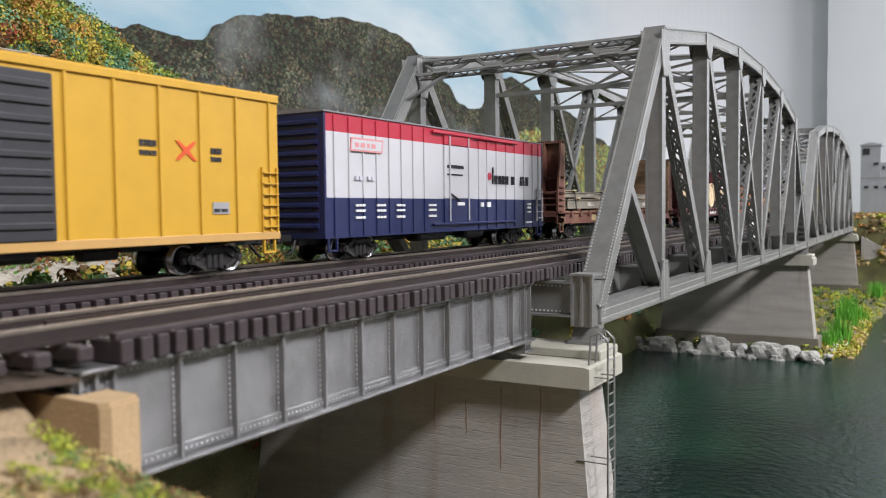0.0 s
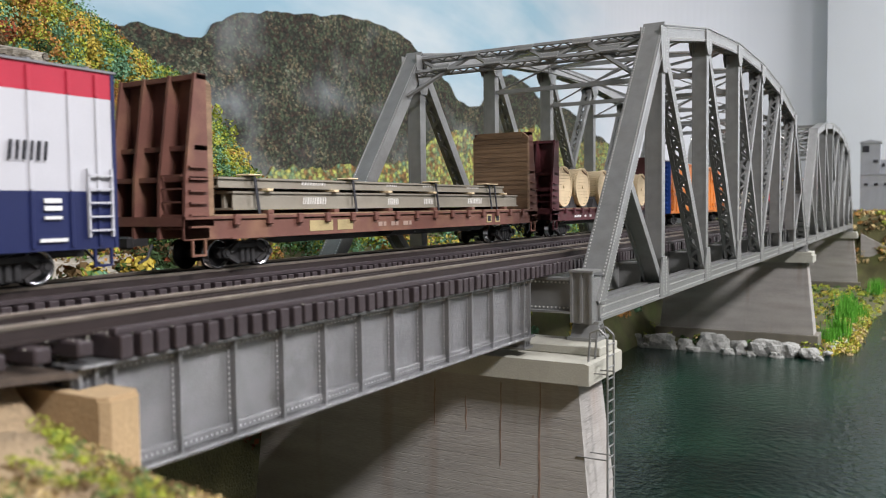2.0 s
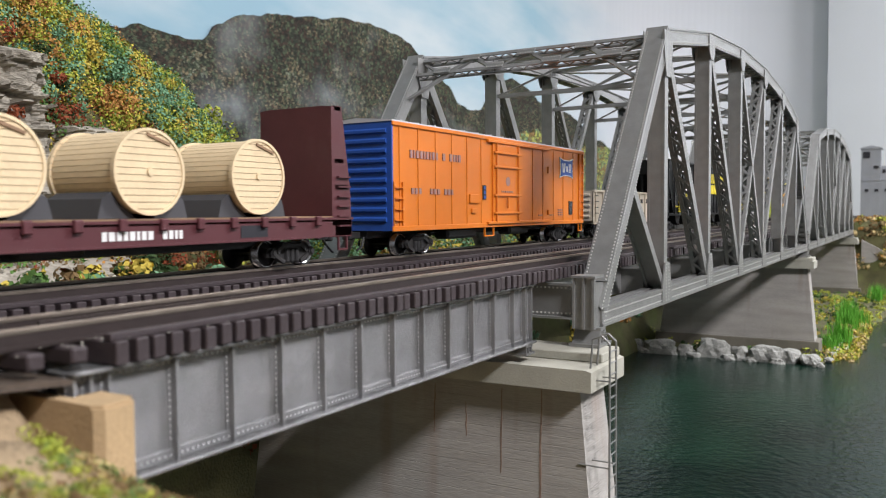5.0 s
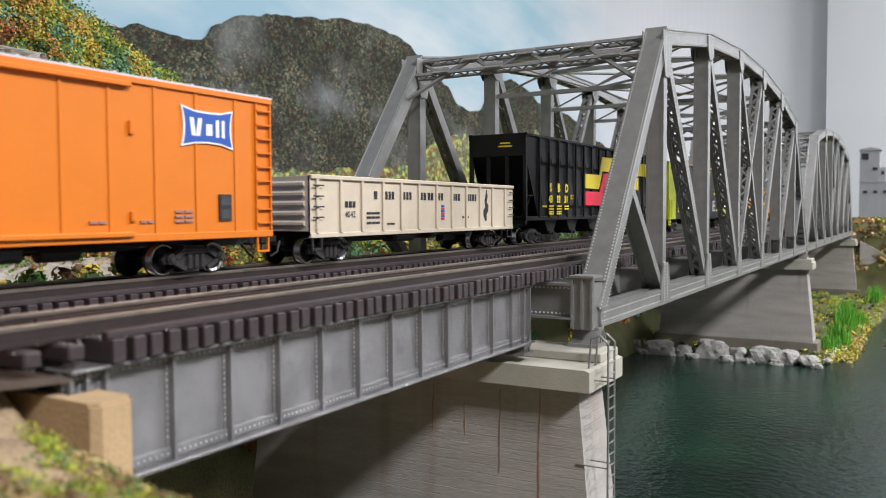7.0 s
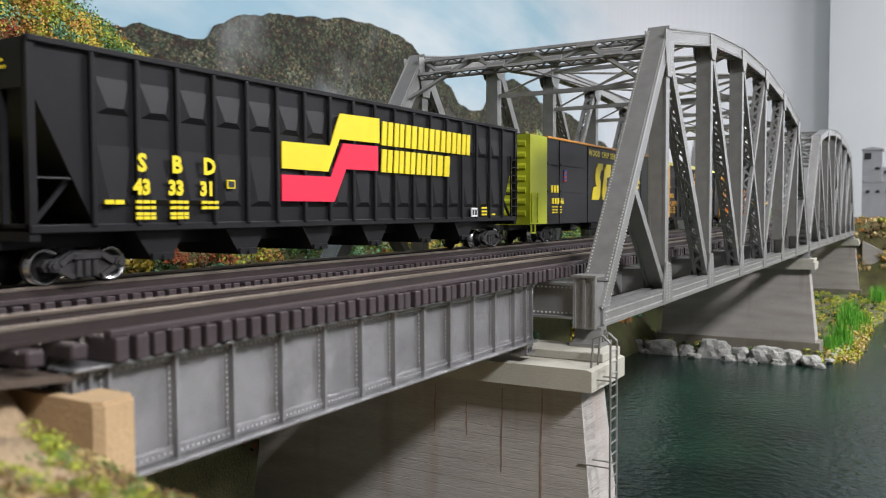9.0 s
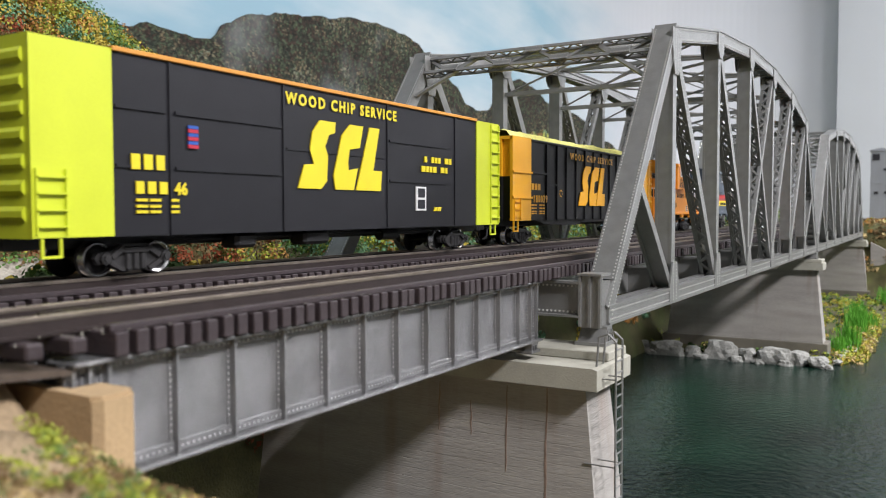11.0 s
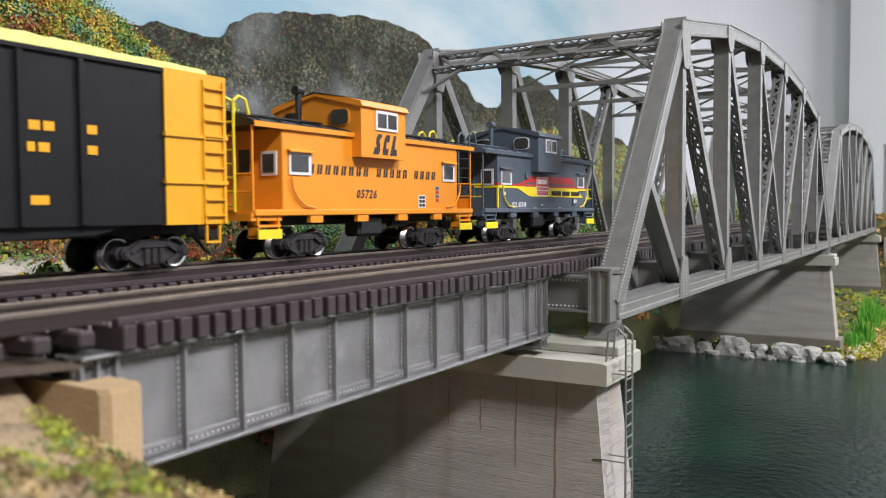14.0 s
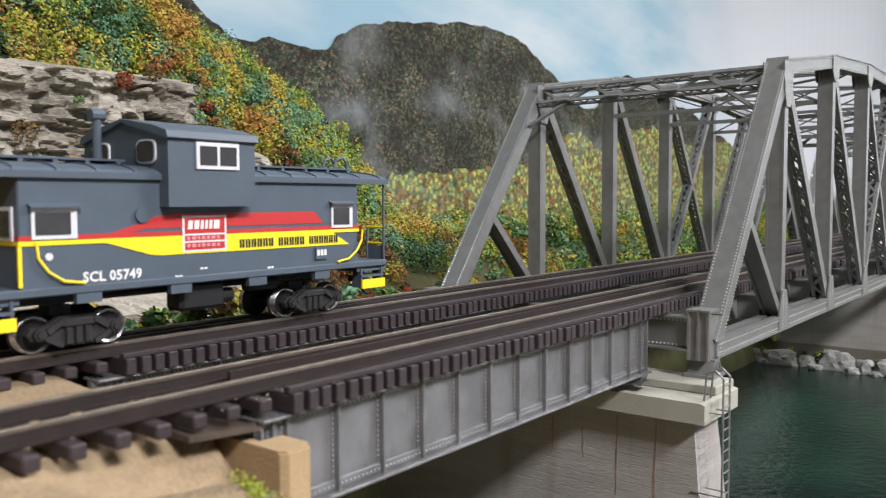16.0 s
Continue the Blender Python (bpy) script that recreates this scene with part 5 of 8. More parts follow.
def brown_flat():
    car, h = bulkhead_flat(0.1665, 0.438, BROWN, "weathered brown bulkhead flatcar with wooden bulkheads", WOOD, 0.033, 0.0635, True, "weathered wooden bulkhead with stained planks")
    x = XS + 0.0001
    yel = paint("faded_yellow_patch", (0.42, 0.33, 0.16), 0.8, 0.3)
    for y, w in ((-0.075, 0.014), (-0.058, 0.01)):
        panel(car, [(y, 0.0118), (y + w, 0.0118), (y + w, 0.0158), (y, 0.0158)], yel, x, "faded_patch")
    bars(car, -0.03, 0.0125, [0.003, 0.002, 0, 0.003, 0.002, 0, 0.004, 0.002], 0.0018, paint("faded_lettering", (0.35, 0.25, 0.2), 0.8), x, 0.0008)
    for y in (0.070, 0.080):
        panel(car, [(y, 0.0118), (y + 0.0055, 0.0118), (y + 0.0055, 0.0160), (y, 0.0160)], yel, x, "data_plate")
        panel(car, [(y + 0.001, 0.0125), (y + 0.0045, 0.0125), (y + 0.0045, 0.0153), (y + 0.001, 0.0153)], INK, x + 0.00008, "data_field")
    # the load: steel beams in two tiers on timber, strapped
    u = (0.1665 + 0.438) / 2
    tier = ((0.0201, 0.0264, -0.112, 0.114, 3, 0.0108), (0.0276, 0.0312, -0.118, 0.0975, 3, 0.0102))
    for z0, z1, y0, y1, n, pitch in tier:
        for k in range(n):
            xc = (k - (n - 1) / 2) * pitch
            fl = 0.0048
            ob = thing("steel_beam", (FAR, u, RAIL_Z), "grey-brown painted steel beam strapped on the flatcar", "steel beam", "beam load")
            s = Shape().box(xc - fl, xc + fl, y0, y1, z0, z0 + 0.0007).box(xc - fl, xc + fl, y0, y1, z1 - 0.0007, z1).box(xc - 0.0006, xc + 0.0006, y0, y1, z0 + 0.0007, z1 - 0.0007)
            part("beam", s, BEAMGREY, ob)
            if k == n - 1:
                # the side of the outer beam is boxed by its web near the edge, with chalk marks
                part("web_plate", Shape().box(xc + fl - 0.0012, xc + fl - 0.0007, y0 + 0.0005, y1 - 0.0005, z0 + 0.0007, z1 - 0.0007), BEAMGREY, ob)
                for yc, w in ((-0.075, 0.016), (-0.018, 0.010), (0.012, 0.011), (0.055, 0.016)):
                    r = random.Random(int(yc * 1000) + int(z0 * 10000))
                    n = int(w / 0.0016)
                    bars(ob, yc, z0 + 0.0014 + r.uniform(0, 0.0006), [r.choice((0.0007, 0.0010, 0.0005)) for _ in range(n)], max(0.0010, (z1 - z0) * 0.42), CHALK, xc + fl - 0.0006, 0.0007, "chalk_mark", r.uniform(-0.0006, 0.0009))
            TRAIN.append((ob, u))
    for y in even(-0.095, 0.095, 6):
        for z0, z1 in ((0.0186, 0.0200), (0.0265, 0.0275)):
            ob = thing("timber_block", (FAR, u, RAIL_Z), "pale wooden packing timber under the steel beams", "timber", "packing timbers")
            part("timber", Shape().box(-0.0165, 0.0172, y - 0.0016, y + 0.0016, z0, z1, 0, 0.0002), PINE if z0 > 0.02 else BROWN, ob)
            TRAIN.append((ob, u))
    for y in (-0.102, -0.045, 0.021, 0.0767, 0.083):
        ob = thing("strap", (FAR, u, RAIL_Z), "black steel strap round the beam load", "strap", "load straps")
        s = Shape().box(-0.0156, 0.0162, y - 0.0006, y + 0.0006, 0.0313, 0.0317)
        s.beam((0.0162, y, 0.0315), (0.0172, y + 0.001, 0.0186), 0.0012, 0.0004, up=(0, 1, 0))
        s.beam((-0.0156, y, 0.0315), (-0.0172, y + 0.001, 0.0186), 0.0012, 0.0004, up=(0, 1, 0))
        part("band", s, INK, ob)
        part("padding", Shape().box(0.0105, 0.0168, y - 0.0035, y + 0.0035, 0.0318, 0.0324, 0, 0.0003), PINE, ob, "pale padding under the strap")
        TRAIN.append((ob, u))


def maroon_flat():
    car, h = bulkhead_flat(0.460, 0.708, MAROON, "maroon bulkhead flatcar with steel bulkheads", MAROON, 0.030, 0.0612, False, "plain maroon steel bulkhead")
    x = XS + 0.0001
    bars(car, 0.008, 0.0124, [0.0016, 0.002, 0.0016, 0.0014, 0.0018, 0.001, 0.0016, 0.0018, 0, 0.0016, 0.0016, 0.001, 0.0012], 0.0026, WHITE, x, 0.0007)
    bars(car, -0.085, 0.0124, [0.003, 0.004, 0.003, 0, 0, 0.003, 0, 0, 0.0035], 0.0014, WHITE, x, 0.0008)
    bars(car, -0.03, 0.0126, [0.003, 0.003], 0.0018, WHITE, x, 0.0008)
    panel(car, [(0.062, 0.0118), (0.075, 0.0118), (0.075, 0.0158), (0.062, 0.0158)], INK, x, "data_plate")
    u = (0.460 + 0.708) / 2
    for yc in (-0.1075, -0.0627, -0.0194, 0.0275, 0.0740):
        yc = max(yc, -0.0965) if yc < -0.1 else yc
        reel = thing("cable_reel", (FAR, u, RAIL_Z), "pale wooden cable reel lagged with narrow boards", "cable reel", "cable reels")
        r, zc = 0.0131, 0.0326
        n = 44
        s = Shape()
        for k in range(n):
            a0, a1 = 2 * math.pi * k / n, 2 * math.pi * (k + 0.9) / n
            rr, ri = r - 0.0006, r - 0.0016
            out_l = [(yc + rr * math.cos(a0), zc + rr * math.sin(a0)), (yc + rr * math.cos(a1), zc + rr * math.sin(a1)), (yc + ri * math.cos(a1), zc + ri * math.sin(a1)), (yc + ri * math.cos(a0), zc + ri * math.sin(a0))]
            part("stave", Shape().prism(out_l, 0, -0.0135, 0.0135), PINE, reel)
        for e in (-1, 1):
            # the end disc, sawn from horizontal boards
            f = part("end_disc", Shape().rod((e * 0.0134, yc, zc), (e * 0.0138, yc, zc), r - 0.001, 32), PINE, reel)
            nb = 13
            for k in range(nb):
                z0, z1 = -r + 2 * r * k / nb + 0.0001, -r + 2 * r * (k + 1) / nb - 0.0001
                q0, q1 = math.sqrt(max(0, r * r - z0 * z0)), math.sqrt(max(0, r * r - z1 * z1))
                zm = (z0 + z1) / 2
                qm = math.sqrt(r * r - zm * zm)
                pts = [(yc - q0, zc + z0), (yc + q0, zc + z0), (yc + qm, zc + zm), (yc + q1, zc + z1), (yc - q1, zc + z1), (yc - qm, zc + zm)]
                part("board", Shape().prism(pts, 0, min(e * 0.0139, e * 0.0152), max(e * 0.0139, e * 0.0152)), PINE, f)
            rim = Shape()
            for k in range(40):
                a0, a1 = 2 * math.pi * k / 40, 2 * math.pi * (k + 1) / 40
                rim.prism([(yc + r * math.cos(a0), zc + r * math.sin(a0)), (yc + r * math.cos(a1), zc + r * math.sin(a1)), (yc + (r - 0.0009) * math.cos(a1), zc + (r - 0.0009) * math.sin(a1)), (yc + (r - 0.0009) * math.cos(a0), zc + (r - 0.0009) * math.sin(a0))], 0, min(e * 0.0150, e * 0.0156), max(e * 0.0150, e * 0.0156))
            part("rim", rim, PINE, f)
            part("hub", Shape().rod((e * 0.0150, yc, zc), (e * 0.0158, yc, zc), 0.0012, 10), PINE, f)
            part("batten", Shape().beam((e * 0.0154, yc - 0.001, zc + 0.0112), (e * 0.0154, yc + 0.0075, zc + 0.0085), 0.0006, 0.0009), WOOD, f)
        TRAIN.append((reel, u))
        sad = thing("reel_saddle", (FAR, u, RAIL_Z), "dark grey steel saddle under a cable reel", "saddle", "reel saddles")
        for e in (-1, 1):
            part("chock", Shape().prism([(yc + e * 0.003, 0.0187), (yc + e * 0.0165, 0.0187), (yc + e * 0.0150, 0.0245), (yc + e * 0.0118, 0.0265), (yc + e * 0.0088, 0.0228)], 0, -0.0125, 0.0125), SADDLE, sad)
        TRAIN.append((sad, u))


def orange_boxcar():
    car, h = car_thing("boxcar", 0.7367, 0.9655, "bright orange insulated boxcar with white roof and blue ends", "boxcar", "freight cars")
    car_body(car, h - 0.0005, [(0.0118, 0.0590, ORANGE)])
    roof(car, h, 0.0590, CARWHITE, 0.002, seams=16)
    for e in (-1, 1):
        part("end_wall", Shape().box(-XS - 0.0002, XS + 0.0002, min(e * h, e * (h - 0.001)), max(e * h, e * (h - 0.001)), 0.0118, 0.0590), BLUE, car, "blue ribbed steel end")
        end_ribs(car, e * h, e, 0.0145, 0.057, 10, BLUE)
    part("eave", Shape().box(XS, XS + 0.0008, -h, h, 0.0572, 0.0590, 0, 0.0002), ORANGE, car)
    part("side_sill", Shape().box(XS, XS + 0.0007, -h, h, 0.0115, 0.0138, 0, 0.0002), ORANGE, car)
    posts(car, even(-0.108, -0.0315, 6) + [0.0330, 0.0480, 0.0640, 0.0800, 0.0970], 0.0138, 0.0572, ORANGE, 0.0011, 0.0004)
    d = part("door", Shape().box(XS, XS + 0.001, -0.0195, 0.0142, 0.0145, 0.0560, 0, 0.0002), ORANGE, car, "orange plug door with lock bars")
    for y in (-0.0165, 0.0105):
        part("lock_rod", Shape().rod((XS + 0.0016, y, 0.014), (XS + 0.0016, y, 0.0565), 0.0005, 6), ORANGE, d)
    for z in (0.0190, 0.0285, 0.0435, 0.0510):
        part("door_bar", Shape().box(XS + 0.001, XS + 0.0021, -0.0192, 0.0140, z - 0.0006, z + 0.0006, 0, 0.0002), ORANGE, d)
    part("lock_handle", Shape().rod((XS + 0.0022, -0.004, 0.0215), (XS + 0.0022, -0.004, 0.0275), 0.0006, 6), ORANGE, d)
    for z, y0, y1 in ((0.0566, -0.0262, 0.0550), (0.0138, -0.0262, 0.0550)):
        part("door_track", Shape().box(XS, XS + 0.0018, y0, y1, z - 0.0008, z + 0.0008, 0, 0.0003), ORANGE, car)
    x = XS + 0.0005
    flag = [(0.0737, 0.0532), (0.0790, 0.0520), (0.0848, 0.0518), (0.0905, 0.0520), (0.0958, 0.0532), (0.0950, 0.0500), (0.0948, 0.0468), (0.0950, 0.0438), (0.0958, 0.0404), (0.0905, 0.0416), (0.0848, 0.0419), (0.0790, 0.0416), (0.0737, 0.0404), (0.0745, 0.0438), (0.0747, 0.0468), (0.0745, 0.0500)]
    panel(car, flag, WHITE, x, "emblem_edge")
    cy, cz = 0.0848, 0.0468
    panel(car, [(cy + (y - cy) * 0.93, cz + (z - cz) * 0.88) for y, z in flag], BLUE, x + 0.0001, "emblem", "blue emblem board with white strokes")
    bars(car, 0.0778, 0.0440, [0.0017], 0.0056, WHITE, x + 0.0002, lean=-0.0008)
    bars(car, 0.0795, 0.0440, [0.0017], 0.0056, WHITE, x + 0.0002, lean=0.0010)
    bars(car, 0.0838, 0.0444, [0.0026], 0.0036, WHITE, x + 0.0002)
    bars(car, 0.0880, 0.0440, [0.0013, 0.0013], 0.0056, WHITE, x + 0.0002, 0.0012)
    grey = paint("faded_blue_lettering", (0.3, 0.17, 0.16))
    bars(car, -0.1000, 0.0440, [0.0018, 0.001, 0.002, 0.002, 0.001, 0.0018, 0.001, 0.002, 0.0018, 0, 0.0022, 0, 0.002, 0.0018, 0.001, 0.0022], 0.0034, grey, x, 0.0012)
    bars(car, -0.0990, 0.0280, [0.002, 0.0018, 0.002, 0, 0, 0.002, 0.002, 0.002, 0, 0.002, 0.002, 0.0018], 0.0026, grey, x, 0.0012)
    bars(car, -0.0100, 0.0300, [0.002, 0.0015, 0.002, 0.002, 0.0015, 0.002], 0.0009, grey, XS + 0.0012, 0.0006)
    part("round_mark", Shape().rod((XS + 0.0008, -0.002, 0.0360), (XS + 0.00108, -0.002, 0.0360), 0.0026, 16), grey, d)
    for k, (y, z, w, hh) in enumerate(((-0.0303, 0.0260, 0.0034, 0.0074), (0.0892, 0.0173, 0.0054, 0.0086))):
        panel(car, [(y, z), (y + w, z), (y + w, z + hh), (y, z + hh)], INK, x, "data_plate")
        for j in range(2 if k else 3):
            n = 2 if k else 3
            panel(car, [(y + 0.0007, z + hh * (j + 0.15) / n), (y + w - 0.0007, z + hh * (j + 0.15) / n), (y + w - 0.0007, z + hh * (j + 0.85) / n), (y + 0.0007, z + hh * (j + 0.85) / n)], (GLASS if k else BLUE), x + 0.0001, "data_field")
    for y, w in ((0.071, 0.008), (0.058, 0.005), (0.041, 0.006)):
        for z in (0.0170, 0.0185, 0.0200)[: 3 if y > 0.06 else 1]:
            bars(car, y, z, [w * 0.4, w * 0.4], 0.0007, grey, x, 0.0006)
    for y, z, w, hh in ((-0.0451, 0.0240, 0.0100, 0.0046), (-0.0430, 0.0190, 0.005, 0.0024), (0.0545, 0.0425, 0.0016, 0.004), (0.0545, 0.0175, 0.0016, 0.003)):
        part("tack_board", Shape().box(XS, XS + 0.001, y, y + w, z, z + hh, 0, 0.0002), ORANGE, car)
    side_ladder(car, XS, h - 0.0045, 0.0140, 0.0570, 9, 0.007, ORANGE)
    side_ladder(car, XS, -h + 0.0045, 0.0140, 0.0330, 4, 0.007, ORANGE)
    stirrup(car, h - 0.0045, 0.0115, ORANGE)
    stirrup(car, -0.0225, 0.0115, ORANGE, w=0.011, deep=0.0040)
    underframe(car, h, 0.0118, ((-0.06, -0.03, 0.0065), (0.01, 0.025, 0.007)))
    running_gear(car, h, 0.030)


def gondola():
    car, h = car_thing("gondola", 0.9865, 1.162, "cream open gondola car with ribbed sides and dark lettering", "gondola", "freight cars")
    z0, z1 = 0.0108, 0.0335
    part("floor", Shape().box(-XS + 0.0005, XS - 0.0005, -h, h, z0, z0 + 0.002), BEIGE, car)
    for sx in (1, -1):
        part("side", Shape().box(sx * (XS - 0.0009), sx * (XS - 0.0001), -h, h, z0, z1), BEIGE, car)
        part("top_rail", Shape().box(sx * (XS - 0.0012), sx * (XS + 0.0009), -h, h, z1 - 0.0012, z1 + 0.0006, 0, 0.0003), BEIGE, car)
        part("bottom_rail", Shape().box(sx * (XS - 0.001), sx * (XS + 0.0004), -h, h, z0 - 0.0006, z0 + 0.0012, 0, 0.0002), BEIGE, car)
    posts(car, [-0.0838, -0.0691, -0.0548, -0.0398, -0.0257, -0.0112, 0.0045, 0.0190, 0.0336, 0.0482, 0.0622, 0.0775], z0 + 0.001, z1 - 0.0010, BEIGE, 0.0016, 0.0008)
    for e in (-1, 1):
        part("end_wall", Shape().box(-XS, XS, min(e * h, e * (h - 0.0008)), max(e * h, e * (h - 0.0008)), z0, z1), BEIGE, car)
        end_ribs(car, e * h, e, z0 + 0.003, z1 - 0.001, 5, BEIGE)
        for z in (0.018, 0.022, 0.026, 0.030):
            part("grab_iron", Shape().rod((XS + 0.0012, e * (h - 0.0008), z), (XS + 0.0012, e * (h - 0.0068), z), 0.0003, 6), INK, car)
    x = XS + 0.0001
    # the owner's name as strokes in groups between the posts
    for y, ws in ((-0.0462, [0.0022]), (-0.0378, [0.0015, 0.0015, 0.0015]), (-0.0238, [0.0015, 0.0015, 0.0015]), (-0.0095, [0.0018, 0.0018]), (-0.0030, [0.0018, 0.0018]), (0.0062, [0.0016, 0.0018]), (0.0205, [0.0015, 0.0015, 0.0018]), (0.0352, [0.0014, 0.0016, 0.0018, 0.0014])):
        bars(car, y, 0.0252, ws, 0.0034, INK, x, 0.0010)
    bars(car, -0.0662, 0.0218, [0.0018, 0.0018, 0.0016], 0.0024, INK, x, 0.0008)
    lettering(car, "4042", -0.0664, 0.0178, 0.0036, INK, x)
    for z in (0.0190, 0.0172, 0.0150):
        bars(car, -0.0515, z, [0.003, 0.002, 0.003], 0.0009, INK, x, 0.0006)
    bars(car, -0.0365, 0.0145, [0.002, 0.003], 0.0007, INK, x, 0.0006)
    bars(car, 0.030, 0.0165, [0.0015, 0, 0.0015], 0.0012, INK, x, 0.0006)
    for j in range(6):
        panel(car, [(0.0092, 0.0160 + j * 0.0012), (0.0120, 0.0160 + j * 0.0012), (0.0120, 0.0170 + j * 0.0012), (0.0092, 0.0170 + j * 0.0012)], BLUE if j % 2 else RED, x, "data_plate")
    # dark outline mark near the end
    panel(car, [(0.0545, 0.0150), (0.0560, 0.0150), (0.0560, 0.0185), (0.0578, 0.0200), (0.0580, 0.0232), (0.0560, 0.0246), (0.0572, 0.0275), (0.0560, 0.0312), (0.0548, 0.0275), (0.0540, 0.0250), (0.0550, 0.0222), (0.0528, 0.0205), (0.0526, 0.0182)], INK, x, "mark")
    stirrup(car, h - 0.004, z0, FRAME_BLACK)
    stirrup(car, -h + 0.004, z0, FRAME_BLACK)
    underframe(car, h, z0, ((-0.025, -0.008, 0.0068), (0.005, 0.012, 0.0075)))
    running_gear(car, h, 0.019)


def hopper():
    car, h = car_thing("hopper_car", 1.179, 1.469, "black open coal hopper with five discharge bays", "hopper car", "freight cars")
    z0, z1 = 0.0160, 0.0640
    yb = 0.1255                     # the side sheets end here below; the slope sheets run out to the ends above
    sheet = [(-h + 0.001, z1), (h - 0.001, z1), (h - 0.001, 0.0525), (yb, z0), (-yb, z0), (-h + 0.001, 0.0525)]
    for sx in (1, -1):
        part("side_sheet", Shape().prism(sheet, 0, min(sx * (XS - 0.0012), sx * (XS - 0.0004)), max(sx * (XS - 0.0012), sx * (XS - 0.0004))), CARBLACK, car)
        part("top_rail", Shape().box(sx * (XS - 0.0016), sx * (XS + 0.001), -h, h, z1 - 0.0006, z1 + 0.0012, 0, 0.0003), CARBLACK, car)
        part("side_sill", Shape().box(sx * (XS - 0.0014), sx * (XS + 0.0006), -h, h, z0 - 0.0016, z0 + 0.0008, 0, 0.0003), CARBLACK, car)
        for e in (-1, 1):
            part("corner_post", Shape().box(sx * (XS - 0.0016), sx * (XS + 0.0004), min(e * h, e * (h - 0.0022)), max(e * h, e * (h - 0.0022)), z0, z1), CARBLACK, car)
    ys = even(-0.1262, 0.1262, 18)
    posts(car, ys, z0, z1 - 0.0006, CARBLACK, 0.0016, 0.0013)
    # pressed panels between the posts, bulging out at top and bottom
    s = Shape()
    wd = (ys[1] - ys[0]) / 2 - 0.0016
    for za, zb in ((0.047, 0.0580), (0.0215, 0.0400)):
        s.add([(XS - 0.0005, -wd, zb), (XS - 0.0005, wd, zb), (XS - 0.0005, wd, za), (XS - 0.0005, -wd, za), (XS + 0.0007, -wd * 0.45, za + 0.002), (XS + 0.0007, wd * 0.45, za + 0.002)],
              [(0, 4, 5, 1), (0, 3, 4), (1, 5, 2), (3, 2, 5, 4)])
    me = s.mesh("pressed_panel", CARBLACK)
    for a, b in zip(ys, ys[1:]):
        part("pressed_panel", me, CARBLACK, car, "", (0, (a + b) / 2, 0))
    for e in (-1, 1):
        # sloping end floor, end wall over it, ladder bars
        part("slope_sheet", Shape().prism([(e * (h - 0.001), 0.0530), (e * (h - 0.001), 0.0520), (e * 0.108, z0), (e * 0.108, z0 + 0.001)], 0, -XS + 0.0012, XS - 0.0012), CARBLACK, car)
        part("end_wall", Shape().box(-XS + 0.001, XS - 0.001, min(e * h, e * (h - 0.001)), max(e * h, e * (h - 0.001)), 0.0520, z1 + 0.0008), CARBLACK, car)
        for xx in (-0.006, 0.006):
            part("end_post", Shape().box(xx - 0.0009, xx + 0.0009, min(e * h, e * (h - 0.002)), max(e * h, e * (h - 0.002)), z0, 0.0530), CARBLACK, car)
        part("end_sill", Shape().box(-XS, XS, min(e * h, e * (h - 0.003)), max(e * h, e * (h - 0.003)), z0 - 0.0035, z0 + 0.0010), CARBLACK, car)
        part("end_platform", Shape().box(-XS + 0.001, XS - 0.001, min(e * h, e * yb), max(e * h, e * yb), z0 - 0.001, z0), CARBLACK, car)
        part("hand_rail", Shape().rod((XS - 0.001, e * (h - 0.002), 0.0290), (XS - 0.001, e * 0.126, 0.0290), 0.0004, 6), CARBLACK, car)
        part("slope_brace", Shape().beam((XS - 0.003, e * (h - 0.002), z0), (XS - 0.003, e * 0.127, 0.034), 0.001, 0.0012), CARBLACK, car)
    side_ladder(car, XS, h - 0.0045, z0, 0.0500, 8, 0.007, CARBLACK)
    bay = Shape().prism([(-0.0110, z0), (0.0110, z0), (0.0035, 0.0058), (-0.0035, 0.0058)], 0, -0.0135, 0.0150)
    bay.box(0.0150, 0.0160, -0.0040, 0.0040, 0.0056, 0.0076).rod((-0.012, 0, 0.0062), (0.0168, 0, 0.0062), 0.0008, 8)
    bme = bay.mesh("discharge_bay", CARBLACK)
    for y in (-0.1000, -0.0640, -0.0250, 0.0120, 0.0520, 0.0900):
        if abs(y) < 0.0995:
            b = part("discharge_bay", bme, CARBLACK, car, "", (0, y, 0))
    part("discharge_bay", bme, CARBLACK, car, "", (0, -0.1005, 0))
    part("centre_sill", Shape().box(-0.005, 0.005, -h, h, 0.0100, 0.0150), CARBLACK, car)
    # coal-dark inside floor so that the tub is closed
    part("inner_floor", Shape().box(-XS + 0.001, XS - 0.001, -0.11, 0.11, z0, z0 + 0.001), CARBLACK, car)
    x = XS + 0.0014
    panel(car, [(-0.0505, 0.0352), (-0.0245, 0.0350), (-0.0172, 0.0478), (0.0097, 0.0480), (0.0097, 0.0582), (-0.0168, 0.0577), (-0.0232, 0.0449), (-0.0505, 0.0447)], LEMON, x, "emblem_band", "bright yellow stepped band")
    panel(car, [(-0.0507, 0.0237), (-0.0209, 0.0236), (-0.0132, 0.0364), (0.0086, 0.0366), (0.0086, 0.0467), (-0.0150, 0.0463), (-0.0230, 0.0331), (-0.0507, 0.0330)], CRIMSON, x, "emblem_band", "crimson stepped band")
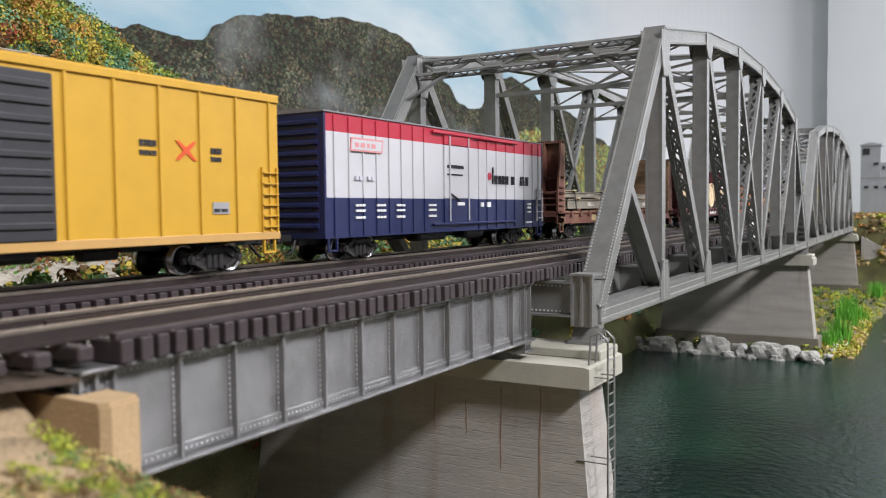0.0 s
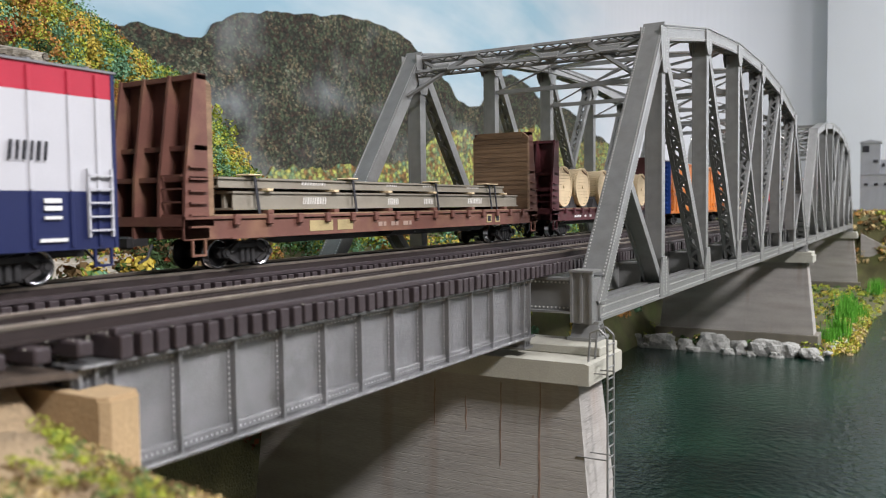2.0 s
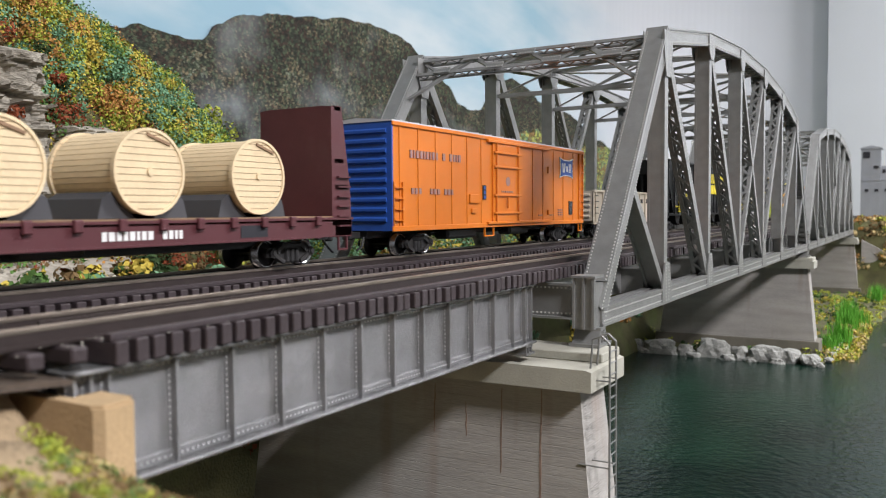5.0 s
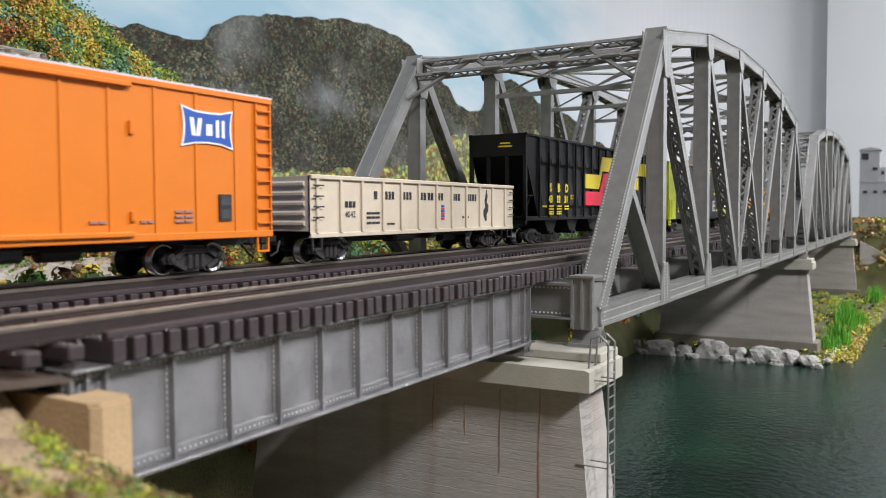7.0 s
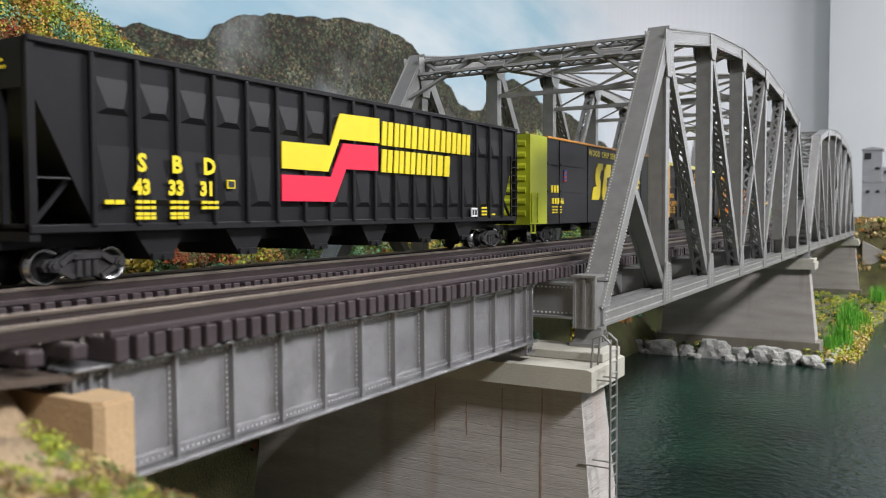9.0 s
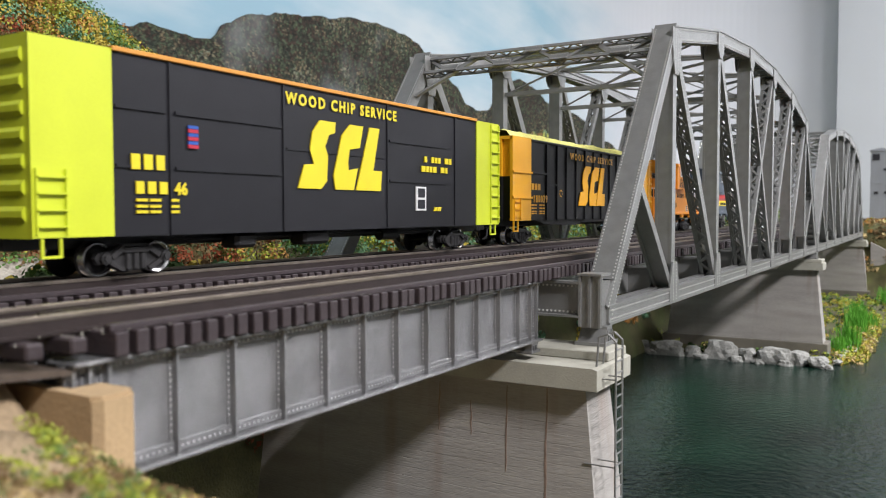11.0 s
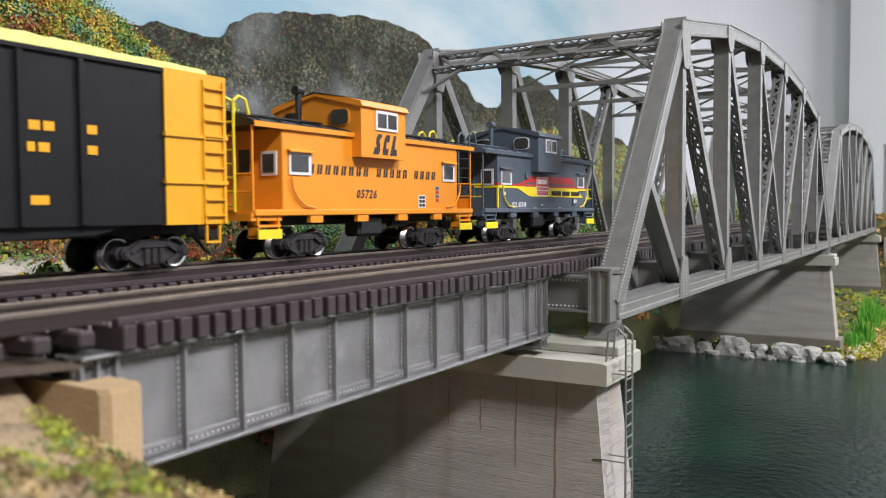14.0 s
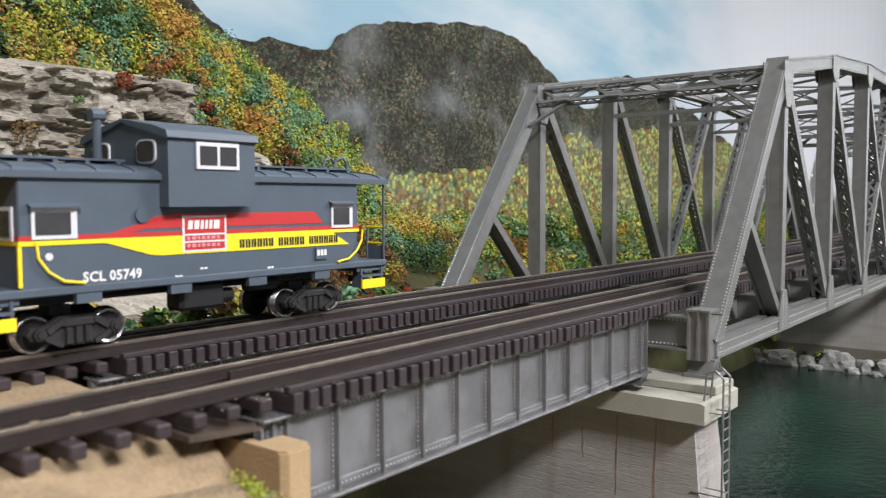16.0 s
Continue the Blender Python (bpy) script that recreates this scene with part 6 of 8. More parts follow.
    # owner's name as heavy slanted yellow strokes in two lines
    def stroke_word(y, z, hh, widths, gap):
        for w in widths:
            t = w * 0.42
            for a in (y, y + w - t):
                panel(car, [(a, z), (a + t, z), (a + t + 0.0008, z + hh), (a + 0.0008, z + hh)], LEMON, x, "stroke")
            y += w + gap
    stroke_word(0.0114, 0.0474, 0.0100, [0.0078, 0.0072, 0.0088, 0.0080, 0.0088, 0.0088, 0.0082, 0.0078], 0.0016)
    stroke_word(0.0110, 0.0362, 0.0096, [0.0078, 0.0072, 0.0078, 0.0072, 0.0074, 0.0112], 0.0016)
    for k, ch in enumerate("SBD"):
        lettering(car, ch, -0.1122 + k * 0.0125, 0.0319, 0.0070, LEMON, x, fat=0.0003)
    for k, num in enumerate(("43", "33", "31")):
        lettering(car, num, -0.1137 + k * 0.0125, 0.0252, 0.0060, LEMON, x, fat=0.0003)
    for k in range(3):
        for z in (0.0225, 0.0208, 0.0190, 0.0178)[: 4 if k != 2 else 2]:
            bars(car, -0.1130 + k * 0.0125, z, [0.0022, 0.0022, 0.0018], 0.0009, LEMON, x, 0.0004)
    bars(car, -0.1234, 0.0222, [0.003, 0.003], 0.0012, LEMON, x, 0.0004)
    panel(car, [(-0.0770, 0.0275), (-0.0735, 0.0275), (-0.0735, 0.0303), (-0.0770, 0.0303)], LEMON, x, "data_plate")
    panel(car, [(-0.0766, 0.0279), (-0.0739, 0.0279), (-0.0739, 0.0299), (-0.0766, 0.0299)], INK, x + 0.0001, "data_field")
    panel(car, [(0.0900, 0.0170), (0.0960, 0.0170), (0.0960, 0.0215), (0.0900, 0.0215)], WHITE, x, "data_plate")
    bars(car, 0.0908, 0.0178, [0.0018, 0.0018], 0.0028, INK, x + 0.0001, 0.0008)
    for z in (0.0210, 0.0192, 0.0176):
        bars(car, 0.1010, z, [0.003, 0.002], 0.0009, LEMON, x, 0.0005)
    bars(car, 0.1125, 0.0176, [0.0035], 0.0009, LEMON, x)
    e0 = Shape().box(0.002, 0.0085, -h - 0.0002, -h, 0.0590, 0.0598).box(0.001, 0.0095, -h - 0.0002, -h, 0.0572, 0.0580)
    part("end_stencil", e0, LEMON, car)
    running_gear(car, h, 0.0205)


def slanted_mark(y, z, w, hh, k):
    """Three heavy leaning strokes of an emblem, each with its own notches."""
    lean = hh * 0.22
    def at(a, b):
        return (y + a * w + b * lean, z + b * hh)
    if k == 0:
        return [at(0, 0), at(0.78, 0), at(0.95, 0.12), at(0.86, 0.5), at(0.72, 0.62), at(0.80, 0.80), at(1.0, 0.84), at(0.98, 1.0), at(0.42, 1.0), at(0.22, 0.82), at(0.22, 0.55), at(0.42, 0.36), at(0.1, 0.34)]
    if k == 1:
        return [at(0.15, 0), at(0.92, 0), at(0.98, 0.34), at(0.6, 0.3), at(0.52, 0.42), at(0.52, 0.62), at(0.95, 0.66), at(0.98, 1.0), at(0.4, 1.0), at(0.12, 0.82), at(0.0, 0.2)]
    return [at(0, 0), at(1.0, 0), at(0.95, 0.32), at(0.58, 0.32), at(0.62, 1.0), at(0.22, 1.0)]


def wood_chip_black():
    car, h = car_thing("wood_chip_car", 1.487, 1.7475, "charcoal wood chip car with yellow-green end panels", "wood chip car", "freight cars")
    z0, z1 = 0.0118, 0.0642
    car_body(car, h - 0.0004, [(z0, z1, CARCHAR)])
    yl = h - 0.0243
    for sx in (1, -1):
        for e in (-1, 1):
            part("end_panel", Shape().box(min(sx * XS, sx * (XS + 0.0005)), max(sx * XS, sx * (XS + 0.0005)), min(e * yl, e * (h + 0.0002)), max(e * yl, e * (h + 0.0002)), z0 + 0.0002, z1 - 0.0002), LIME, car, "yellow-green end panel")
        part("top_rail", Shape().box(min(sx * (XS - 0.001), sx * (XS + 0.001)), max(sx * (XS - 0.001), sx * (XS + 0.001)), -yl, yl, z1 - 0.0008, z1 + 0.0006, 0, 0.0002), paint("orange_top_rail", (0.62, 0.27, 0.04)) if sx > 0 else CARCHAR, car, "orange-brown top rail")
    for e in (-1, 1):
        part("end_wall", Shape().box(-XS, XS, min(e * h, e * (h - 0.0006)), max(e * h, e * (h - 0.0006)), z0, z1), LIME, car)
        end_ribs(car, e * h, e, z0 + 0.003, z1 - 0.002, 7, LIME)
    chips = Shape().prism([(-XS + 0.001, z1 - 0.0006), (XS - 0.001, z1 - 0.0006), (XS - 0.003, z1 + 0.0004), (0, z1 + 0.0012), (-XS + 0.003, z1 + 0.0004)], 1, -h + 0.002, h - 0.002)
    part("roof", chips, CARCHAR, car)
    for y in (-0.0855, -0.0355, 0.0285, 0.0850):
        part("side_post", Shape().box(XS, XS + 0.0005, y - 0.0005, y + 0.0005, z0, z1 - 0.001), CARCHAR, car)
    for y0, y1 in ((-0.0838, -0.0366), (-0.105, -0.0875), (0.0297, 0.0765)):
        for z in (0.0484, 0.0318):
            part("side_rib", Shape().box(XS, XS + 0.0006, y0, y1, z - 0.0005, z + 0.0005), CARCHAR, car)
    part("side_rib", Shape().box(XS, XS + 0.0004, -0.034, 0.0265, 0.0406, 0.0414), CARCHAR, car)
    x = XS + 0.0006
    for k, (y, w) in enumerate(((-0.0285, 0.0165), (-0.0092, 0.0148), (0.0062, 0.0166))):
        panel(car, slanted_mark(y, 0.0272, w, 0.0254, k), LEMON, x, "emblem_stroke")
    lettering(car, "WOOD CHIP SERVICE", -0.0347, 0.0570, 0.0056, LEMON, x, spread=1.32, fat=0.00022)
    bars(car, -0.1000, 0.0310, [0.003, 0.003, 0.003], 0.0044, LEMON, x, 0.0014)
    lettering(car, "46", -0.0846, 0.0240, 0.0050, LEMON, x, fat=0.0002)
    bars(car, -0.0985, 0.0240, [0.0028, 0.0028, 0.0028], 0.0036, LEMON, x, 0.0014)
    for z in (0.0218, 0.0200, 0.0184):
        bars(car, -0.0985, z, [0.004, 0.004, 0, 0.003], 0.0008, LEMON, x, 0.0008)
    for k in range(3):
        z = 0.0382 + k * 0.0024
        panel(car, [(-0.0790, z), (-0.0750, z), (-0.0750, z + 0.0011), (-0.0790, z + 0.0011)], RED, x, "data_plate")
        panel(car, [(-0.0790, z + 0.0012), (-0.0750, z + 0.0012), (-0.0750, z + 0.0022), (-0.0790, z + 0.0022)], BLUE, x, "data_plate")
    panel(car, [(0.0500, 0.0192), (0.0582, 0.0192), (0.0582, 0.0298), (0.0500, 0.0298)], WHITE, x, "data_plate")
    for z in (0.0200, 0.0250):
        panel(car, [(0.0512, z), (0.0570, z), (0.0570, z + 0.0040), (0.0512, z + 0.0040)], INK, x + 0.0001, "data_field")
    bars(car, 0.0570, 0.0408, [0.002, 0, 0.002, 0.002, 0.002, 0, 0.003, 0.002], 0.0026, LEMON, x, 0.0009)
    bars(car, 0.0545, 0.0365, [0.003, 0.002, 0.002, 0.003, 0, 0.003, 0.002], 0.0026, LEMON, x, 0.0009)
    bars(car, 0.0650, 0.0190, [0.002, 0.003], 0.0018, LEMON, x, 0.0007, lean=0.001)
    side_ladder(car, XS + 0.0004, h - 0.0052, z0 + 0.001, z1 - 0.001, 9, 0.0085, LIME)
    side_ladder(car, XS + 0.0004, -h + 0.0052, z0 + 0.001, 0.03, 4, 0.0085, LIME)
    stirrup(car, h - 0.0055, z0, LIME)
    stirrup(car, -h + 0.0055, z0, LIME)
    underframe(car, h, z0, ((-0.055, -0.045, 0.0065), (-0.02, -0.005, 0.0065)))
    running_gear(car, h, 0.036)


def wood_chip_amber():
    car, h = car_thing("wood_chip_car", 1.764, 2.018, "black ribbed wood chip hopper with amber end panels", "wood chip car", "freight cars")
    z0, z1 = 0.0138, 0.0592
    s = Shape().prism([(-h + 0.0255, z0), (h - 0.0255, z0), (h - 0.0255, z1), (-h + 0.0255, z1)], 0, XS - 0.001, XS)
    for sx in (1, -1):
        part("side_sheet", Shape().box(sx * (XS - 0.001), sx * XS, -h + 0.0235, h - 0.0235, z0, z1), CARBLACK, car)
        part("top_rail", Shape().box(sx * (XS - 0.001), sx * (XS + 0.0009), -h + 0.0243, h - 0.0243, z1 - 0.001, z1 + 0.0004, 0, 0.0002), CARBLACK, car)
        for e in (-1, 1):
            part("end_panel", Shape().box(sx * (XS - 0.001), sx * (XS + 0.0006), min(e * (h - 0.0240), e * h), max(e * (h - 0.0240), e * h), z0 - 0.0002, z1 + 0.0006), AMBER, car, "amber yellow end panel")
            for z in (0.0265, 0.0405):
                part("panel_rib", Shape().box(min(sx * XS, sx * (XS + 0.0014)), max(sx * XS, sx * (XS + 0.0014)), min(e * (h - 0.0245), e * h), max(e * (h - 0.0245), e * h), z - 0.0006, z + 0.0006), AMBER, car)
    ys = [-0.0812, -0.0655, -0.0507, -0.0346, -0.0192, -0.0037, 0.0116, 0.0282, 0.0429, 0.0587, 0.0757]
    posts(car, ys, z0, z1 - 0.001, CARBLACK, 0.0018, 0.0011)
    for y0, y1, zs in ((-0.1028, -0.0820, (0.0408, 0.0268)), (-0.0805, -0.0662, (0.0345,))):
        for z in zs:
            part("side_rib", Shape().box(XS, XS + 0.0010, y0, y1, z - 0.0006, z + 0.0006), CARBLACK, car)
    part("lower_body", Shape().prism([(-0.098, z0 + 0.001), (0.098, z0 + 0.001), (0.080, 0.0112), (0.03, 0.0100), (0.022, 0.0118), (-0.022, 0.0118), (-0.03, 0.0100), (-0.080, 0.0112)], 0, -0.0150, 0.0165), CARBLACK, car)
    for e in (-1, 1):
        part("end_wall", Shape().box(-XS + 0.001, XS - 0.001, min(e * (h - 0.003), e * (h - 0.002)), max(e * (h - 0.003), e * (h - 0.002)), 0.0380, z1 + 0.0006), AMBER, car)
        part("lower_end", Shape().box(-XS + 0.001, XS - 0.001, min(e * (h - 0.003), e * (h - 0.002)), max(e * (h - 0.003), e * (h - 0.002)), z0, 0.0380), CARBLACK, car)
        part("end_rail", Shape().box(-XS, XS, min(e * (h - 0.003), e * h), max(e * (h - 0.003), e * h), z1 - 0.0012, z1 + 0.0006), AMBER, car)
        for xx in (-0.011, -0.0035, 0.0035, 0.011):
            part("end_post", Shape().box(xx - 0.0008, xx + 0.0008, min(e * (h - 0.002), e * h), max(e * (h - 0.002), e * h), 0.0380, z1 - 0.0012), AMBER, car)
            part("end_post", Shape().box(xx - 0.0008, xx + 0.0008, min(e * (h - 0.002), e * h), max(e * (h - 0.002), e * h), z0, 0.0380), CARBLACK, car)
        stirrup(car, e * (h - 0.0055), z0, AMBER, deep=0.0055)
        side_ladder(car, XS + 0.0004, e * (h - 0.0055), z0, 0.0262 if e < 0 else 0.0580, 3 if e < 0 else 9, 0.008, AMBER)
    part("floor", Shape().box(-XS + 0.001, XS - 0.001, -h + 0.003, h - 0.003, z0, z0 + 0.001), CARBLACK, car)
    part("centre_sill", Shape().box(-0.005, 0.005, -h, h, 0.0100, 0.0138), CARBLACK, car)
    # heaped chips, a load of its own
    u = (1.764 + 2.018) / 2
    load = Shape()
    nx, ny = 9, 90
    vs = []
    for j in range(ny + 1):
        for i in range(nx + 1):
            xx = (-1 + 2 * i / nx) * (XS - 0.0011)
            yy = (-1 + 2 * j / ny) * (h - 0.0034)
            zz = z1 - 0.0008 + 0.0056 * (1 - (2 * i / nx - 1) ** 6) + 0.0009 * noise.noise(Vector((xx * 300, yy * 300, 0))) + 0.0012 * noise.noise(Vector((xx * 60, yy * 60, 4)))
            vs.append((xx, yy, zz))
    n = nx + 1
    load.add(vs, [(j * n + i, j * n + i + 1, (j + 1) * n + i + 1, (j + 1) * n + i) for j in range(ny) for i in range(nx)])
    ob = tagged(part("wood_chip_load", load, CHIPS), "pale yellow heap of wood chips filling the car", "wood chips", "", "stuff")
    ob.location = (FAR, u, RAIL_Z)
    TRAIN.append((ob, u))
    x = XS + 0.0012
    for k, (y, w) in enumerate(((-0.0317, 0.0160), (-0.0138, 0.0140), (0.0006, 0.0156))):
        panel(car, slanted_mark(y, 0.0224, w, 0.0258, k), AMBER, x, "emblem_stroke")
    lettering(car, "WOOD CHIP SERVICE", -0.0463, 0.0512, 0.0056, AMBER, x, spread=1.52, fat=0.0002)
    bars(car, -0.1016, 0.0311, [0.0032, 0.0032, 0.0032], 0.0036, AMBER, XS + 0.0002, 0.0012)
    lettering(car, "180039", -0.1017, 0.0240, 0.0058, AMBER, XS + 0.0012, spread=1.2, fat=0.0002)
    for z in (0.0220, 0.0202, 0.0184, 0.0172):
        bars(car, -0.1015, z, [0.004, 0.002, 0, 0.004, 0.003], 0.0008, AMBER, XS + 0.0002, 0.0008)
    part("round_mark", Shape().rod((x - 0.0011, -0.0585, 0.0297), (XS + 0.0002, -0.0585, 0.0297), 0.0022, 14), AMBER, car)
    part("round_field", Shape().rod((x - 0.0011, -0.0585, 0.0297), (XS + 0.0003, -0.0585, 0.0297), 0.0016, 14), CARBLACK, car)
    for y, z, ws in ((0.0445, 0.0385, [0.003]), (0.0610, 0.0385, [0.003, 0.003]), (0.0775, 0.0385, [0.003]), (0.0415, 0.0330, [0.004, 0.003]), (0.0605, 0.0330, [0.002, 0.003]), (0.0775, 0.0330, [0.003]), (0.0445, 0.0190, [0.004]), (0.0610, 0.0195, [0.005])):
        bars(car, y, z, ws, 0.0024, AMBER, XS + 0.0002, 0.0010)
    running_gear(car, h, 0.024)


def caboose(u0, u1, body, roof_mat, ladder_mat, step_mat, label, orange):
    car, h = car_thing("caboose", u0, u1, label, "caboose", "cabooses")
    b, z0, z1 = 0.0598, 0.0174, 0.0470
    part("body", Shape().box(-XS + 0.0008, XS - 0.0004, -b, b, z0, z1, 0, 0.0004), body, car)
    part("side_sill", Shape().box(-XS, XS + 0.0002, -h + 0.001, h - 0.001, z0 - 0.0016, z0 + 0.0006, 0, 0.0003), body, car)
    for y in even(-0.042, 0.042, 4):
        part("sill_bracket", Shape().box(XS - 0.002, XS - 0.0002, y - 0.0035, y + 0.0035, z0 - 0.0042, z0 - 0.0014), body, car)
    # shallow arched roof with overhanging ends
    arc = [(XS * 1.03 * math.cos(math.pi * k / 10), z1 + 0.0034 * math.sin(math.pi * k / 10)) for k in range(11)]
    r = part("roof", Shape().prism(arc + [(-XS * 1.03, z1 - 0.0008), (XS * 1.03, z1 - 0.0008)], 1, -h + 0.0005, h - 0.0005), roof_mat, car)
    part("eave", Shape().box(XS * 1.03 - 0.0002, XS * 1.03 + 0.0003, -h + 0.0005, h - 0.0005, z1 - 0.0012, z1 + 0.0006), body, car)
    seam = Shape().prism([(x * 1.004, z + 0.0004) for x, z in arc] + [(x, z - 0.0003) for x, z in reversed(arc)], 1, -0.0004, 0.0004).mesh("roof_seam", roof_mat)
    for y in even(-h + 0.004, -0.028, 5) + even(0.018, h - 0.004, 6):
        part("roof_seam", seam, roof_mat, r, "", (0, y, 0))
    for y0, y1 in ((-h + 0.002, -0.0235), (0.0125, h - 0.006)):
        w = part("roof_walk", Shape().box(-0.0055, 0.0055, y0, y1, z1 + 0.0042, z1 + 0.0048), BLACK if orange else roof_mat, r)
        for y in even(y0 + 0.002, y1 - 0.002, 6):
            part("walk_bracket", Shape().box(-0.0055, 0.0055, y - 0.0006, y + 0.0006, z1 + 0.0028, z1 + 0.0043), BLACK if orange else roof_mat, w)
    # wide cupola
    c0, c1, cw = -0.0205, 0.0098, XS + 0.0042
    zc0, zc1 = 0.0382, 0.0588
    out_l = [(-cw, zc0), (-XS, zc0 - 0.0), (XS, zc0), (cw, zc0), (cw, zc1), (0, zc1 + 0.0042), (-cw, zc1)]
    cup = part("cupola", Shape().prism(out_l, 1, c0, c1), body, car, "wide cupola standing out beyond the sides")
    ro = [(cw + 0.0012, zc1 - 0.0012), (cw + 0.0004, zc1 + 0.0008), (cw * 0.72, zc1 + 0.0026), (0, zc1 + 0.0052), (-cw * 0.72, zc1 + 0.0026), (-cw - 0.0004, zc1 + 0.0008), (-cw - 0.0012, zc1 - 0.0012), (-cw - 0.0006, zc1 - 0.0016), (0, zc1 + 0.0042), (cw + 0.0006, zc1 - 0.0016)]
    part("cupola_roof", Shape().prism(ro, 1, c0 - 0.0008, c1 + 0.0008), CABORANGE if orange else roof_mat, cup)
    if orange:
        part("roof_cover", Shape().prism([(cw * 0.70, zc1 + 0.0028), (0, zc1 + 0.0054), (-cw * 0.70, zc1 + 0.0028), (0, zc1 + 0.0057)], 1, c0 - 0.001, c1 + 0.001), roof_mat, cup)

    def window(y0, y1, za, zb, x, mullion, host, hood):
        f = part("window", Shape().box(x, x + 0.0006, y0, y1, za, zb, 0, 0.0001), FRAMEWHITE, host, "white framed window with dark glass")
        m = 0.0011
        if mullion:
            ym = (y0 + y1) / 2
            part("pane", Shape().box(x + 0.0002, x + 0.0007, y0 + m, ym - 0.0005, za + m, zb - m), GLASS, f)
            part("pane", Shape().box(x + 0.0002, x + 0.0007, ym + 0.0005, y1 - m, za + m, zb - m), GLASS, f)
        else:
            part("pane", Shape().box(x + 0.0002, x + 0.0007, y0 + m * 0.8, y1 - m * 1.6, za + m, zb - m), GLASS, f)
        if hood:
            part("hood", Shape().prism([(x, zb + 0.0012), (x + 0.0020, zb + 0.0004), (x + 0.0020, zb), (x, zb + 0.0006)], 1, y0 - 0.0008, y1 + 0.0008), body, f)
    window(-0.0568, -0.0450, 0.0302, 0.0382, XS - 0.0004, False, car, True)
    window(0.0462, 0.0566, 0.0304, 0.0386, XS - 0.0004, False, car, True)
    window(-0.0115, 0.0036, 0.0490, 0.0568, cw, True, cup, False)
    # round-cornered end windows of the cupola
    for xx in (-0.012, 0.012):
        pts = [(xx + 0.0042 * math.copysign(abs(math.cos(a)) ** 0.5, math.cos(a)), 0.0540 + 0.0030 * math.copysign(abs(math.sin(a)) ** 0.5, math.sin(a))) for a in [2 * math.pi * k / 20 for k in range(20)]]
        for y0, y1 in ((c0 - 0.0005, c0 + 0.0001), (c1 - 0.0001, c1 + 0.0005)):
            wdw = part("window", Shape().prism([(xx + (px - xx) * 1.14, 0.0540 + (pz - 0.0540) * 1.16) for px, pz in pts], 1, y0, y1), FRAMEWHITE if not orange else body, cup)
            part("pane", Shape().prism(pts, 1, y0 - 0.0002, y1 + 0.0002), GLASS, wdw)
    part("smoke_pipe", Shape().rod((-0.004, -0.0265, z1 + 0.002), (-0.004, -0.0265, 0.0640), 0.0013, 10).rod((-0.004, -0.0285, 0.0648), (-0.004, -0.0245, 0.0648), 0.0019, 10), BLACK if orange else roof_mat, r)
    # end platforms, doors, railings, ladders, steps
    for e in (-1, 1):
        yo, yi = e * h, e * b
        ya, yb_ = min(yo, yi), max(yo, yi)
        part("platform", Shape().box(-XS + 0.001, XS - 0.001, ya, yb_, z0 - 0.0032, z0 - 0.0006), body, car)
        d = part("end_door", Shape().box(-0.0040, 0.0040, min(yi, yi + e * 0.0005), max(yi, yi + e * 0.0005), z0, 0.0425), body, car)
        part("pane", Shape().box(-0.0026, 0.0026, min(yi, yi + e * 0.0008), max(yi, yi + e * 0.0008), 0.0310, 0.0395), GLASS, d)
        for xx in (-0.0115, 0.0115):
            wn = part("window", Shape().box(xx - 0.0036, xx + 0.0036, min(yi, yi + e * 0.0005), max(yi, yi + e * 0.0005), 0.0300, 0.0385), FRAMEWHITE, car)
            part("pane", Shape().box(xx - 0.0026, xx + 0.0026, min(yi, yi + e * 0.0007), max(yi, yi + e * 0.0007), 0.0310, 0.0375), GLASS, wn)
        rail_y = yo - e * 0.0012
        for xx in (XS - 0.0012, -XS + 0.0012):
            part("corner_post", Shape().rod((xx, rail_y, z0 - 0.002), (xx, rail_y, z1), 0.00045, 6), body, car)
        for xx in (0.0085, -0.0085):
            part("rail_post", Shape().rod((xx, rail_y, z0 - 0.002), (xx, rail_y, 0.0300), 0.00045, 6), body, car)
            part("rail_bar", Shape().rod((xx, rail_y, 0.0300), (math.copysign(XS - 0.0012, xx), rail_y, 0.0300), 0.00045, 6).rod((xx, rail_y, 0.0240), (math.copysign(XS - 0.0012, xx), rail_y, 0.0240), 0.00035, 6), YSTRIPE if not orange else body, car)
            part("rail_panel", Shape().box(min(xx, math.copysign(XS - 0.0015, xx)), max(xx, math.copysign(XS - 0.0015, xx)), min(rail_y, rail_y + e * 0.0003), max(rail_y, rail_y + e * 0.0003), z0 - 0.001, 0.0230), body, car)
        # roof ladder with curled tops
        lad_s = Shape()
        for xx in (-e * 0.0035, -e * 0.0098):
            lad_s.rod((xx, yo + e * 0.0002, z0), (xx, yo + e * 0.0002, z1 + 0.0075), 0.00055, 6)
            lad_s.rod((xx, yo + e * 0.0002, z1 + 0.0075), (xx, yo - e * 0.0022, z1 + 0.0095), 0.00055, 6).rod((xx, yo - e * 0.0022, z1 + 0.0095), (xx, yo - e * 0.0055, z1 + 0.0085), 0.00055, 6).rod((xx, yo - e * 0.0055, z1 + 0.0085), (xx, yo - e * 0.0070, z1 + 0.0035), 0.00055, 6)
        lad = part("roof_ladder", lad_s, ladder_mat, car)
        for k in range(7):
            part("rung", Shape().rod((-e * 0.0035, yo + e * 0.0002, z0 + 0.002 + k * 0.0047), (-e * 0.0098, yo + e * 0.0002, z0 + 0.002 + k * 0.0047), 0.0004, 6), ladder_mat, lad)
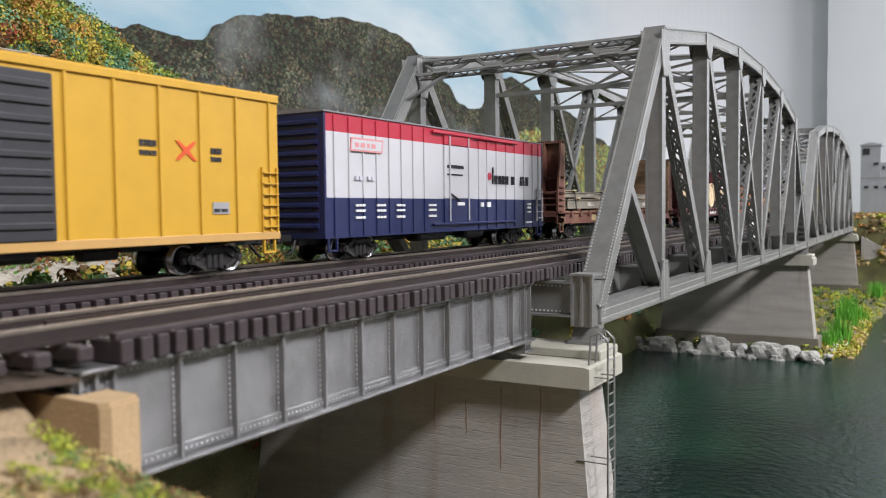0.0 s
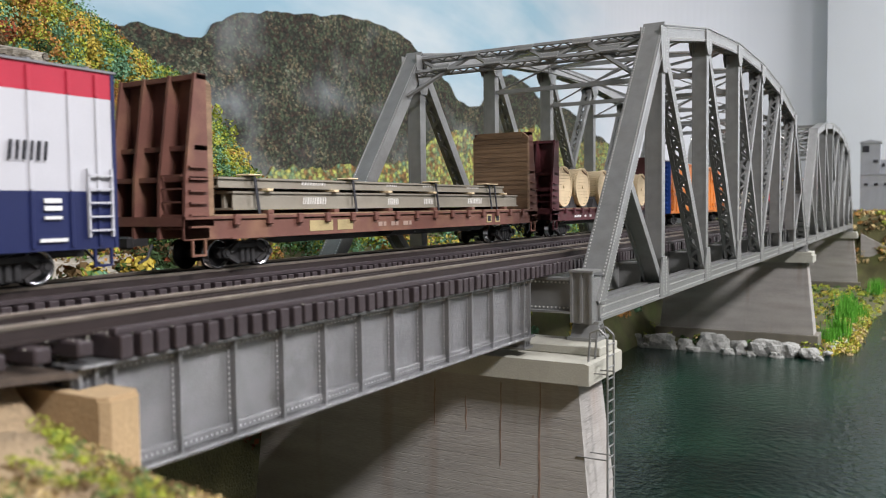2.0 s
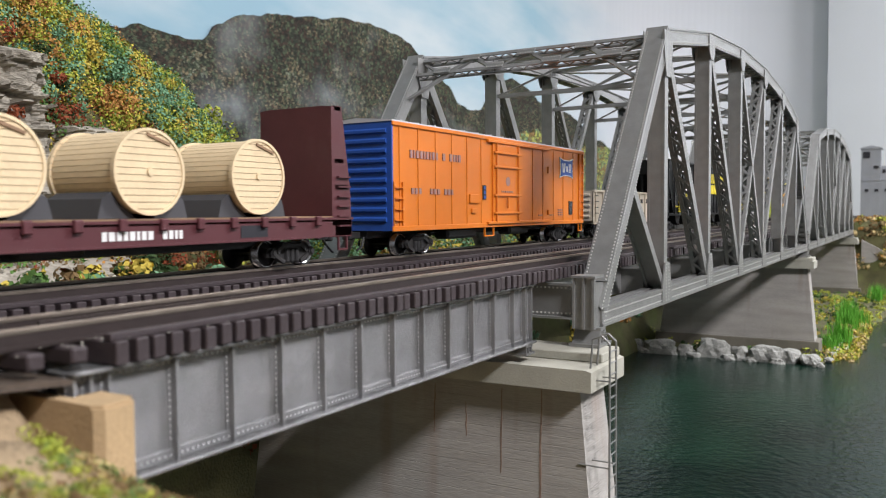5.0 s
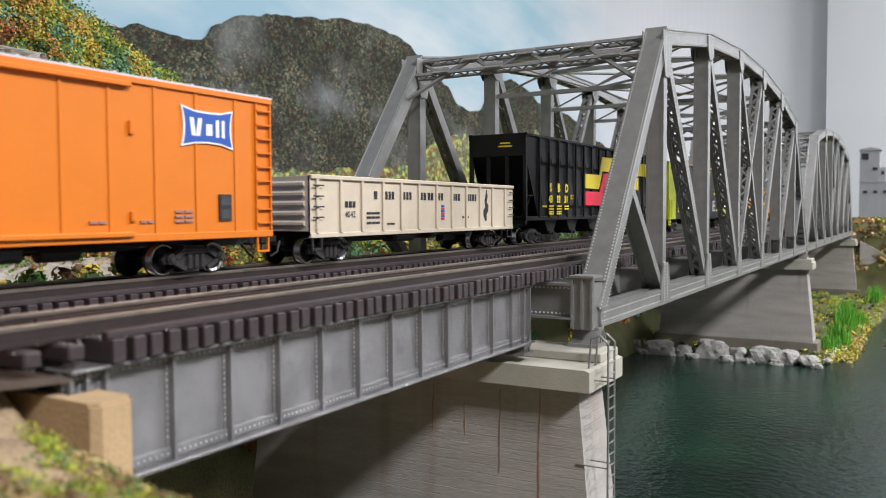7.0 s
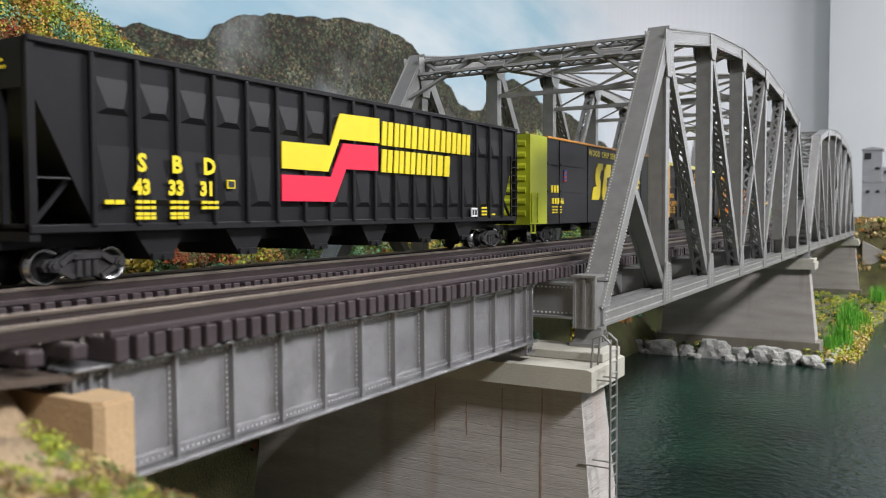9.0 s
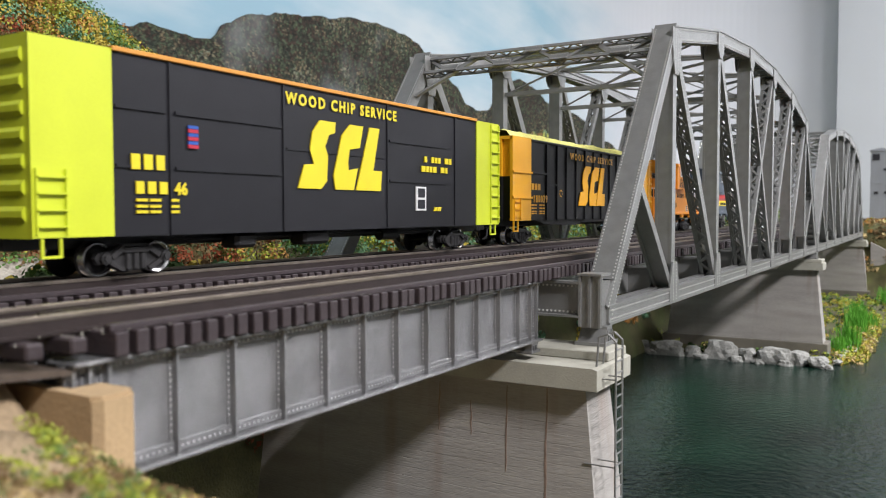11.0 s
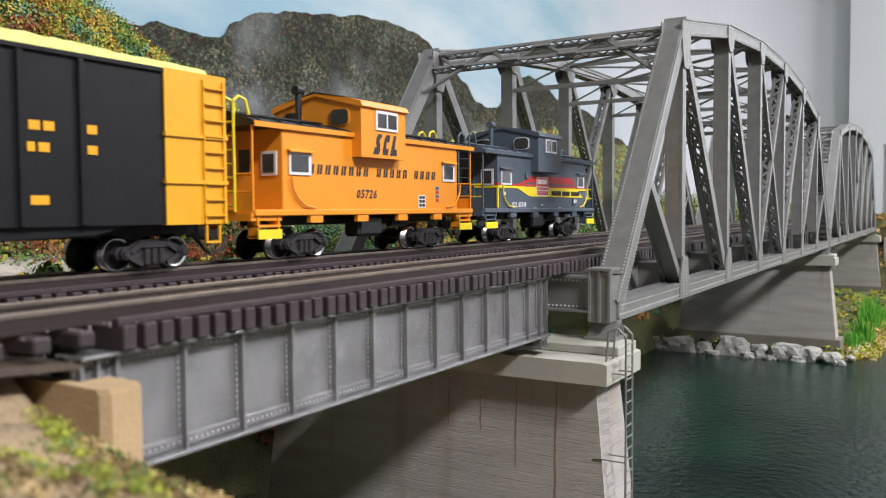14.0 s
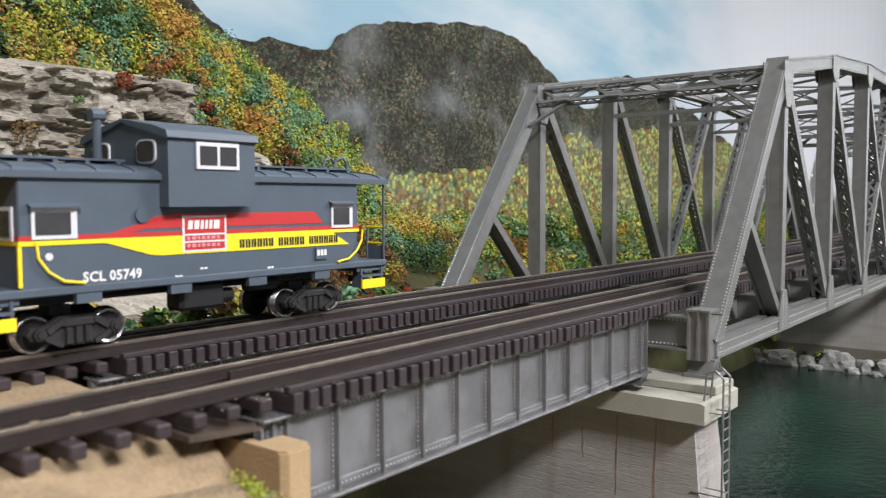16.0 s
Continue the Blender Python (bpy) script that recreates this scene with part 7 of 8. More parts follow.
        for sx in (1, -1):
            st = Shape().box(sx * (XS - 0.0006), sx * (XS - 0.0050), yi + e * 0.0016, yi + e * 0.0024, 0.0082, z0)
            st.box(sx * (XS - 0.0006), sx * (XS - 0.0050), yo - e * 0.0034, yo - e * 0.0026, 0.0082, z0)
            for z in (0.0085, 0.0120):
                st.box(sx * (XS - 0.0002), sx * (XS - 0.0055), yi + e * 0.0016, yo - e * 0.0026, z, z + 0.0008)
            sp = part("steps", st, body, car)
            part("step_front", Shape().box(min(sx * (XS - 0.0005), sx * (XS + 0.0003)), max(sx * (XS - 0.0005), sx * (XS + 0.0003)), min(yi + e * 0.0014, yo - e * 0.0022), max(yi + e * 0.0014, yo - e * 0.0022), 0.0080, 0.0112), step_mat, sp, "yellow step edge")
        part("brake_wheel", Shape().rod((-0.012, yo, 0.033), (-0.012, yo + e * 0.0008, 0.033), 0.0032, 16), BLACK, car)
    # curved grab rails at the side corners
    gm = YSTRIPE if not orange else body
    for yc, e in ((-0.0435, -1), (0.0485, 1)):
        s = Shape()
        pts = [(yc + e * 0.0125, 0.0296), (yc + e * 0.0120, 0.0255), (yc + e * 0.0095, 0.0220), (yc + e * 0.0055, 0.0194), (yc, 0.0186)]
        for (y0, za), (y1, zb) in zip(pts, pts[1:]):
            s.rod((XS + 0.0006, y0, za), (XS + 0.0006, y1, zb), 0.0004, 6)
        part("grab_rail", s, gm, car)
    x = XS - 0.0003
    if orange:
        # owner's name along the side as separate strokes
        y = -0.0462
        for ch in [1, 1, 1, 1, 1, 1, 1, 1, 0, 1, 1, 1, 1, 1, 0, 1, 1, 1, 1]:
            if ch:
                bars(car, y, 0.0309, [0.0009, 0.0011], 0.0036, INK, x, 0.0006, lean=0.0006)
                y += 0.0047
            else:
                y += 0.0040
        lettering(car, "05726", -0.0182, 0.0224, 0.0046, INK, x, spread=1.2, slant=0.25, fat=0.00015)
        for k, (y, w) in enumerate(((-0.0130, 0.0046), (-0.0070, 0.0042), (-0.0015, 0.0046))):
            panel(cup, slanted_mark(y, 0.0395, w, 0.0082, k), INK, cw, "emblem_stroke")
        panel(car, [(0.0262, 0.0185), (0.0318, 0.0185), (0.0318, 0.0240), (0.0262, 0.0240)], WHITE, x, "data_plate")
        for z in (0.0190, 0.0207, 0.0224):
            bars(car, 0.0268, z, [0.0018, 0.0020], 0.0012, INK, x + 0.0001, 0.0005)
        for k in range(4):
            panel(car, [(0.0405, 0.0212 + k * 0.0018), (0.0430, 0.0212 + k * 0.0018), (0.0430, 0.0224 + k * 0.0018), (0.0405, 0.0224 + k * 0.0018)], BLUE if k % 2 else RED, x, "data_plate")
    else:
        part("end_stripe", Shape().box(-XS + 0.0006, XS - 0.0002, -b - 0.0001, b + 0.0001, 0.0300, 0.0312), RSTRIPE, car)
        part("end_stripe", Shape().box(-XS + 0.0005, XS - 0.0001, -b - 0.0002, b + 0.0002, 0.0288, 0.0299), YSTRIPE, car)
        for sy in (-1,):
            part("corner_stripe", Shape().box(XS - 0.001, XS - 0.0002, -b - 0.0003, -b + 0.0006, 0.0185, 0.0290), YSTRIPE, car)
        panel(car, [(-0.0450, 0.0301), (-0.0358, 0.0301), (-0.0340, 0.0303), (-0.0250, 0.0322), (0.0426, 0.0322), (0.0386, 0.0362), (-0.0150, 0.0362), (-0.0215, 0.0356), (-0.0265, 0.0338), (-0.0362, 0.0311), (-0.0450, 0.0311)], RSTRIPE, x, "stripe")
        panel(car, [(-b, 0.0287), (-0.0370, 0.0287), (-0.0235, 0.0248), (-0.0200, 0.0245), (0.0550, 0.0245), (0.0465, 0.0291), (-0.0160, 0.0291), (-0.0230, 0.0291), (-0.0365, 0.0299), (-b, 0.0299)], YSTRIPE, x + 0.0001, "stripe")
        panel(car, [(-0.0134, 0.0250), (0.0020, 0.0250), (0.0020, 0.0356), (-0.0134, 0.0356)], WHITE, x + 0.0002, "emblem_edge")
        panel(car, [(-0.0127, 0.0256), (0.0013, 0.0256), (0.0013, 0.0350), (-0.0127, 0.0350)], RSTRIPE, x + 0.0003, "emblem", "dark red square emblem with white strokes")
        bars(car, -0.0118, 0.0316, [0.0016, 0.0016, 0.0010, 0.0008, 0.0010, 0.0020], 0.0026, WHITE, x + 0.0004, 0.0006, lean=0.0003)
        panel(car, [(-0.0127, 0.0298), (0.0013, 0.0298), (0.0013, 0.0303), (-0.0127, 0.0303)], WHITE, x + 0.0004, "emblem_line")
        panel(car, [(-0.0127, 0.0277), (0.0013, 0.0277), (0.0013, 0.0282), (-0.0127, 0.0282)], WHITE, x + 0.0004, "emblem_line")
        pinkish = paint("pale_red_lettering", (0.62, 0.3, 0.3))
        for z in (0.0286, 0.0264):
            bars(car, -0.0120, z, [0.0010, 0.0014, 0.0008, 0.0012, 0.0010, 0.0014, 0.0010], 0.0009, pinkish, x + 0.0004, 0.0006)
        # owner's name as dark strokes in the yellow stripe
        y = 0.0070
        for ch in [1, 1, 1, 1, 1, 1, 0, 1, 1, 1, 1, 1, 0, 1, 1, 1, 1, 1, 1]:
            if ch:
                bars(car, y, 0.0254, [0.0006, 0.0007], 0.0026, INK, x + 0.0003, 0.0004)
                y += 0.0023
            else:
                y += 0.0018
        lettering(car, "SCL 05749", -0.0437, 0.0187, 0.0037, WHITE, x, spread=1.05, fat=0.00012)
        part("lamp_disc", Shape().rod((XS - 0.0006, -0.0525, 0.0258), (XS, -0.0525, 0.0258), 0.0010, 12), FRAMEWHITE, car)
        part("gauge_plate", Shape().box(XS - 0.0006, XS + 0.0004, 0.0385, 0.0440, 0.0200, 0.0240), body, car)
        for k in range(3):
            panel(car, [(0.0390 + k * 0.0016, 0.0212), (0.0402 + k * 0.0016, 0.0212), (0.0402 + k * 0.0016, 0.0232), (0.0390 + k * 0.0016, 0.0232)], WHITE, XS + 0.0004, "stencil")
        for y, z in ((-0.0075, 0.0196), (0.0180, 0.0182), (-0.0160, 0.0178)):
            bars(car, y, z, [0.0012, 0.0010], 0.0006, WHITE, x, 0.0003)
        part("tank_cap", Shape().rod((XS - 0.0006, -0.0262, 0.0360), (XS + 0.0004, -0.0262, 0.0360), 0.0022, 14), body, car)
    underframe(car, b, z0 - 0.0018, ((-0.012, 0.004, 0.0070),))
    part("battery_box", Shape().rod((0.011, -0.006, 0.0105), (0.011, 0.008, 0.0105), 0.0024, 12), FRAME_BLACK, car)
    truck(car, -0.0425)
    truck(car, 0.0430)
    coupler(car, h - 0.002, 1)
    coupler(car, -h + 0.002, -1)


yellow_boxcar()
reefer_tricolour()
brown_flat()
maroon_flat()
orange_boxcar()
gondola()
hopper()
wood_chip_black()
wood_chip_amber()
caboose(2.030, 2.1795, CABORANGE, BLACK, LEMON, LEMON, "orange wide-cupola caboose with black roof and yellow ladders", True)
caboose(2.1900, 2.3410, CABGREY, CABGREY, CABGREY, YSTRIPE, "blue-grey wide-cupola caboose with red and yellow stripes", False)


# ---- plants, rocks and far things ----
def leaf_mat(name, c):
    return mat(name, c, 0.85, 0, 0.3, 220, 0.3, 1800, spec=0.15)


LEAVES = [leaf_mat("dark_green_foliage", (0.04, 0.07, 0.025)), leaf_mat("mid_green_foliage", (0.1, 0.19, 0.05)), leaf_mat("blue_green_foliage", (0.17, 0.33, 0.19)),
          leaf_mat("yellow_green_foliage", (0.36, 0.4, 0.06)), leaf_mat("yellow_foliage", (0.54, 0.42, 0.08)), leaf_mat("orange_foliage", (0.46, 0.23, 0.07)),
          leaf_mat("russet_foliage", (0.24, 0.065, 0.03)), leaf_mat("brown_foliage", (0.17, 0.11, 0.05)), leaf_mat("pale_tan_foliage", (0.55, 0.42, 0.2))]


def foliage(name, crowns, leaf, per, label, category):
    """Crowns of small crumpled leaf clumps: rows of (x, y, z, radius, height, material slot)."""
    rng = np.random.default_rng(11)
    vs, fs, sl = [], [], []
    n0 = 0
    for x, y, z, r, hgt, slot in crowns:
        n = per
        d = rng.normal(size=(n, 3))
        d /= np.linalg.norm(d, axis=1)[:, None]
        rad = r * (0.72 + 0.34 * rng.random(n))
        p = d * rad[:, None] * np.array([1, 1, hgt]) + np.array([x, y, z])
        # leaves lie roughly along the crown's surface
        up = d + 0.55 * rng.normal(size=(n, 3))
        a = np.cross(up, rng.normal(size=(n, 3)))
        b = np.cross(up, a)
        a = a / np.linalg.norm(a, axis=1)[:, None] * leaf * (0.6 + 0.8 * rng.random(n))[:, None]
        b = b / np.linalg.norm(b, axis=1)[:, None] * leaf * (0.6 + 0.8 * rng.random(n))[:, None]
        quad = np.stack([p - a, p - b * 0.7, p + a, p + b], axis=1)
        vs.append(quad.reshape(-1, 3))
        k = np.arange(n) * 4 + n0
        fs.append(np.stack([k, k + 1, k + 2, k + 3], axis=1))
        s = np.full(n, slot)
        mixed = rng.random(n) < 0.05
        s[mixed] = rng.integers(0, len(LEAVES), mixed.sum())
        sl.append(s)
        n0 += 4 * n
    me = bpy.data.meshes.new(name)
    me.from_pydata(np.concatenate(vs).tolist(), [], np.concatenate(fs).tolist())
    for m in LEAVES:
        me.materials.append(m)
    me.polygons.foreach_set("material_index", np.concatenate(sl).astype(np.int32))
    me.update()
    return tagged(new(name, me), label, category, "", "stuff")


rng = random.Random(21)


def leaf_slot(x, y, z, autumn):
    n = 0.85 * noise.noise(Vector((x * 17, y * 17, z * 17))) + 0.5 * noise.noise(Vector((x * 38, y * 38, z * 38 + 9))) + rng.uniform(-0.20, 0.20)
    order = [0, 1, 2, 1, 2, 3, 2, 4, 2, 3, 5, 4, 3, 5] if autumn else [0, 1, 2, 1, 3, 4, 2, 3, 5]
    if autumn and x > -0.40 and y < 0.12:
        order = [0, 7, 6, 6, 0, 1, 7, 3, 5, 7, 4]
    return order[min(len(order) - 1, max(0, int((n * 0.75 + 0.5) * len(order))))]


crowns = []
for k in range(2700):
    x, y = rng.uniform(-0.60, -0.262), rng.uniform(-0.42, 0.285)
    z = ground_z(x, y)
    # bare cliff stays free of trees
    if -0.40 < x < -0.31 and -0.21 < y < 0.075 and rng.random() < 0.88:
        continue
    r = rng.uniform(0.006, 0.0125)
    crowns.append((x, y, z + r * 0.7, r, rng.uniform(0.9, 1.4), leaf_slot(x, y, z, True)))
for k in range(1700):
    x, y = rng.uniform(-0.475, -0.335), rng.uniform(-0.30, 0.285)
    z = ground_z(x, y)
    if x > -0.385 and -0.23 < y < 0.075 and z < 0.10:
        continue
    r = rng.uniform(0.005, 0.012)
    crowns.append((x + r * 0.5, y, z + r * 0.4, r, rng.uniform(0.9, 1.4), leaf_slot(x, y, z, True)))
# brush that hangs on the ledges of the cliff
for k in range(70):
    y, z = rng.uniform(-0.22, 0.03), rng.uniform(0.03, 0.16)
    if noise.noise(Vector((y * 22, z * 22, 4))) < 0.05:
        continue
    r = rng.uniform(0.004, 0.008)
    crowns.append((-0.350 - 0.16 * (z - 0.02), y, z, r, 0.9, rng.choice((6, 6, 0, 7, 5, 1))))
foliage("autumn_woods", crowns, 0.0011, 150, "dense autumn trees in yellow, orange, russet and green on the hillside", "woods")
crowns = []
for k in range(2300):
    y = 0.22 + 1.75 * rng.random() ** 1.3
    x = rng.uniform(-0.56, -0.205)
    z = ground_z(x, y)
    r = rng.uniform(0.005, 0.012) * (1 + 0.5 * y)
    lift = r * 0.7 + (0.03 if x < -0.4 else 0) * rng.random()
    crowns.append((x, y, z + lift, r, rng.uniform(0.9, 1.6), leaf_slot(x, y, z, False)))
for k in range(500):
    x, y = rng.uniform(-0.262, -0.185), rng.uniform(-0.22, 1.3)
    z = ground_z(x, y)
    r = rng.uniform(0.003, 0.007)
    crowns.append((x, y, z + r * 0.5, r, 0.9, leaf_slot(x, y, z, True)))
for k in range(420):
    x, y = rng.uniform(-0.232, -0.178), rng.uniform(-0.26, 0.2)
    r = rng.uniform(0.003, 0.006)
    crowns.append((x, y, max(ground_z(x, y), -0.02 + 0.6 * (-0.19 - x)) + r * 0.5, r, 0.9, leaf_slot(x, y, 0.0, True)))
for k in range(260):
    x, y = rng.uniform(-0.222, -0.186), rng.uniform(-0.27, -0.02)
    z = rng.uniform(-0.01, 0.022)
    r = rng.uniform(0.003, 0.006)
    crowns.append((x, y, z, r, 0.9, rng.choice((0, 1, 7, 4, 2, 0, 3))))
foliage("bank_bushes", crowns, 0.0017, 56, "green and yellow bushes along the bank behind the bridge", "bushes")
# a dark conifer on the slope
con = thing("conifer_tree", (-0.40, -0.105, ground_z(-0.40, -0.105)), "small dark green conifer on the autumn hillside", "tree")
part("trunk", Shape().rod((0, 0, 0), (0, 0, 0.05), 0.0014, 8, 0.0004), WOOD, con)
s = Shape()
for k in range(420):
    q = rng.random()
    a = rng.uniform(0, 6.283)
    r = 0.0095 * (1 - q) + 0.001
    zz = 0.008 + q * 0.044
    tip = Vector((math.cos(a) * r, math.sin(a) * r, zz - 0.002))
    side = Vector((-math.sin(a), math.cos(a), 0)) * 0.0011
    s.add([Vector((0, 0, zz + 0.001)), tip + side, tip - side], [(0, 1, 2)])
part("crown", s, LEAVES[0], con)


def boulder(name, at, size, material, label, category, group, seed, flat=0.65):
    """An angular stone with chipped faces."""
    bm = bmesh.new()
    bmesh.ops.create_icosphere(bm, subdivisions=3, radius=1.0)
    for v in bm.verts:
        p = v.co.normalized()
        q = 1.0 + 0.5 * noise.noise(p * 1.3 + Vector((seed, 0, 0))) + 0.22 * noise.noise(p * 3.5 + Vector((0, seed, 0))) + 0.1 * noise.noise(p * 8 + Vector((0, 0, seed)))
        c = Vector((p.x * size[0], p.y * size[1], p.z * size[2])) * q
        if c.z > size[2] * flat:
            c.z = size[2] * flat + (c.z - size[2] * flat) * 0.25
        v.co = c
    me = bpy.data.meshes.new(name)
    bm.to_mesh(me)
    bm.free()
    me.materials.append(material)
    ob = new(name, me)
    ob.location = at
    return tagged(ob, label, category, group)


# stones round the middle pier: large flat-topped ones with small ones between
for k, (x, w, hgt) in enumerate(((-0.180, 0.012, 0.013), (-0.146, 0.020, 0.016), (-0.119, 0.009, 0.010), (-0.088, 0.021, 0.021), (-0.060, 0.012, 0.013), (-0.034, 0.019, 0.017), (-0.009, 0.012, 0.013), (0.011, 0.010, 0.010))):
    boulder("rock", (x, 0.632 + rng.uniform(-0.004, 0.004), -0.1155), (w, rng.uniform(0.010, 0.013), hgt), ROCK, "large pale grey angular rock at the water's edge by the pier", "rock", "shore rocks", k * 3.1, 0.8)
for x, w in ((-0.163, 0.006), (-0.108, 0.007), (-0.071, 0.008), (-0.047, 0.006), (-0.020, 0.007), (0.020, 0.006)):
    boulder("rock", (x, 0.619 + rng.uniform(-0.003, 0.004), -0.1172), (w, w * 0.8, w * 0.9), ROCK, "small grey angular rock in the shallows", "rock", "shore rocks", 40 + x * 90)
for k in range(7):
    boulder("rock", (0.022 + rng.uniform(-0.004, 0.010), 0.655 + k * 0.035, -0.1155), (rng.uniform(0.003, 0.006), rng.uniform(0.004, 0.007), rng.uniform(0.003, 0.005)), ROCK, "small pale rock among the shore plants", "rock", "shore rocks", 80 + k * 2.3)


def cliff(y0, y1, x, z0, z1, seed):
    """A layered rock face: ledges of uneven thickness, broken by upright clefts."""
    s = Shape()
    ny, nz = int((y1 - y0) / 0.0014), int((z1 - z0) / 0.0011)
    rnd = random.Random(seed)
    beds = [0.0]
    while beds[-1] < z1 - z0 + 0.03:
        beds.append(beds[-1] + rnd.uniform(0.0022, 0.0055))
    jut = [rnd.uniform(-0.006, 0.006) for _ in beds]
    vs = []
    for j in range(nz + 1):
        for i in range(ny + 1):
            y, z = (y1 - y0) * i / ny, (z1 - z0) * j / nz
            q = Vector((y * 28, z * 28, seed))
            zw = z + 0.006 * noise.noise(q) + 0.0012 * noise.noise(q * 6)
            k = max(0, sum(1 for b in beds if b < zw) - 1)
            bl = noise.cell(Vector((y * 105 + k * 3.7 + 2.5 * noise.noise(q * 2), k * 1.3, seed)))
            xx = 0.020 - 0.16 * z + 0.014 * noise.noise(q * 0.8 + Vector((3, 1, 0))) + jut[k] * 0.8 + 0.0055 * bl + 0.0012 * noise.noise(q * 9)
            edge = min(1.0, i / 8, (ny - i) / 8, (nz - j) / 8)
            vs.append((xx * edge - 0.03 * (1 - edge), y - (y1 - y0) / 2, z))
    n = ny + 1
    s.add(vs, [(j * n + i, j * n + i + 1, (j + 1) * n + i + 1, (j + 1) * n + i) for j in range(nz) for i in range(ny)])
    ob = part("cliff", s, CLIFF)
    ob.location = (x, (y0 + y1) / 2, z0)
    tagged(ob, "layered tan and grey rock outcrop on the hillside", "rock outcrop", "rock outcrops")


cliff(-0.26, 0.020, -0.368, 0.020, 0.155, 3)
cliff(0.028, 0.072, -0.358, 0.020, 0.108, 4)
cliff(-0.24, -0.01, -0.238, -0.06, 0.024, 6)

# moss and grass on the near bank
crowns = []
for k in range(5200):
    x, y = rng.uniform(-0.008, 0.09), rng.uniform(-0.36, -0.17)
    z = ground_z(x, y)
    n = noise.noise(Vector((x * 55, y * 55, 3)))
    if y < -0.24 and x < 0.004:
        continue
    r = rng.uniform(0.0008, 0.0024)
    slot = (3 if n > 0.12 else 7 if n > -0.2 else 8)
    slot = rng.choice((slot, slot, slot, slot, 7, 1))
    crowns.append((x, y, z + r * 0.2, r, 0.7, slot))
foliage("grass", crowns, 0.00028, 44, "yellow-green moss and dry grass on the near bank", "grass")
crowns = []
for k in range(900):
    x, y = rng.uniform(-0.18, 0.06), rng.uniform(0.60, 1.38)
    z = ground_z(x, y)
    if z < WATER_Z - 0.001:
        continue
    r = rng.uniform(0.0025, 0.006)
    crowns.append((x, y, z + r * 0.4, r, 0.8, rng.choice((3, 3, 1, 4, 0, 3))))
for k in range(220):
    y = rng.uniform(0.66, 1.02)
    x = rng.uniform(0.022, 0.052) + 0.12 * max(0, y - 0.95)
    r = rng.uniform(0.003, 0.0065)
    crowns.append((x, y, max(ground_z(x, y), WATER_Z - 0.001) + r * 0.4, r, 0.8, rng.choice((3, 4, 3, 8))))
foliage("shore_plants", crowns, 0.0014, 26, "yellow-green low plants along the river shore", "plants")


def reeds(x, y, n, hgt, seed):
    r = random.Random(seed)
    t = thing("reed_clump", (x, y, WATER_Z + 0.002), "bright green clump of upright reeds on the shore", "reeds", "reed clumps")
    s = Shape()
    for k in range(n):
        bx, by = r.gauss(0, 0.006), r.gauss(0, 0.010)
        L = hgt * r.uniform(0.6, 1.1)
        lx, ly = r.gauss(0, 0.0035), r.gauss(0, 0.0035)
        w = Vector((r.uniform(-1, 1), r.uniform(-1, 1), 0)).normalized() * 0.0005
        a, m, b = Vector((bx, by, -0.004)), Vector((bx + lx * 0.3, by + ly * 0.3, L * 0.6)), Vector((bx + lx, by + ly, L))
        s.add([a - w, a + w, m + w, m - w, b], [(0, 1, 2, 3), (3, 2, 4)])
    part("blade_tuft", s, REED, t)


REED = leaf_mat("reed_green", (0.12, 0.36, 0.04))
for k, (x, y, n, hgt) in enumerate(((0.026, 0.80, 150, 0.026), (0.028, 0.90, 170, 0.030), (0.020, 1.00, 170, 0.034), (0.036, 0.96, 120, 0.026), (0.045, 1.27, 160, 0.034), (0.095, 1.32, 130, 0.030), (0.022, 0.735, 90, 0.018), (0.07, 1.34, 90, 0.02))):
    reeds(x, y, n, hgt, k)
WHITEFLOWER = mat("white_blossom", (0.7, 0.68, 0.62), 0.8)
for k in range(9):
    t = thing("flower_clump", (0.032 + rng.uniform(-0.004, 0.012), 0.70 + k * 0.032, WATER_Z + 0.004), "small clump of whitish blossom on the shore", "flowers", "blossom clumps")
    s = Shape()
    for j in range(40):
        p = Vector((rng.gauss(0, 0.002), rng.gauss(0, 0.003), abs(rng.gauss(0, 0.0025)) - 0.004))
        a = Vector((rng.uniform(-1, 1), rng.uniform(-1, 1), rng.uniform(-1, 1))) * 0.0009
        b = Vector((rng.uniform(-1, 1), rng.uniform(-1, 1), rng.uniform(-1, 1))) * 0.0009
        s.add([p - a, p - b, p + a, p + b], [(0, 1, 2, 3)])
    part("blossom", s, WHITEFLOWER, t)

# driftwood with two water birds
dw = thing("driftwood", (0.083, 0.80, WATER_Z), "small tangle of grey driftwood lying on the water", "driftwood")
for k in range(7):
    a = rng.uniform(0, 6.28)
    part("stick", Shape().rod((0.010 * math.cos(a), 0.010 * math.sin(a), -0.0008 + 0.0005 * k), (-0.010 * math.cos(a), -0.008 * math.sin(a), 0.001 + 0.0016 * k * rng.random()), 0.0013, 7, 0.0006), mat("grey_driftwood", (0.2, 0.16, 0.12), 0.9), dw)
for dy in (-0.004, 0.005):
    bird = boulder("water_bird", (0.083, 0.80 + dy, WATER_Z + 0.0072), (0.0022, 0.0036, 0.0020), mat("brown_plumage", (0.16, 0.12, 0.09), 0.8), "tiny brown model water bird resting on driftwood", "bird", "water birds", 50 + dy * 1000, 0.9)

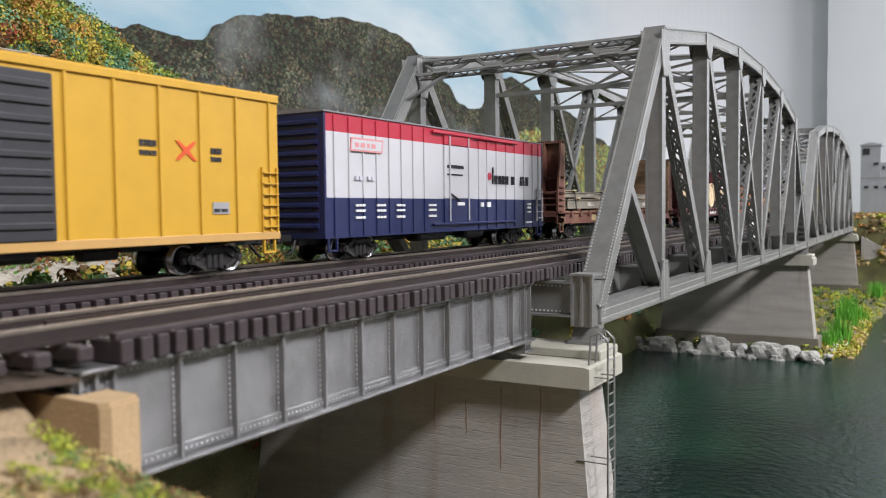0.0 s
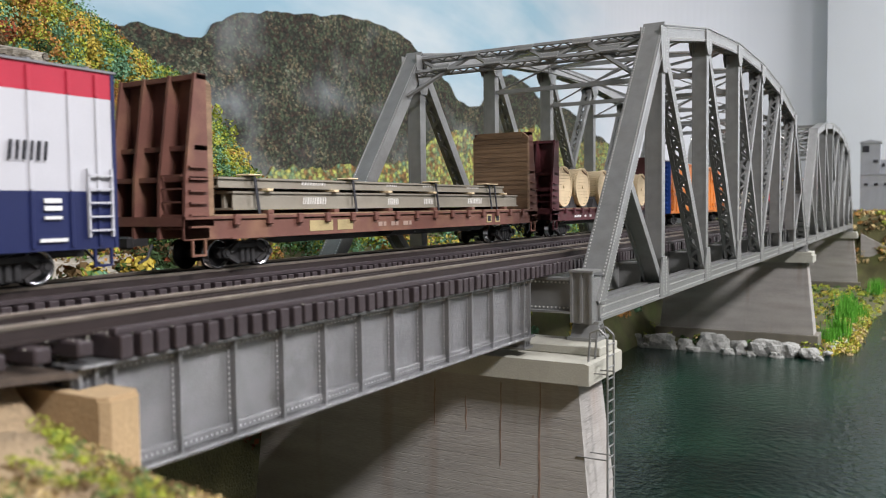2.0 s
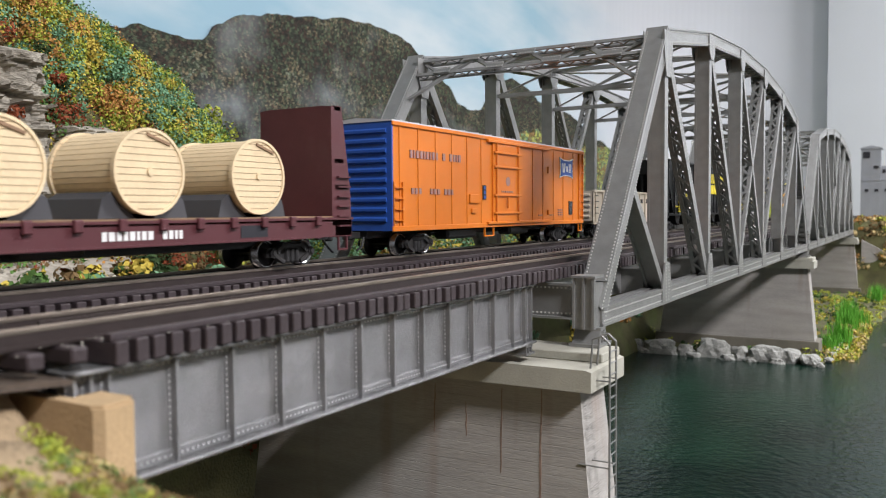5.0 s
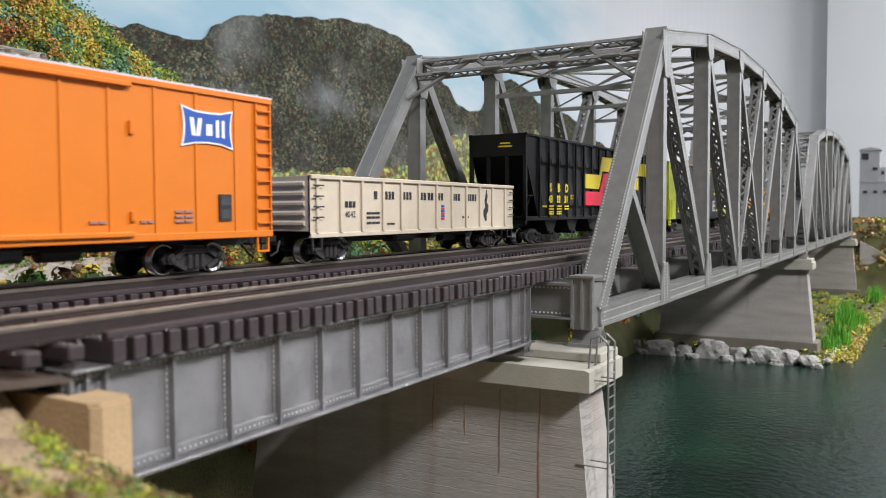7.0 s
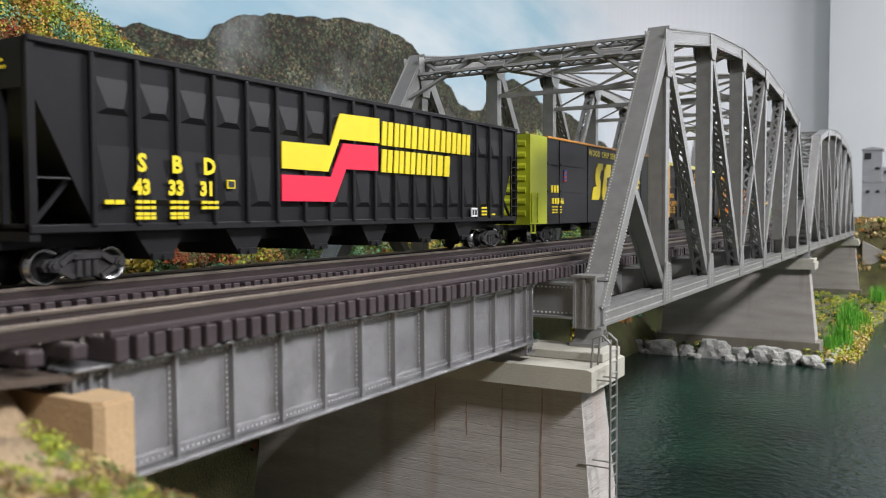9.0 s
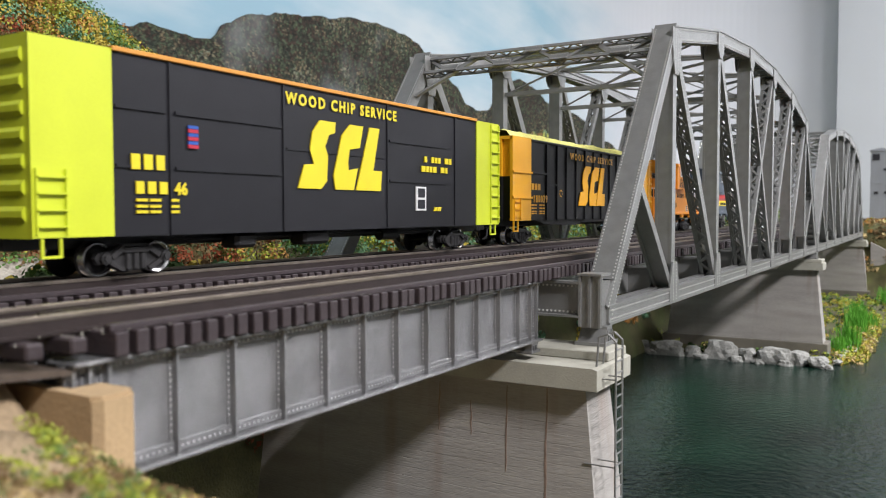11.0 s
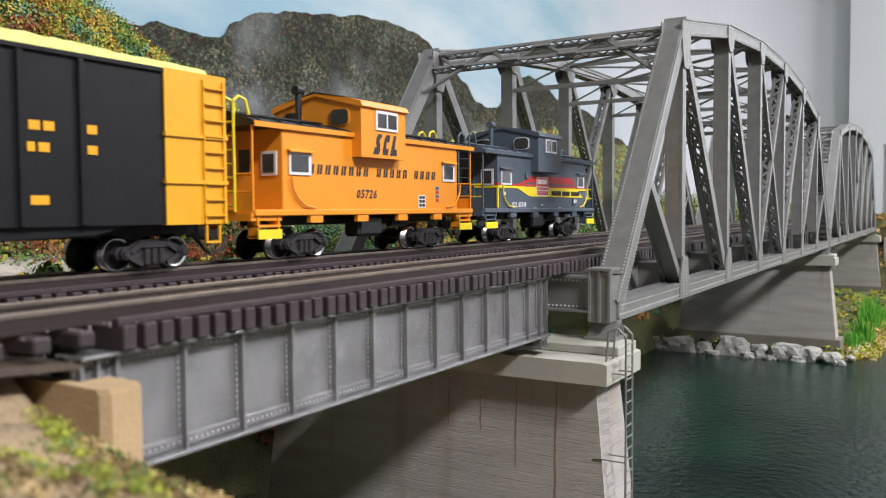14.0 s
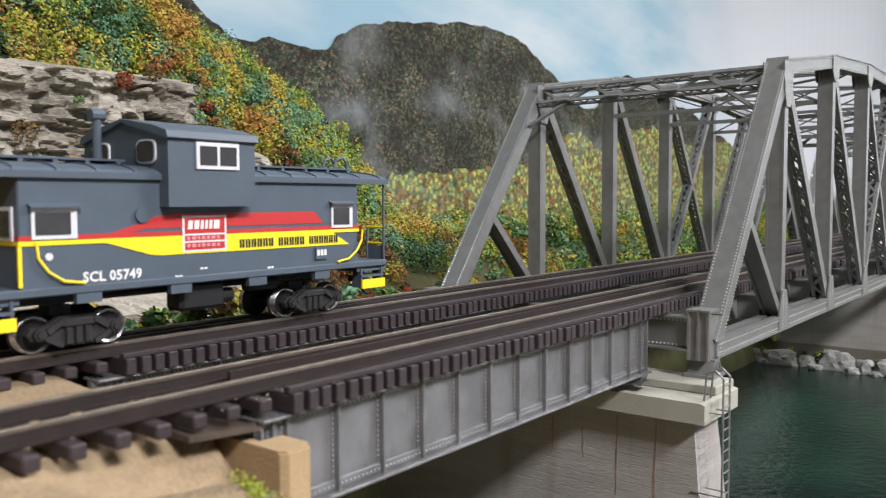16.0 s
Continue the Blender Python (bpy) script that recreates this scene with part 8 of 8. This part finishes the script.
# the far bank: wing wall, pale ledge and a grey mill building
wing = thing("wing_wall", (0.013, 14 * P + 0.03, 0), "grey concrete wing wall beside the far pier", "retaining wall")
part("wall", Shape().prism([(0, -0.135), (0.30, -0.135), (0.30, -0.10), (0.06, -0.045), (0, -0.012)], 1, 0.0, 0.012), CONCRETE, wing)
crowns = []
for k in range(700):
    x, y = rng.uniform(0.0, 0.45), rng.uniform(1.40, 1.52)
    z = ground_z(x, y)
    r = rng.uniform(0.004, 0.010)
    crowns.append((x, y, z + r * 0.2, r, 0.8, rng.choice((7, 8, 5, 8, 7, 3))))
foliage("dry_bank_grass", crowns, 0.0025, 26, "dry brown and orange brush on the far river bank", "brush")
MILL = mat("grey_mill_siding", (0.27, 0.28, 0.3), 0.7, 0, 0.12, 40, 0.2, 500, stretch=(2, 2, 0.4))
MILLDARK = mat("dark_mill_window", (0.03, 0.03, 0.035), 0.3)


def mill():
    t = thing("mill_building", (-0.012, 1.78, 0.024), "plain grey stepped mill building on the far bank", "building")
    w = part("main_wall", Shape().box(0, 0.066, 0, 0.10, 0, 0.085), MILL, t)
    for k in range(3):
        part("window", Shape().box(0.008 + k * 0.02, 0.016 + k * 0.02, -0.0012, 0.001, 0.060, 0.066), MILLDARK, w)
    tw = part("tower", Shape().box(0.0, 0.040, 0.0, 0.06, 0.0852, 0.156), MILL, t)
    part("tower_roof", Shape().prism([(-0.002, 0.156), (0.042, 0.156), (0.042, 0.159), (0.02, 0.164), (-0.002, 0.159)], 1, -0.002, 0.062), MILL, t)
    part("window", Shape().box(0.004, 0.018, -0.0012, 0.001, 0.136, 0.150), MILLDARK, tw)
    part("window", Shape().box(0.026, 0.036, -0.0012, 0.001, 0.112, 0.118), MILLDARK, tw)
    for k, (x0, x1, z0, z1) in enumerate(((0.0402, 0.052, 0.0852, 0.118), (0.0662, 0.080, 0.03, 0.078))):
        a = part("annex", Shape().box(x0, x1, 0.01, 0.07, z0 if k == 0 else 0, z1), MILL, t)
        part("window", Shape().box(x0 + 0.003, x1 - 0.003, 0.0088, 0.011, z1 - 0.016, z1 - 0.008), MILLDARK, a)
    part("roof", Shape().box(-0.001, 0.067, -0.001, 0.101, 0.0848, 0.0866), MILL, t)


mill()


# pale flecks of scenery glue and chips on the near deck
s = Shape()
for k in range(800):
    x, y = NEAR + rng.uniform(-0.016, 0.017), rng.uniform(-0.24, 0.06)
    r = rng.uniform(0.00008, 0.00028)
    s.add([(x - r, y, TIE_Z + 0.0001), (x, y - r * 1.4, TIE_Z + 0.0001), (x + r, y, TIE_Z + 0.0001), (x, y + r, TIE_Z + 0.0001), (x, y, TIE_Z + 0.0004)], [(0, 1, 4), (1, 2, 4), (2, 3, 4), (3, 0, 4)])
tagged(part("debris", s, CAP), "pale flecks of dust and chips on the dark ties", "debris", "", "stuff")


# ---- movement ----
def motions():
    """The whole train rolls towards the near bank at an almost even speed."""
    run = [(0.0, 0.0), (2.0, -0.303), (4.0, -0.606), (6.5, -0.985), (9.0, -1.366), (11.0, -1.674), (13.5, -2.0628), (15.5, -2.3738), (16.0, -2.4480)]
    for car, u in TRAIN:
        walk(car, [(t, pose(FAR, u + d, RAIL_Z)) for t, d in run])


motions()
